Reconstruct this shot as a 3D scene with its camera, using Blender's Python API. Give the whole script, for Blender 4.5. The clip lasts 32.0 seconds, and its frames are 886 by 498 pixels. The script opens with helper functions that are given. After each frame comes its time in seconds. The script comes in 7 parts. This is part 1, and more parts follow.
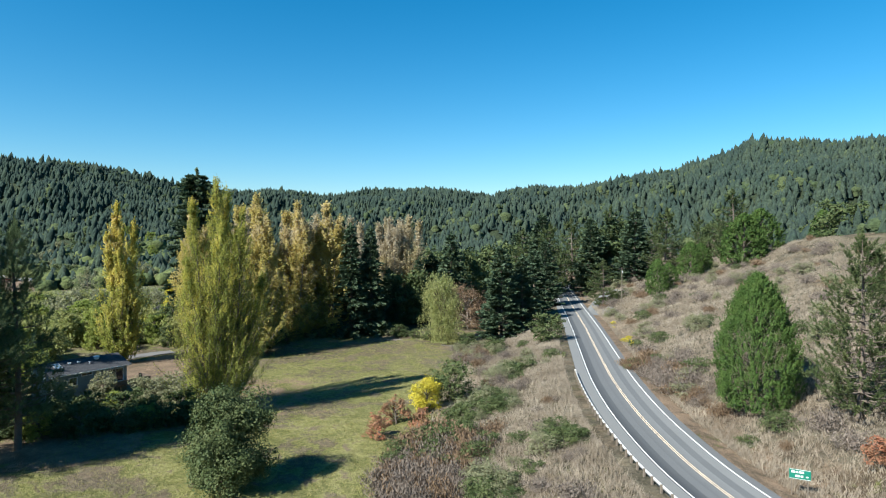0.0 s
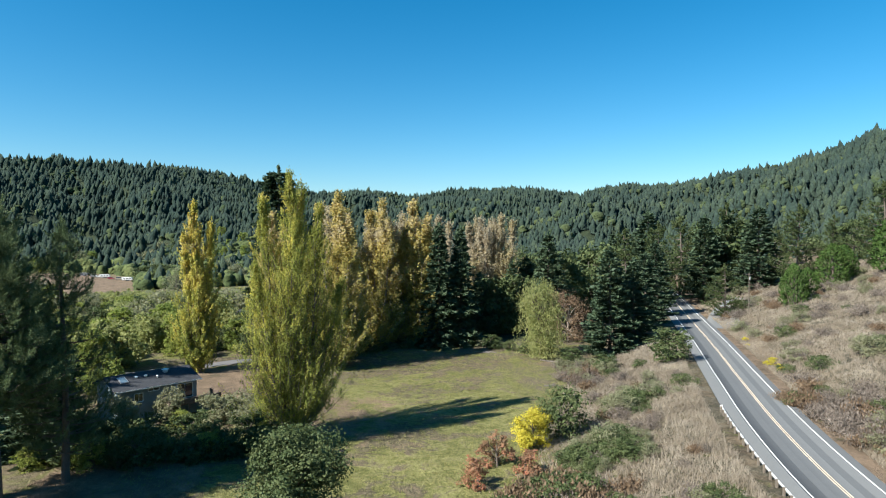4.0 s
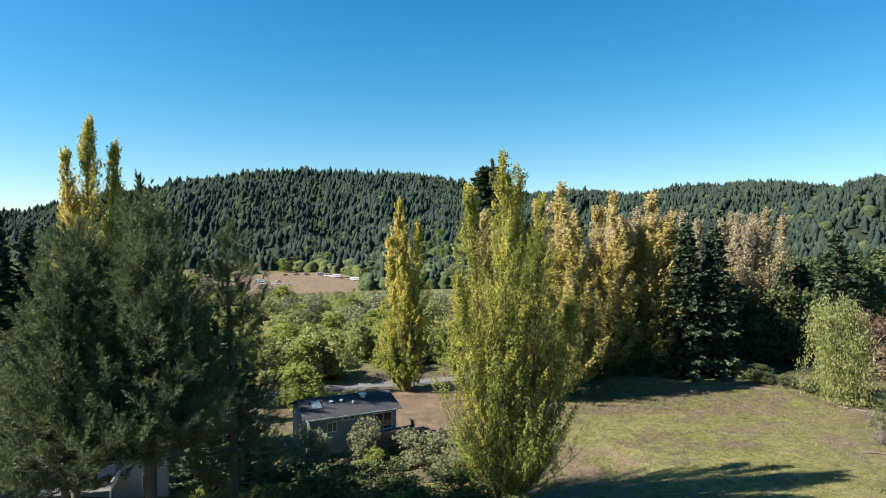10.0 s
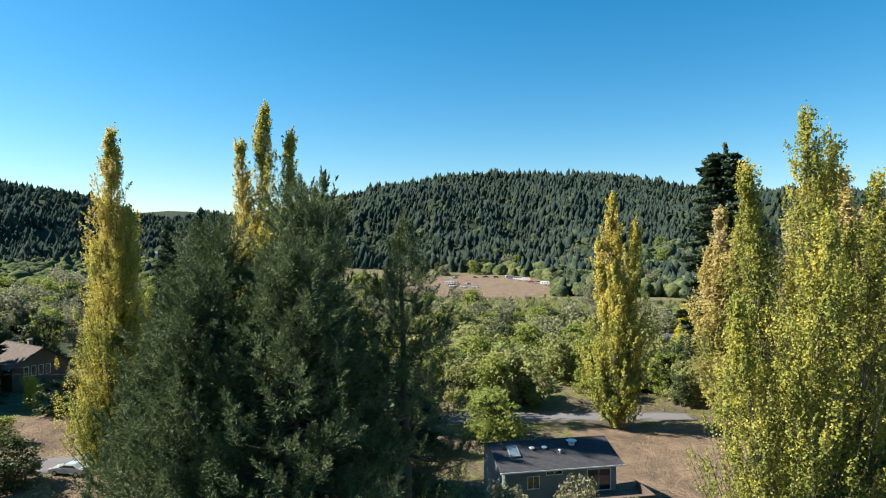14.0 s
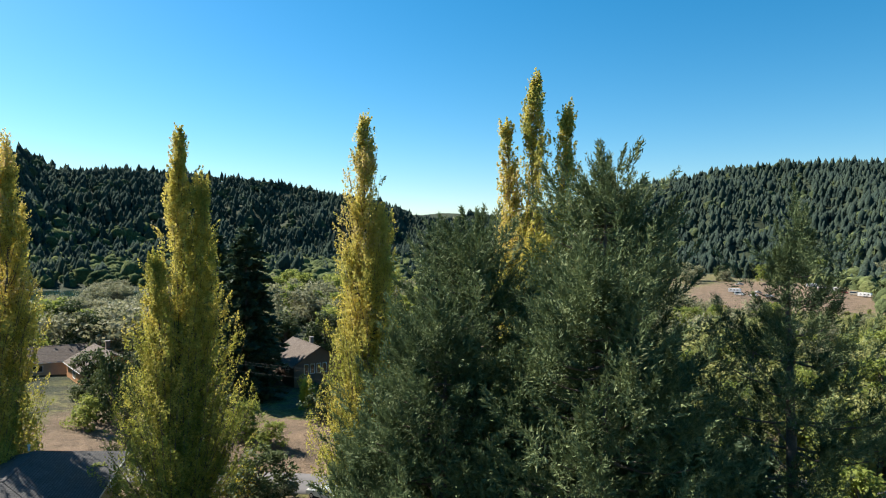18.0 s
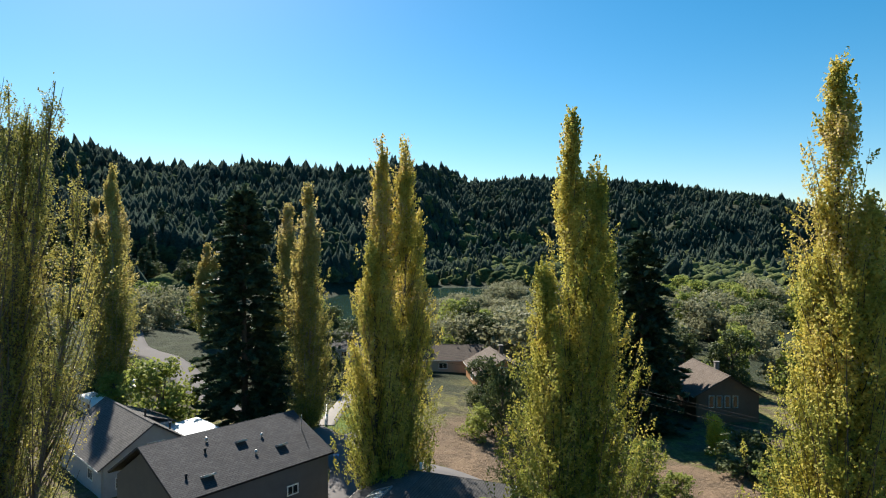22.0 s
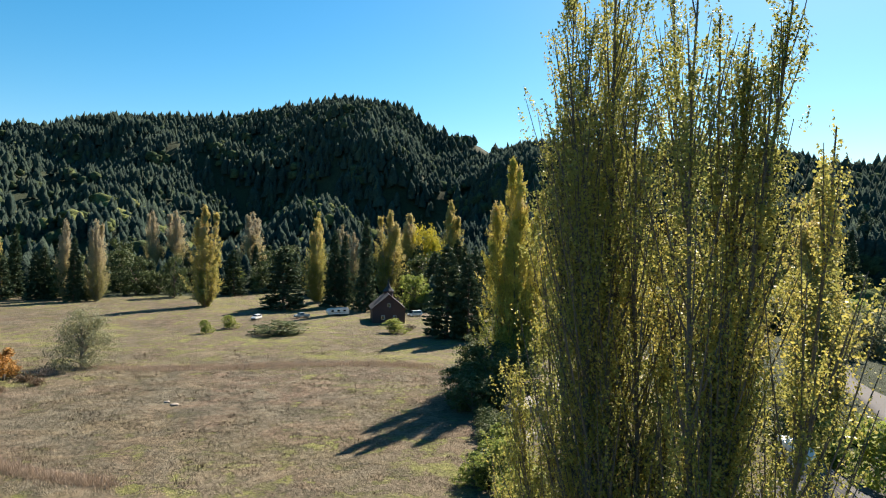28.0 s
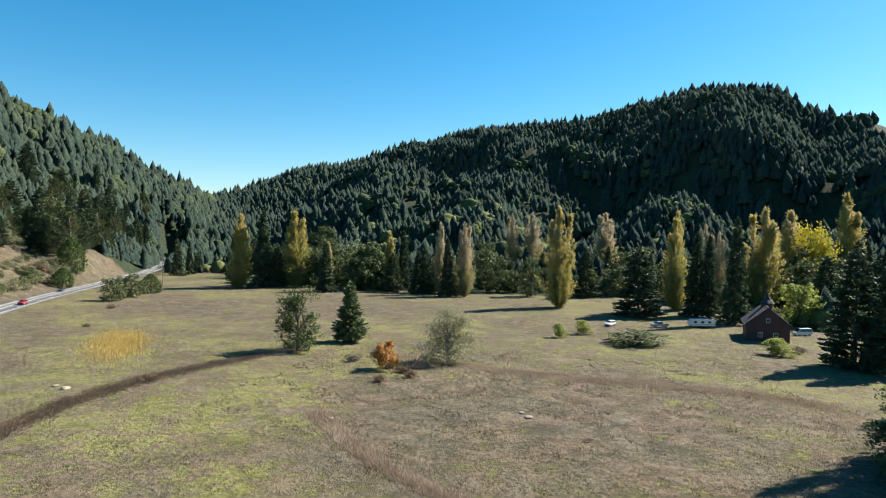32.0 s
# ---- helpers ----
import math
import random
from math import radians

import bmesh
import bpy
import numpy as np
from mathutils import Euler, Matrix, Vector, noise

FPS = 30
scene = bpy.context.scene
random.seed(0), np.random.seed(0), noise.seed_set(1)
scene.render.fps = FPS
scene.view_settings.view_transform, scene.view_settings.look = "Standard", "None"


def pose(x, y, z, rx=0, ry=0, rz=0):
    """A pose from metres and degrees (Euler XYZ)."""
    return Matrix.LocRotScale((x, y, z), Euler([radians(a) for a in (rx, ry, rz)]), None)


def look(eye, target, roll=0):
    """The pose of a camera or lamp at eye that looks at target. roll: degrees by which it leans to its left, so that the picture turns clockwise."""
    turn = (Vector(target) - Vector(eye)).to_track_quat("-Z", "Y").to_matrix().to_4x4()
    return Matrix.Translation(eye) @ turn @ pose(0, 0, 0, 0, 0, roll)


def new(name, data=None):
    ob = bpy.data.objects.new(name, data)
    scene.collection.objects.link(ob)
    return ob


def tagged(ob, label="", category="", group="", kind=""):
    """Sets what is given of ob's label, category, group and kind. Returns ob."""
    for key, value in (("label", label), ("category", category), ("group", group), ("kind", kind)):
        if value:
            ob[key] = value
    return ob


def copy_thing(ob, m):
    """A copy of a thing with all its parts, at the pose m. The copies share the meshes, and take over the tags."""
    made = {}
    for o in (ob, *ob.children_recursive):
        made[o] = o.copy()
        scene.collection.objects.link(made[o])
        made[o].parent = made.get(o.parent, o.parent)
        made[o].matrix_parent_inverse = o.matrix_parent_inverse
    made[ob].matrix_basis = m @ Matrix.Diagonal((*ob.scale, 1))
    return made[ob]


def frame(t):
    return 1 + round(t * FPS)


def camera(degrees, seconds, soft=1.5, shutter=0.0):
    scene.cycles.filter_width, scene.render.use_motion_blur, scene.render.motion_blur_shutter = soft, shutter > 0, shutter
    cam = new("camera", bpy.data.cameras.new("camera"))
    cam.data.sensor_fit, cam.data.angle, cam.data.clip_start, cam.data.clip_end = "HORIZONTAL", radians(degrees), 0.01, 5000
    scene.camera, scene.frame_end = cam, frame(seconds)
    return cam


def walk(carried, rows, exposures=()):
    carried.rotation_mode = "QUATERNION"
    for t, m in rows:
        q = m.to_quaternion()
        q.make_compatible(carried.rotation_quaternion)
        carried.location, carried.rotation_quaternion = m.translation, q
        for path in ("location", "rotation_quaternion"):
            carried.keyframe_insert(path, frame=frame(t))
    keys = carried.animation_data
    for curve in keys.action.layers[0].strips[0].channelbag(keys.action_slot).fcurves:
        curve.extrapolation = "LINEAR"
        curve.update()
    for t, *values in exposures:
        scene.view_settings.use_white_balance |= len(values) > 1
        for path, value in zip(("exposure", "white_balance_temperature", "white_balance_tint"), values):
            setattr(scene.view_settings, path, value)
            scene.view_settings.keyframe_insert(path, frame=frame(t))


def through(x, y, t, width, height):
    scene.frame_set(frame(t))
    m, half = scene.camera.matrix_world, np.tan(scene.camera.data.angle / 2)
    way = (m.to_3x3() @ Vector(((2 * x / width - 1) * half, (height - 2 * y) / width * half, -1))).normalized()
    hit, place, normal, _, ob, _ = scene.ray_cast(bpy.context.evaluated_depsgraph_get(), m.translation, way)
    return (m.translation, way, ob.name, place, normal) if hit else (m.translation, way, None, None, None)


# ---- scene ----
# ---------------------------------------------------------------- camera
cam = camera(71.03, 32.0, 1.1)
EYE, TILT = 30.0, -1.0
# seconds, metres right, ahead and up of the first eye, yaw, pitch, roll
ROWS = [
    (0.0, 0.00, 0.00, -0.00, -0.00, -0.00, -0.00),
    (0.5, -0.32, 2.66, 0.07, 0.61, 0.02, -0.01),
    (1.0, -0.69, 5.26, 0.13, 1.74, 0.04, -0.02),
    (1.5, -1.12, 7.75, 0.21, 3.03, 0.05, -0.03),
    (2.0, -1.60, 10.14, 0.29, 4.22, 0.06, -0.05),
    (2.5, -2.13, 12.39, 0.37, 5.10, 0.06, -0.07),
    (3.0, -2.68, 14.53, 0.44, 5.95, 0.05, -0.09),
    (3.5, -3.25, 16.59, 0.49, 6.82, 0.03, -0.12),
    (5.5, -5.41, 24.72, 0.66, 11.23, 0.02, -0.18),
    (6.0, -5.98, 26.75, 0.67, 12.61, 0.03, -0.21),
    (6.5, -6.62, 28.82, 0.66, 14.13, 0.04, -0.26),
    (7.0, -7.32, 30.91, 0.63, 15.94, 0.03, -0.34),
    (7.5, -8.12, 32.96, 0.62, 17.84, 0.02, -0.37),
    (8.0, -8.99, 34.91, 0.66, 19.87, 0.02, -0.38),
    (8.5, -9.87, 36.85, 0.76, 21.63, 0.03, -0.35),
    (9.0, -10.86, 38.84, 0.90, 23.40, 0.04, -0.31),
    (9.5, -11.97, 40.87, 1.06, 25.30, 0.04, -0.25),
    (10.0, -13.20, 42.92, 1.19, 27.35, 0.05, -0.19),
    (10.5, -14.58, 44.98, 1.29, 29.41, 0.06, -0.18),
    (11.0, -16.08, 47.02, 1.34, 31.52, 0.07, -0.21),
    (11.5, -17.68, 49.01, 1.35, 33.68, 0.07, -0.26),
    (12.0, -19.36, 50.96, 1.36, 35.81, 0.10, -0.35),
    (12.5, -21.13, 52.84, 1.39, 37.92, 0.11, -0.46),
    (13.0, -23.02, 54.68, 1.44, 40.05, 0.11, -0.58),
    (13.5, -25.01, 56.42, 1.52, 42.25, 0.11, -0.67),
    (14.0, -27.11, 58.11, 1.62, 44.51, 0.11, -0.74),
    (14.5, -29.31, 59.67, 1.71, 47.11, 0.08, -0.80),
    (16.5, -37.80, 64.59, 2.02, 58.78, -0.10, -1.02),
    (17.0, -39.77, 65.44, 2.10, 61.89, -0.14, -1.09),
    (17.5, -41.66, 66.08, 2.17, 65.11, -0.20, -1.15),
    (18.0, -43.53, 66.58, 2.25, 68.32, -0.28, -1.19),
    (18.5, -45.44, 66.94, 2.34, 71.61, -0.36, -1.20),
    (19.0, -47.41, 67.15, 2.42, 75.61, -0.45, -1.18),
    (19.5, -49.37, 67.23, 2.49, 80.02, -0.54, -1.19),
    (20.0, -51.31, 67.23, 2.55, 84.55, -0.62, -1.20),
    (20.5, -53.26, 67.10, 2.59, 89.16, -0.67, -1.21),
    (21.0, -55.16, 66.84, 2.64, 93.71, -0.70, -1.22),
    (21.5, -57.02, 66.40, 2.67, 98.17, -0.75, -1.24),
    (22.0, -58.77, 65.83, 2.71, 102.58, -0.79, -1.25),
    (22.5, -60.45, 65.13, 2.74, 107.00, -0.83, -1.25),
    (23.0, -62.06, 64.32, 2.77, 111.30, -0.86, -1.26),
    (23.5, -63.60, 63.38, 2.81, 115.61, -0.90, -1.27),
    (24.0, -65.01, 62.34, 2.84, 120.16, -0.94, -1.25),
    (24.5, -66.28, 61.22, 2.85, 125.08, -1.00, -1.21),
    (25.0, -67.43, 60.03, 2.86, 130.06, -1.06, -1.17),
    (25.5, -68.41, 58.73, 2.88, 135.23, -1.12, -1.16),
    (27.5, -71.16, 52.90, 3.01, 155.36, -1.45, -1.22),
    (28.0, -71.69, 51.25, 3.03, 160.51, -1.53, -1.24),
    (28.5, -72.04, 49.54, 3.04, 165.65, -1.60, -1.22),
    (29.0, -72.20, 47.81, 3.06, 170.50, -1.69, -1.18),
    (29.5, -72.20, 46.12, 3.09, 175.37, -1.79, -1.09),
    (30.0, -72.06, 44.48, 3.13, 180.24, -1.88, -0.99),
    (30.5, -71.85, 42.84, 3.18, 185.17, -1.95, -0.90),
    (31.0, -71.61, 41.09, 3.23, 189.44, -2.03, -0.83),
    (31.5, -71.32, 39.27, 3.27, 191.07, -2.07, -0.79),
    (32.0, -70.93, 37.41, 3.32, 192.00, -2.07, -0.75),
]
walk(cam, [(t, pose(0, 0, EYE, TILT, 0, 0) @ pose(x, y, z, 90 + pitch, roll, yaw)) for t, x, y, z, yaw, pitch, roll in ROWS],
     [(0, 0.66, 6150, 6), (4, 0.68, 6250, 7), (9, 0.8, 6600, 10), (13, 0.82, 6700, 11), (19, 0.74, 6750, 11), (22, 0.6, 6850, 11), (25, 0.5, 7000, 11), (28, 0.88, 7300, 13), (30, 0.76, 7000, 11), (32, 0.88, 6800, 10)])

# ---------------------------------------------------------------- sky and sun
SUN_AZ, SUN_EL = 231.0, 41.0          # degrees clockwise from +y, degrees up
world = bpy.data.worlds.new("world")
scene.world = world
world.use_nodes = True
wn = world.node_tree
sky = wn.nodes.new("ShaderNodeTexSky")
sky.sky_type, sky.sun_disc = "NISHITA", False
sky.sun_elevation, sky.sun_rotation = radians(SUN_EL), radians(SUN_AZ)
sky.altitude, sky.air_density, sky.dust_density, sky.ozone_density = 50.0, 1.0, 0.3, 4.0
vivid = wn.nodes.new("ShaderNodeHueSaturation")
vivid.inputs["Saturation"].default_value = 1.38
vivid.inputs["Hue"].default_value = 0.488
wn.links.new(sky.outputs[0], vivid.inputs["Color"])
wn.links.new(vivid.outputs[0], wn.nodes["Background"].inputs[0])
wn.nodes["Background"].inputs[1].default_value = 0.095
sun = new("sun", bpy.data.lights.new("sun", "SUN"))
sun.data.energy, sun.data.angle, sun.data.color = 7.8, radians(0.55), (1.0, 0.95, 0.86)
sa, se = radians(SUN_AZ), radians(SUN_EL)
to_sun = Vector((math.sin(sa) * math.cos(se), math.cos(sa) * math.cos(se), math.sin(se)))
sun.matrix_world = look(to_sun * 300, (0, 0, 0))

# ---------------------------------------------------------------- materials
rng = np.random.default_rng(7)


def nodes_of(name):
    m = bpy.data.materials.new(name)
    m.use_nodes = True
    nt = m.node_tree
    return m, nt, nt.nodes["Principled BSDF"]


def node(nt, kind, **values):
    n = nt.nodes.new(kind)
    for key, value in values.items():
        n.inputs[key].default_value = value
    return n


def ramp(nt, fac, stops):
    r = nt.nodes.new("ShaderNodeValToRGB")
    while len(r.color_ramp.elements) < len(stops):
        r.color_ramp.elements.new(0.5)
    for e, (p, c) in zip(r.color_ramp.elements, stops):
        e.position, e.color = p, (*c, 1)
    nt.links.new(fac, r.inputs[0])
    return r.outputs[0]


def mixed(nt, fac, a, b, how="MIX"):
    m = nt.nodes.new("ShaderNodeMix")
    m.data_type, m.blend_type = "RGBA", how
    for sock, v in ((m.inputs[0], fac), (m.inputs[6], a), (m.inputs[7], b)):
        if isinstance(v, bpy.types.NodeSocket):
            nt.links.new(v, sock)
        elif isinstance(v, (int, float)):
            sock.default_value = v
        else:
            sock.default_value = (*v, 1)
    return m.outputs[2]


def noise_of(nt, scale, detail=4.0, rough=0.6, coords=None, distortion=0.0):
    n = node(nt, "ShaderNodeTexNoise", Scale=scale, Detail=detail, Roughness=rough, Distortion=distortion)
    if coords is None:
        coords = nt.nodes.new("ShaderNodeTexCoord").outputs["Object"]
    nt.links.new(coords, n.inputs["Vector"])
    return n.outputs["Fac"]


def bump(nt, bsdf, height, strength, distance):
    b = node(nt, "ShaderNodeBump", Strength=strength, Distance=distance)
    nt.links.new(height, b.inputs["Height"])
    nt.links.new(b.outputs[0], bsdf.inputs["Normal"])


def plain(name, base, rough=0.6, metal=0.0, vary=0.25, scale=3.0, relief=0.2, fine=None):
    """Painted, sawn or cast surface with stains at two scales and fine relief."""
    m, nt, b = nodes_of(name)
    big, small = noise_of(nt, scale * 0.35), noise_of(nt, fine or scale * 6)
    dark = tuple(c * (1 - vary) for c in base)
    light = tuple(min(1, c * (1 + vary)) for c in base)
    c = mixed(nt, 0.5, ramp(nt, big, [(0.3, dark), (0.7, light)]), ramp(nt, small, [(0.3, dark), (0.7, light)]))
    nt.links.new(c, b.inputs["Base Color"])
    b.inputs["Roughness"].default_value, b.inputs["Metallic"].default_value = rough, metal
    bump(nt, b, small, relief, 0.02)
    return m


def leaf_material(name, stops, patch=0.35, through=0.35, rough=0.65, gloss=0.2, top=None, top_z=(0.0, 1.0), gap_shade=0.0):
    """Leaves whose colour changes from leaf to leaf and from bough to bough; light shines through them."""
    m, nt, b = nodes_of(name)
    rnd = nt.nodes.new("ShaderNodeNewGeometry").outputs["Random Per Island"]
    oi = nt.nodes.new("ShaderNodeObjectInfo").outputs["Random"]
    coords = nt.nodes.new("ShaderNodeTexCoord").outputs["Object"]
    big = noise_of(nt, patch, 3.0, coords=coords)
    a = nt.nodes.new("ShaderNodeMath")
    a.operation = "MULTIPLY_ADD"
    nt.links.new(big, a.inputs[0])
    a.inputs[1].default_value = 1.5
    a.inputs[2].default_value = -0.39
    s = nt.nodes.new("ShaderNodeMath")
    s.operation = "MULTIPLY_ADD"
    nt.links.new(rnd, s.inputs[0])
    s.inputs[1].default_value = 0.32
    nt.links.new(a.outputs[0], s.inputs[2])
    s2 = nt.nodes.new("ShaderNodeMath")
    s2.operation = "MULTIPLY_ADD"
    nt.links.new(oi, s2.inputs[0])
    s2.inputs[1].default_value = 0.2
    nt.links.new(s.outputs[0], s2.inputs[2])
    fac = s2.outputs[0]
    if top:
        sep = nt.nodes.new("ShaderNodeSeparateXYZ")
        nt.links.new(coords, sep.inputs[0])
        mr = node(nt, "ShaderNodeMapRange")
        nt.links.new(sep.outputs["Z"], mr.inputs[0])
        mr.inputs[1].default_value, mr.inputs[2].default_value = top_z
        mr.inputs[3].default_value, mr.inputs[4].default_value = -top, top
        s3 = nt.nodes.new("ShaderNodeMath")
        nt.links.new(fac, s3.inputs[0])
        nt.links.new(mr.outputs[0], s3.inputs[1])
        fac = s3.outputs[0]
    c = ramp(nt, fac, stops)
    if gap_shade:
        # shaded gaps between foliage, painted into the colour by fine noise; also bumped
        fine = noise_of(nt, gap_shade, 3.0, 0.7, coords)
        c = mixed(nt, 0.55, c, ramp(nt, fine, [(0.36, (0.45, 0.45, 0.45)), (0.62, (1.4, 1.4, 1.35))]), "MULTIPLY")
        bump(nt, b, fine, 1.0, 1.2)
    nt.links.new(c, b.inputs["Base Color"])
    b.inputs["Roughness"].default_value = rough
    b.inputs["Specular IOR Level"].default_value = gloss
    t = nt.nodes.new("ShaderNodeBsdfTranslucent")
    nt.links.new(c, t.inputs[0])
    mx = nt.nodes.new("ShaderNodeMixShader")
    mx.inputs[0].default_value = through
    nt.links.new(b.outputs[0], mx.inputs[1])
    nt.links.new(t.outputs[0], mx.inputs[2])
    nt.links.new(mx.outputs[0], nt.nodes["Material Output"].inputs[0])
    return m


POPLAR = [(0.0, (0.12, 0.155, 0.04)), (0.42, (0.29, 0.31, 0.062)), (0.68, (0.50, 0.445, 0.10)), (0.88, (0.63, 0.51, 0.12)), (1.0, (0.58, 0.47, 0.25))]
DISTANT = [(0.0, (0.11, 0.135, 0.038)), (0.35, (0.25, 0.25, 0.07)), (0.6, (0.41, 0.36, 0.11)), (0.85, (0.52, 0.425, 0.15)), (1.0, (0.48, 0.405, 0.24))]
OLIVE = [(0.0, (0.085, 0.115, 0.028)), (0.35, (0.215, 0.24, 0.052)), (0.65, (0.37, 0.365, 0.08)), (0.85, (0.58, 0.48, 0.09)), (1.0, (0.52, 0.43, 0.19))]
PALE = [(0.0, (0.17, 0.175, 0.055)), (0.4, (0.35, 0.315, 0.14)), (0.7, (0.45, 0.38, 0.21)), (1.0, (0.45, 0.39, 0.28))]
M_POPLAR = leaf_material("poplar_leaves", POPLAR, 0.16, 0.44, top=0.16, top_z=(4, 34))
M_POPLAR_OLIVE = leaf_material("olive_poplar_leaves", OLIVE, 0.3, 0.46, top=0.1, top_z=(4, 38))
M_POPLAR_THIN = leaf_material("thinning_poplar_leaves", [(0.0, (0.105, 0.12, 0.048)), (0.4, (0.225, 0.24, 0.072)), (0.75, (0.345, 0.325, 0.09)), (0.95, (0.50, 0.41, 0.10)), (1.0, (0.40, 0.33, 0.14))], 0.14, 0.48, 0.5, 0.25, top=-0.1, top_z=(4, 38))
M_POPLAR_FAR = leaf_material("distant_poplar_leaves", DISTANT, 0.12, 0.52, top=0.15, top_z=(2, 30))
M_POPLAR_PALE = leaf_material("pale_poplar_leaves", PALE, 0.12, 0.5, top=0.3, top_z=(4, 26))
M_PINE = leaf_material("pine_needles", [(0.0, (0.036, 0.058, 0.026)), (0.5, (0.095, 0.132, 0.06)), (0.85, (0.18, 0.225, 0.105)), (1.0, (0.25, 0.265, 0.135))], 0.6, 0.14, gloss=0.1)
M_SPRUCE = leaf_material("spruce_needles", [(0.0, (0.028, 0.048, 0.028)), (0.6, (0.058, 0.09, 0.05)), (1.0, (0.095, 0.13, 0.068))], 0.4, 0.2)
M_FOREST = leaf_material("forest_needles", [(0.0, (0.018, 0.03, 0.026)), (0.35, (0.027, 0.042, 0.034)), (0.7, (0.038, 0.054, 0.039)), (1.0, (0.054, 0.07, 0.042))], 0.02, 0.0, rough=1.0, gloss=0.0, gap_shade=0.55)
M_BROADWOOD = leaf_material("mixed_wood_leaves", [(0.0, (0.022, 0.035, 0.02)), (0.5, (0.042, 0.06, 0.03)), (1.0, (0.072, 0.088, 0.04))], 0.012, 0.0, rough=1.0, gloss=0.0, gap_shade=0.55)
M_WILLOWWOOD = leaf_material("valley_wood_leaves", [(0.0, (0.036, 0.054, 0.025)), (0.4, (0.07, 0.09, 0.038)), (0.75, (0.115, 0.135, 0.052)), (1.0, (0.16, 0.165, 0.068))], 0.02, 0.1, rough=1.0, gloss=0.0, gap_shade=0.55)
M_OAK = leaf_material("evergreen_leaves", [(0.0, (0.028, 0.045, 0.018)), (0.5, (0.062, 0.088, 0.032)), (1.0, (0.12, 0.14, 0.055))], 0.5, 0.25)
M_GREEN = leaf_material("bright_green_leaves", [(0.0, (0.10, 0.15, 0.036)), (0.5, (0.20, 0.25, 0.058)), (1.0, (0.33, 0.345, 0.09))], 0.4, 0.5)
M_JUNIPER = leaf_material("juniper_sprays", [(0.0, (0.026, 0.058, 0.014)), (0.5, (0.05, 0.095, 0.02)), (1.0, (0.085, 0.13, 0.03))], 0.8, 0.2)
M_YELLOW = leaf_material("yellow_leaves", [(0.0, (0.26, 0.26, 0.04)), (0.5, (0.48, 0.42, 0.05)), (1.0, (0.58, 0.48, 0.06))], 0.6, 0.35)
M_ORANGE = leaf_material("orange_leaves", [(0.0, (0.13, 0.11, 0.04)), (0.5, (0.33, 0.18, 0.05)), (1.0, (0.46, 0.21, 0.05))], 0.5, 0.3)
M_RED = leaf_material("red_leaves", [(0.0, (0.12, 0.10, 0.055)), (0.5, (0.27, 0.155, 0.09)), (1.0, (0.40, 0.15, 0.09))], 0.5, 0.3)
M_SAGE = leaf_material("grey_green_leaves", [(0.0, (0.115, 0.125, 0.07)), (0.5, (0.205, 0.212, 0.118)), (1.0, (0.29, 0.285, 0.175))], 0.5, 0.42)
M_TWIG = leaf_material("bare_twigs", [(0.0, (0.075, 0.06, 0.05)), (0.5, (0.13, 0.105, 0.086)), (1.0, (0.20, 0.165, 0.14))], 0.5, 0.1)
M_BROWNLEAF = leaf_material("brown_leaves", [(0.0, (0.08, 0.055, 0.035)), (0.5, (0.15, 0.10, 0.062)), (1.0, (0.24, 0.17, 0.105))], 0.5, 0.2)
M_WILLOW = leaf_material("willow_leaves", [(0.0, (0.14, 0.18, 0.06)), (0.5, (0.26, 0.285, 0.10)), (1.0, (0.40, 0.395, 0.17))], 0.4, 0.5)
M_DRYGRASS = leaf_material("dry_grass_blades", [(0.0, (0.15, 0.12, 0.09)), (0.5, (0.27, 0.225, 0.17)), (1.0, (0.40, 0.345, 0.27))], 0.15, 0.25)
M_GOLDGRASS = leaf_material("golden_grass", [(0.0, (0.26, 0.18, 0.05)), (0.5, (0.40, 0.29, 0.09)), (1.0, (0.46, 0.36, 0.14))], 0.1, 0.2)
M_RUSTGRASS = leaf_material("rust_grass", [(0.0, (0.20, 0.15, 0.11)), (0.5, (0.31, 0.235, 0.17)), (1.0, (0.42, 0.34, 0.26))], 0.15, 0.2)
M_SEDGE = leaf_material("sedge", [(0.0, (0.05, 0.038, 0.03)), (0.5, (0.10, 0.075, 0.055)), (1.0, (0.17, 0.12, 0.08))], 0.15, 0.1)
M_WEED = leaf_material("weeds", [(0.0, (0.08, 0.078, 0.048)), (0.5, (0.145, 0.13, 0.082)), (1.0, (0.25, 0.22, 0.15))], 0.1, 0.15)
M_GREENTUFT = leaf_material("green_tufts", [(0.0, (0.11, 0.12, 0.03)), (0.5, (0.21, 0.20, 0.06)), (1.0, (0.36, 0.31, 0.14))], 0.1, 0.2)
M_BARK = plain("bark", (0.12, 0.095, 0.075), 0.9, vary=0.5, scale=2.0, relief=0.7)
for _m in (M_FOREST, M_BROADWOOD, M_WILLOWWOOD):
    _b = _m.node_tree.nodes["Principled BSDF"]
    _b.inputs["Sheen Weight"].default_value, _b.inputs["Sheen Roughness"].default_value = 0.03, 0.6
    _b.inputs["Sheen Tint"].default_value = (0.62, 0.8, 1.0, 1)
M_POPLARBARK = plain("poplar_bark", (0.13, 0.11, 0.092), 0.9, vary=0.45, scale=2.0, relief=0.5)
M_PALEBARK = plain("pale_bark", (0.27, 0.23, 0.19), 0.9, vary=0.4, scale=2.0, relief=0.5)


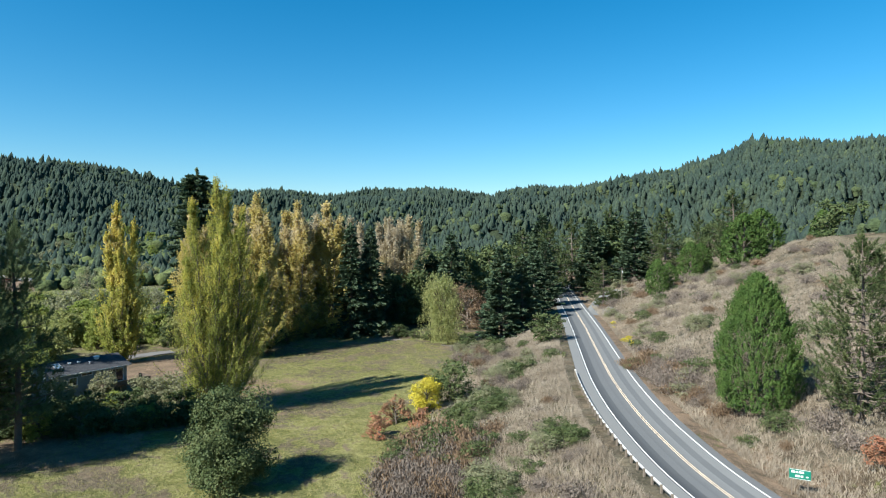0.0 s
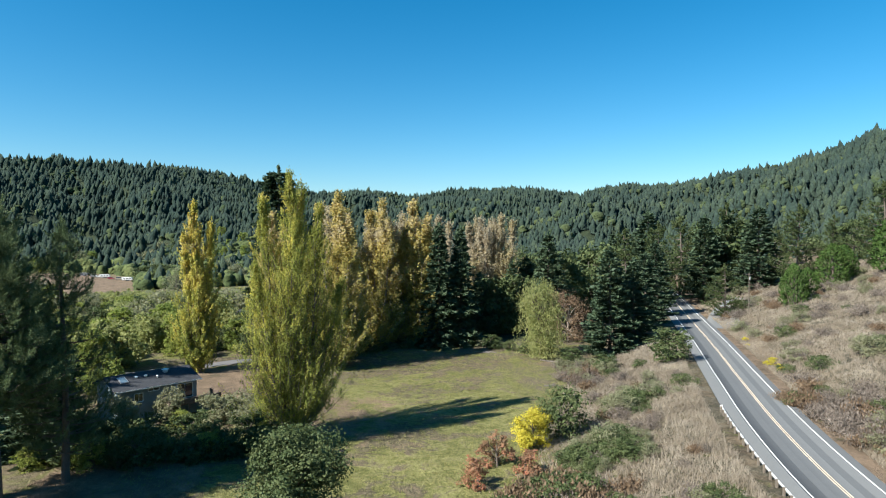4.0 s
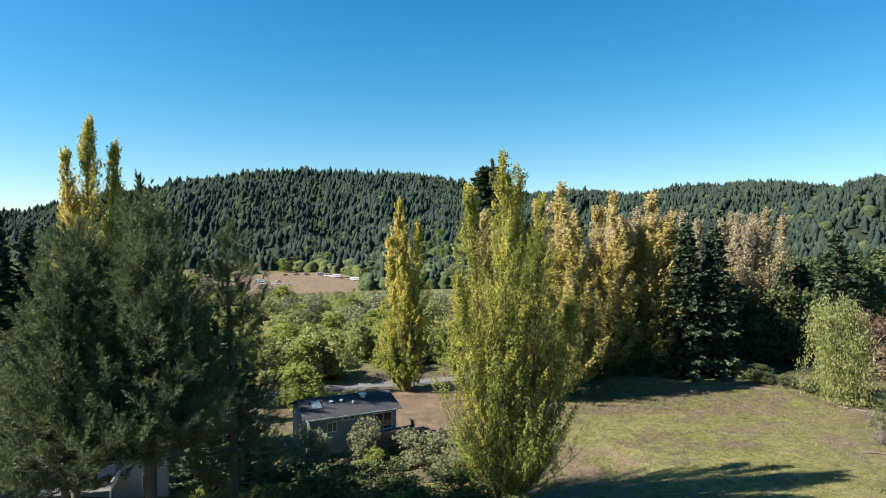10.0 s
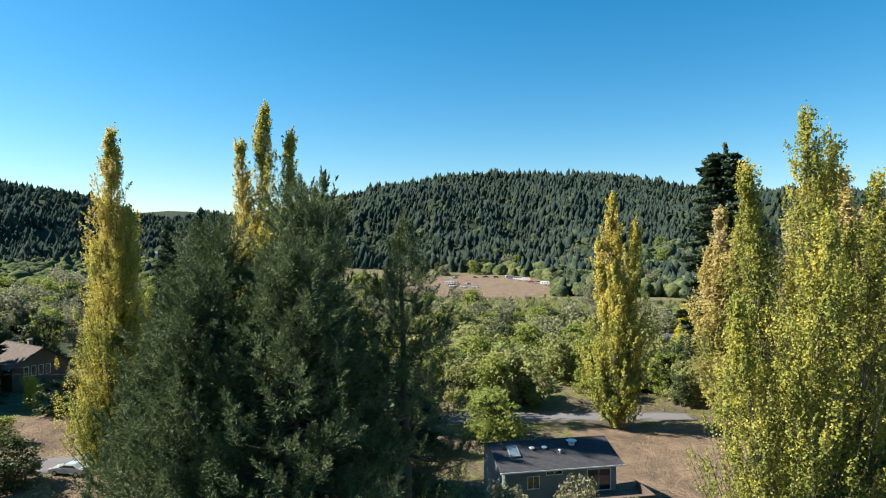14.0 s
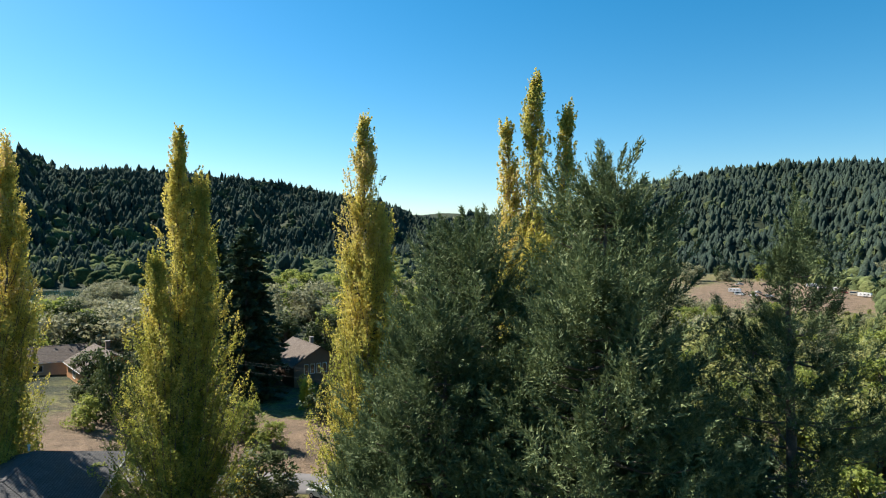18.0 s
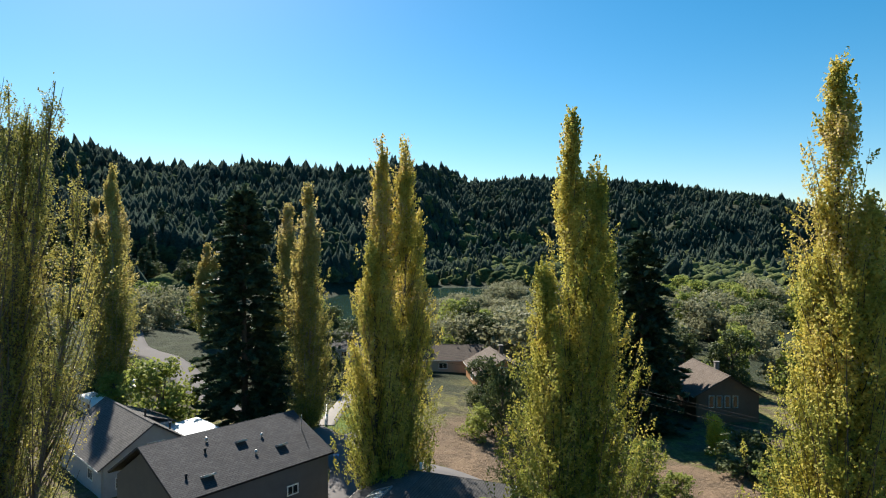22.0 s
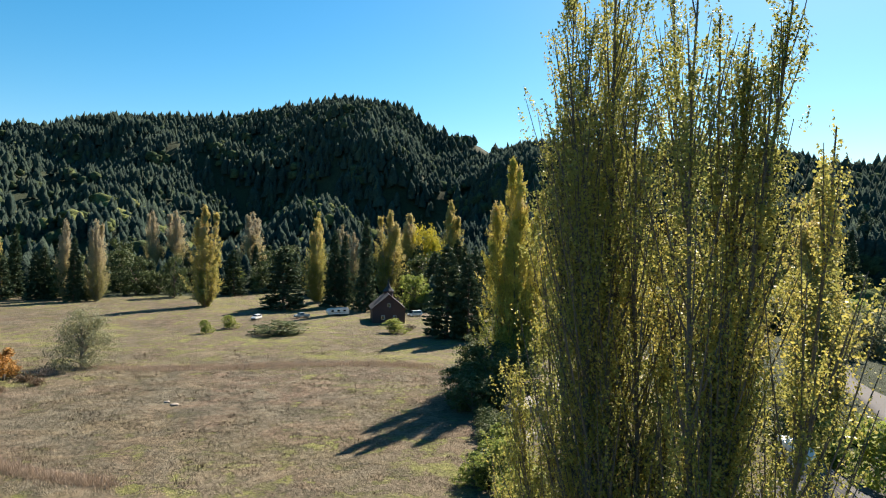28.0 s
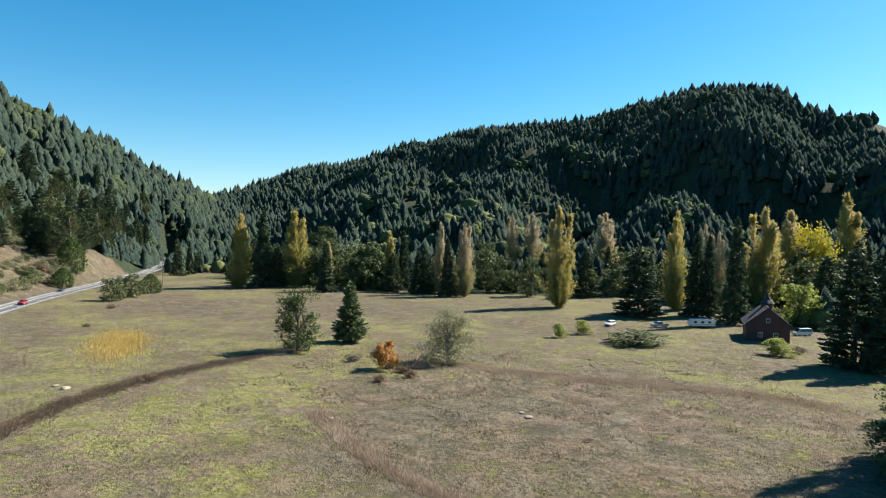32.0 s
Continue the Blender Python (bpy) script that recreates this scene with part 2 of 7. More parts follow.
def ground_material():
    """Grass, dry grass, lawn, bare earth and forest floor, by the zones laid out in the plan."""
    m, nt, b = nodes_of("grassland")
    co = nt.nodes.new("ShaderNodeTexCoord").outputs["Object"]
    z = nt.nodes.new("ShaderNodeAttribute")
    z.attribute_name = "zone"
    sep = nt.nodes.new("ShaderNodeSeparateColor")
    nt.links.new(z.outputs["Color"], sep.inputs[0])
    big, mid, fine, tiny = ramp(nt, noise_of(nt, 0.035, 6, 0.7, co, 0.8), [(0.34, (0, 0, 0)), (0.66, (1, 1, 1))]), ramp(nt, noise_of(nt, 0.22, 6, 0.75, co, 0.5), [(0.34, (0, 0, 0)), (0.66, (1, 1, 1))]), noise_of(nt, 1.6, 4, 0.7, co), noise_of(nt, 7.0, 3, 0.7, co)
    fine = ramp(nt, mixed(nt, 0.35, fine, mid), [(0.36, (0, 0, 0)), (0.62, (1, 1, 1))])
    green = mixed(nt, fine, (0.145, 0.15, 0.046), (0.315, 0.295, 0.12))
    straw = mixed(nt, fine, (0.07, 0.062, 0.036), (0.19, 0.16, 0.098))
    rust = mixed(nt, fine, (0.08, 0.055, 0.04), (0.195, 0.138, 0.098))
    lawn = mixed(nt, fine, (0.10, 0.17, 0.03), (0.17, 0.24, 0.05))
    earth = mixed(nt, mid, (0.13, 0.10, 0.07), (0.29, 0.205, 0.14))
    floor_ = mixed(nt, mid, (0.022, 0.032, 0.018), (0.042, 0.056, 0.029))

    def weight(a, bb, k):
        """a zone's share, broken up by patches"""
        s = nt.nodes.new("ShaderNodeMath")
        s.operation = "MULTIPLY_ADD"
        nt.links.new(bb, s.inputs[0])
        s.inputs[1].default_value = k
        nt.links.new(a, s.inputs[2])
        r = node(nt, "ShaderNodeMapRange")
        r.interpolation_type = "SMOOTHSTEP"
        nt.links.new(s.outputs[0], r.inputs[0])
        r.inputs[1].default_value, r.inputs[2].default_value = 0.5 * k + 0.3, 0.5 * k + 0.7
        return r.outputs[0]

    patch = mixed(nt, 0.55, big, mid)
    c = mixed(nt, weight(sep.outputs[0], patch, 4.0), green, straw)
    c = mixed(nt, weight(sep.outputs[0], mid, 1.2), c, mixed(nt, big, straw, rust))
    weeds = mixed(nt, fine, (0.065, 0.058, 0.04), (0.165, 0.145, 0.105))
    c = mixed(nt, mixed(nt, 1.0, sep.outputs[0], ramp(nt, noise_of(nt, 0.11, 6, 0.75, co, 1.2), [(0.42, (0, 0, 0)), (0.56, (1, 1, 1))]), "MULTIPLY"), c, weeds)
    c = mixed(nt, weight(sep.outputs[1], fine, 0.3), c, lawn)
    c = mixed(nt, weight(sep.outputs[2], mid, 0.8), c, earth)
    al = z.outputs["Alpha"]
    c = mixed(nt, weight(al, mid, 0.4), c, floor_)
    c = mixed(nt, 0.36, c, ramp(nt, noise_of(nt, 0.55, 6, 0.8, co, 0.6), [(0.35, (0.3, 0.3, 0.28)), (0.6, (1.0, 1.0, 1.0))]), "MULTIPLY")
    c = mixed(nt, 0.5, c, ramp(nt, tiny, [(0.3, (0.25, 0.25, 0.22)), (0.6, (1.0, 1.0, 1.0))]), "MULTIPLY")
    nt.links.new(c, b.inputs["Base Color"])
    b.inputs["Roughness"].default_value = 0.95
    b.inputs["Specular IOR Level"].default_value = 0.15
    h = mixed(nt, 0.5, fine, tiny)
    bump(nt, b, h, 0.8, 0.5)
    return m


M_GROUND = ground_material()


def asphalt_material(name, a, bcol, crack=0.5):
    m, nt, b = nodes_of(name)
    co = nt.nodes.new("ShaderNodeTexCoord").outputs["Object"]
    fine, mid, big = noise_of(nt, 14, 3, 0.7, co), noise_of(nt, 0.8, 4, 0.6, co), noise_of(nt, 0.08, 4, 0.6, co)
    c = mixed(nt, mixed(nt, 0.5, mid, big), a, bcol)
    b.inputs["Specular IOR Level"].default_value = 0.15
    c = mixed(nt, 0.35, c, ramp(nt, fine, [(0.3, (0.55, 0.55, 0.55)), (0.7, (1.0, 1.0, 1.0))]), "MULTIPLY")
    nt.links.new(c, b.inputs["Base Color"])
    b.inputs["Roughness"].default_value = 0.8
    bump(nt, b, fine, 0.3, 0.01)
    return m


M_ASPHALT = asphalt_material("asphalt", (0.115, 0.12, 0.125), (0.15, 0.153, 0.155))
M_SHOULDER = asphalt_material("shoulder_asphalt", (0.15, 0.155, 0.157), (0.195, 0.195, 0.19))
M_LANE = asphalt_material("residential_asphalt", (0.12, 0.117, 0.118), (0.175, 0.168, 0.168))
M_CONCRETE = plain("concrete", (0.18, 0.17, 0.158), 0.85, vary=0.2, scale=0.8)
M_WHITELINE = plain("white_road_paint", (0.74, 0.74, 0.72), 0.6, vary=0.15, scale=1.0)
M_YELLOWLINE = plain("yellow_road_paint", (0.66, 0.52, 0.36), 0.6, vary=0.2, scale=1.0)
M_RAIL = plain("weathered_galvanised_rail", (0.58, 0.58, 0.57), 0.6, 0.2, vary=0.2, scale=2.0, relief=0.1)
M_WORN = asphalt_material("worn_asphalt", (0.108, 0.113, 0.118), (0.14, 0.143, 0.146))
for _m in (M_LANE, M_SHOULDER, M_ASPHALT, M_WORN):
    _m.node_tree.nodes["Principled BSDF"].inputs["Roughness"].default_value = 1.0
    _m.node_tree.nodes["Principled BSDF"].inputs["Specular IOR Level"].default_value = 0.04
M_POST = plain("weathered_post_wood", (0.14, 0.115, 0.09), 0.9, vary=0.3)

# ---------------------------------------------------------------- mesh helpers


def mesh_np(name, verts, faces, materials, smooth=False, mat_index=None):
    """A mesh from arrays: verts n x 3, faces m x 3 or m x 4."""
    me = bpy.data.meshes.new(name)
    verts, faces = np.asarray(verts, np.float32), np.asarray(faces, np.int32)
    k = faces.shape[1]
    me.vertices.add(len(verts))
    me.vertices.foreach_set("co", verts.ravel())
    me.loops.add(faces.size)
    me.loops.foreach_set("vertex_index", faces.ravel())
    me.polygons.add(len(faces))
    me.polygons.foreach_set("loop_start", np.arange(0, faces.size, k, dtype=np.int32))
    if smooth:
        me.polygons.foreach_set("use_smooth", np.ones(len(faces), bool))
    for m in materials if isinstance(materials, (list, tuple)) else [materials]:
        me.materials.append(m)
    if mat_index is not None:
        me.polygons.foreach_set("material_index", np.asarray(mat_index, np.int32))
    me.update(calc_edges=True)
    return me


def part(name, bm, material, parent, label=""):
    """Links a bmesh as one mesh object under a thing or a part."""
    me = bpy.data.meshes.new(name)
    bm.to_mesh(me)
    bm.free()
    me.materials.append(material)
    ob = new(name, me)
    ob.parent = parent
    return tagged(ob, label)


def part_np(name, me, parent, label=""):
    ob = new(name, me)
    ob.parent = parent
    return tagged(ob, label)


def thing(name, m, label, category, group="", kind=""):
    ob = new(name)
    ob.empty_display_size = 0.2
    ob.matrix_basis = m
    return tagged(ob, label, category, group, kind)


def add_box(bm, cx, cy, cz, sx, sy, sz, m=None, bevel=0.0):
    r = bmesh.ops.create_cube(bm, size=1.0)
    bmesh.ops.scale(bm, vec=(sx, sy, sz), verts=r["verts"])
    bmesh.ops.translate(bm, vec=(cx, cy, cz), verts=r["verts"])
    if bevel:
        es = list({e for v in r["verts"] for e in v.link_edges})
        r = bmesh.ops.bevel(bm, geom=es, offset=bevel, segments=1, affect="EDGES")
    if m is not None:
        bmesh.ops.transform(bm, matrix=m, verts=r["verts"])
    return r["verts"]


def box(cx, cy, cz, sx, sy, sz, m=None, bevel=0.0):
    bm = bmesh.new()
    add_box(bm, cx, cy, cz, sx, sy, sz, m, bevel)
    return bm


def tube_np(points, radii, sides=6):
    """A tapered tube along points, as (verts, quads)."""
    p, r = np.asarray(points, float), np.asarray(radii, float)
    t = np.gradient(p, axis=0)
    t /= np.linalg.norm(t, axis=1)[:, None] + 1e-9
    up = np.where(np.abs(t[:, 2:3]) > 0.9, [[1.0, 0, 0]], [[0, 0, 1.0]])
    a = np.cross(t, up)
    a /= np.linalg.norm(a, axis=1)[:, None] + 1e-9
    b = np.cross(t, a)
    ang = np.linspace(0, 2 * np.pi, sides, endpoint=False)
    v = p[:, None] + r[:, None, None] * (np.cos(ang)[None, :, None] * a[:, None] + np.sin(ang)[None, :, None] * b[:, None])
    i = np.arange(len(p) - 1)[:, None] * sides
    j = np.arange(sides)[None]
    j2 = (j + 1) % sides
    f = np.stack([i + j, i + j2, i + sides + j2, i + sides + j], -1).reshape(-1, 4)
    return v.reshape(-1, 3), f


def joined(pieces):
    vs, fs, n = [], [], 0
    for v, f in pieces:
        vs.append(v)
        fs.append(f + n)
        n += len(v)
    return np.concatenate(vs), np.concatenate(fs)


def leaves_np(g, centres, size, length=1.5, up=0.3, axis=None):
    """Leaf-shaped quads at the centres; axis: a direction that they lie along."""
    n = len(centres)
    a = g.normal(size=(n, 3)) if axis is None else axis + g.normal(size=(n, 3)) * 0.35
    a /= np.linalg.norm(a, axis=1)[:, None]
    c = g.normal(size=(n, 3)) + [0, 0, up]
    b = np.cross(a, c)
    b /= np.linalg.norm(b, axis=1)[:, None] + 1e-9
    s = size * g.uniform(0.6, 1.4, (n, 1))
    a, b = a * s * length * 0.5, b * s * 0.5
    v = np.stack([centres - a, centres + b - a * 0.1, centres + a, centres - b - a * 0.1], 1).reshape(-1, 3)
    return v, np.arange(4 * n).reshape(-1, 4)


# ---------------------------------------------------------------- plan: heights of the land
SPOTS = np.array([
    (-25, 116, -1.7), (-25, 77, -1.5), (-30, 160, -1.5), (0, 150, -1.4), (-80, 155, -1.4), (-14, 222, 0.5), (-30, 200, -0.8),
    (-60, 120, -1.5), (-55, 85, -0.6), (-114, 80, 1.8), (-127, 38, 5.3), (-155, 34, 5.5), (-160, -16, 6.2), (-135, 76, 3.0),
    (-170, 85, 2.5), (-105, 35, 5.5), (-85, 40, 4.5), (-64, -62, 3.9), (-34, -53, 4.1), (-68, -117, 3.7), (-58, -29, 4.1),
    (-5, -50, 4.4), (-118, -60, 4.2), (-125, -160, 4.0)])
SPOTS_FAR = np.array([(-50, -230, 4.0), (80, -250, 5.0), (60, -120, 4.6), (-230, -60, 6.0), (-210, 150, -1.0), (-290, 370, -2.0), (-160, 260, -1.5), (-60, 320, 1.0), (-20, 20, 3.0)])
ROAD = [(100, 520, 7), (78, 420, 6), (62, 330, 5.5), (50, 245, 5), (40.5, 178, 5), (34.5, 139, 5), (29.5, 105, 5), (27.8, 80, 4.6), (28.8, 58, 4.4), (35, 25, 4.3),
        (52, -20, 4.3), (80, -68, 4.4), (106, -108, 4.5), (130, -148, 4.5), (158, -205, 4.6), (195, -290, 5), (248, -395, 6), (330, -520, 8)]


def spline(points, step=2.0):
    p = np.array(points, float)
    out = []
    q = np.vstack([2 * p[0] - p[1], p, 2 * p[-1] - p[-2]])
    for a, b, c, d in zip(q, q[1:], q[2:], q[3:]):
        n = max(2, int(np.linalg.norm(c - b) / step))
        t = np.linspace(0, 1, n, endpoint=False)[:, None]
        out.append(0.5 * (2 * b + (c - a) * t + (2 * a - 5 * b + 4 * c - d) * t ** 2 + (3 * b - a - 3 * c + d) * t ** 3))
    out.append(p[-1:])
    return np.vstack(out)


ROAD_LINE = spline(ROAD, 3.0)
ROAD_T = np.gradient(ROAD_LINE[:, :2], axis=0)
ROAD_T /= np.linalg.norm(ROAD_T, axis=1)[:, None]
# ridge line: bearing and its height in degrees over the eye; then bearing and distance
RIDGE_EAST = [(0, 4.85), (3.5, 4.5), (6, 4.2), (8, 4.75), (10, 4.95), (13, 4.9), (16, 5.0), (19.5, 5.85), (23.4, 6.55), (26.7, 7.6), (29, 8.5), (32, 8.5), (35, 8.1), (40, 8), (60, 9), (90, 11), (120, 12.5),
              (134, 11.9), (137.8, 9.8), (143.4, 7.0), (147.6, 4.6), (149, 3.5), (152, 4.6), (155.7, 5.9), (159.7, 6.6), (164.9, 8.5), (173.3, 10.3), (182, 10.9), (185.5, 11.9), (192, 13.1), (196, 13.0)]
RIDGE_WEST = [(198.5, 12.3), (201, 10.6), (204.5, 10.0), (207.4, 9.0), (211, 9.25), (227, 8.55), (231, 8.1), (237.5, 6.6), (241, 6.7), (244, 7.4), (248, 6.85), (252.5, 6.9), (256, 7.5), (259.4, 7.0), (261.8, 5.5),
              (265.4, 6.0), (272.4, 5.9), (277, 5.4), (284.5, 4.25), (287, 3.9), (289.3, 2.9), (293.8, 3.1), (298, 2.4), (303, 3.4), (307.4, 4.5), (310, 5.2), (315, 5.85), (318, 6.4), (321, 6.7), (325, 6.4),
              (330, 6.05), (333, 5.95), (336, 5.5), (341.6, 4.4), (346.5, 4.5), (350, 4.15), (352, 4.2), (354, 4.75), (357, 4.8), (360, 4.85)]
RIDGE_FAR = np.array([(0, 1500), (5, 1500), (16, 1300), (26, 1050), (40, 800), (60, 560), (90, 480), (120, 560), (138, 680), (143, 760), (147.5, 900), (149.5, 1150), (152, 1300), (164, 1350), (190, 1250), (198, 1150), (206, 1000), (209, 900),
                      (217, 760), (229, 700), (252, 680), (256, 800), (260, 1300), (270, 1600), (284, 1900), (289, 2400), (296, 2600), (301, 2000), (308, 1600), (321, 1500), (360, 1500)], float)
RIDGE = np.array(RIDGE_EAST + RIDGE_WEST)
FOOT = np.array([(0, 330), (20, 300), (40, 170), (90, 150), (120, 190), (140, 330), (150, 480), (165, 350), (200, 330), (215, 300), (228, 270), (248, 280), (258, 420), (270, 700), (290, 900), (300, 800), (320, 640), (345, 420), (360, 330)], float)
HUB = np.array((-35.0, 30.0))
TREE_TOP = 15.0
SLOPE = 0.3


def yard(x, y, grow=1.0):
    """Below 1 inside the long gravel yard in the valley, its long axis to the north-west."""
    u, v = -(x + 332) * 0.656 + (y - 410) * 0.755, (x + 332) * 0.755 + (y - 410) * 0.656
    return np.hypot(u / (120 * grow), v / (50 * grow))


def smooth01(t):
    t = np.clip(t, 0, 1)
    return t * t * (3 - 2 * t)


def waves(x, y, k):
    """Gentle, fixed unevenness of about +-1."""
    return (np.sin(x * k + 1.3 * np.sin(y * k * 0.7)) + np.sin(y * k * 1.13 + 1.7 * np.sin(x * k * 0.61 + 2)) + np.sin((x + y) * k * 1.9 + np.sin(y * k * 2.3))) / 3


def road_near(x, y):
    """Distance to the road's middle, signed to the east, and the road's height there."""
    x, y = np.ravel(x), np.ravel(y)
    dist, z = np.empty(len(x)), np.empty(len(x))
    for a in range(0, len(x), 8000):
        s = slice(a, a + 8000)
        dx, dy = x[s, None] - ROAD_LINE[None, :, 0], y[s, None] - ROAD_LINE[None, :, 1]
        i = np.argmin(dx * dx + dy * dy, axis=1)
        j = np.arange(len(i))
        side = ROAD_T[i, 0] * dy[j, i] - ROAD_T[i, 1] * dx[j, i]
        dist[s] = np.hypot(dx[j, i], dy[j, i]) * np.sign(side)
        z[s] = ROAD_LINE[i, 2]
    return dist, z


def height(x, y):
    x, y = np.ravel(np.asarray(x, float)), np.ravel(np.asarray(y, float))
    num, den = np.zeros(len(x)), np.full(len(x), 1e-9)
    for spots, soft in ((SPOTS, 60.0), (SPOTS_FAR, 400.0)):
        for sx, sy, sz in spots:
            w = 1 / ((x - sx) ** 2 + (y - sy) ** 2 + soft) ** 1.6
            num += w * sz
            den += w
    h = num / den + 0.18 * waves(x, y, 0.16) + 0.25 * waves(x, y, 0.05)
    # lagoon
    lg = smooth01((1.2 - np.hypot((x + 375) / 150, (y + 15) / 95)) * 2.5)
    h = h * (1 - lg) + -3.5 * lg
    # hills
    rx, ry = x - HUB[0], y - HUB[1]
    r, az = np.hypot(rx, ry), np.degrees(np.arctan2(rx, ry)) % 360
    el, far = np.interp(az, RIDGE[:, 0], RIDGE[:, 1]), np.interp(az, RIDGE_FAR[:, 0], RIDGE_FAR[:, 1])
    foot = np.interp(az, FOOT[:, 0], FOOT[:, 1])
    top = 30 + far * np.tan(np.radians(el)) - TREE_TOP
    s = (r - foot) / (far - foot)
    spur = (0.2 * waves(x, y, 0.013) + 0.08 * waves(x, y, 0.031) + 0.1 * np.sin(np.radians(az) * 23 + 1.5 * np.sin(r * 0.006)) * np.clip(r / 900, 0, 1)) * 4 * np.clip(s, 0, 1) * np.clip(1 - s, 0, 1)
    rise = np.where(s < 1, smooth01(s * 0.5) * 2 * 0.85 + 0.15 * np.clip(s, 0, 1) + spur, 1 - 0.35 * np.clip(s - 1, 0, 2))
    rise = np.where(s > 0, rise, 0)
    h = h + np.clip(rise, -0.5, 1.2) * (top - 2)
    # road, its banks, and the slope to the east of it
    d, rz = road_near(x, y)
    near = 1 - smooth01((r - 260) / 200)
    east = smooth01((d - 3) / 8) * near
    h = h * (1 - east) + np.maximum(h, rz) * east
    h += np.where(d > 0, SLOPE * np.clip(d - 7, 0, 70) * smooth01((d - 6) / 10), 0) * near
    bank = np.where(d > 0, smooth01((d - 6.0) / 9), smooth01((-d - 7.0) / 24))
    return (rz - 0.10) * (1 - bank) + h * bank


def gz(x, y):
    return float(height([x], [y])[0])


# ---------------------------------------------------------------- ground: one sheet to the horizon
N_AZ, RINGS = 760, np.concatenate([np.linspace(0.5, 200, 125), 200 * (4300 / 200) ** (np.linspace(0, 1, 80)[1:])])
az = np.linspace(0, 2 * np.pi, N_AZ, endpoint=False)
gx = HUB[0] + RINGS[:, None] * np.sin(az)[None]
gy = HUB[1] + RINGS[:, None] * np.cos(az)[None]
ghz = height(gx, gy)
gv = np.stack([gx.ravel(), gy.ravel(), ghz], -1)
i = np.arange(len(RINGS) - 1)[:, None] * N_AZ
j = np.arange(N_AZ)[None]
gf = np.stack([i + j, i + N_AZ + j, i + N_AZ + (j + 1) % N_AZ, i + (j + 1) % N_AZ], -1).reshape(-1, 4)
gf = np.vstack([gf, [[0, N_AZ // 4, N_AZ // 2, 3 * N_AZ // 4]]])
ground_me = mesh_np("ground", gv, gf[:, ::-1], M_GROUND, smooth=True)
gd, _ = road_near(gv[:, 0], gv[:, 1])


def blob(x, y, cx, cy, rx, ry, turn=0.0, soft=0.35):
    c, s = math.cos(radians(turn)), math.sin(radians(turn))
    u, v = (x - cx) * c + (y - cy) * s, -(x - cx) * s + (y - cy) * c
    return smooth01((1 + soft - np.hypot(u / rx, v / ry)) / (2 * soft) + 0.0)


X_, Y_ = gv[:, 0], gv[:, 1]
dry = 0.45 + 0 * X_
dry = np.where(gd > 0, 0.95, dry)
dry = np.maximum(dry, np.where((gd < 0) & (gd > -32) & (Y_ > 30), 0.85 * smooth01((32 + gd) / 10), 0))
dry = np.maximum(dry, 0.6 * blob(X_, Y_, -75, -60, 60, 50, 20))
dry = np.maximum(dry, 0.7 * blob(X_, Y_, 30, -190, 90, 40, 30))
dry = np.minimum(dry, 1 - 0.88 * blob(X_, Y_, -25, 115, 32, 55, 0))
dry = np.minimum(dry, 1 - 0.78 * blob(X_, Y_, 12, -75, 52, 60, 0))
south = smooth01((25 - Y_) / 30)
dry = dry + south * np.where(gd < 0, 0.1 + 0.24 * waves(X_, Y_, 0.085) + 0.2 * waves(X_ + 30, Y_ * 1.3, 0.21), 0)
dry = np.maximum(dry, south * 0.95 * blob(X_, Y_, -62, -62, 34, 30, -35, 0.5))
dry = np.where(gd < 0, np.maximum(dry, 0.4 * south), dry)
lawn_w = np.maximum(blob(X_, Y_, -146, 34, 8, 6, 20), 0.3 * blob(X_, Y_, -20, -260, 60, 14, 0))
dirt = np.maximum.reduce([blob(X_, Y_, -132, 78, 16, 10, 20), 0.62 * blob(X_, Y_, -40, 126, 13, 17, 20, 0.6), blob(X_, Y_, -66, 146, 18, 20), blob(X_, Y_, -140, 52, 12, 8), 0.8 * blob(X_, Y_, -108, 76, 14, 16), smooth01((1.3 - yard(X_, Y_)) * 2),
                          np.where((gd > 4) & (gd < 11) & (Y_ > 20), 0.75, 0), blob(X_, Y_, -56, 92, 10, 10), 0.75 * blob(X_, Y_, -100, 55, 25, 16)])
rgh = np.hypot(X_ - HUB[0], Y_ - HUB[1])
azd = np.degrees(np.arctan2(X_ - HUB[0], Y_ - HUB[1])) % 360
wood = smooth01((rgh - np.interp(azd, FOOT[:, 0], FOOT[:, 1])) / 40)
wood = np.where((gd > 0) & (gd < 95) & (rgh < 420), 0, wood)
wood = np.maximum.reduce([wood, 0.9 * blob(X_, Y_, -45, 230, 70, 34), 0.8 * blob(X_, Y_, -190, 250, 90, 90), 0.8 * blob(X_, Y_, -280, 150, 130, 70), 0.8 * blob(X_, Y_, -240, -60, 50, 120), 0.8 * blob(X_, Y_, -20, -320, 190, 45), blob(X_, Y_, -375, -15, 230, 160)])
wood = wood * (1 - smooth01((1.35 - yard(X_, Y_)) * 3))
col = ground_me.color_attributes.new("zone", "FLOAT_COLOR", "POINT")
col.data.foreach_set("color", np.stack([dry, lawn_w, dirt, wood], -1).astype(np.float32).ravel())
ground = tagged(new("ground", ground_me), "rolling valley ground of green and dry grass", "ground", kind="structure")


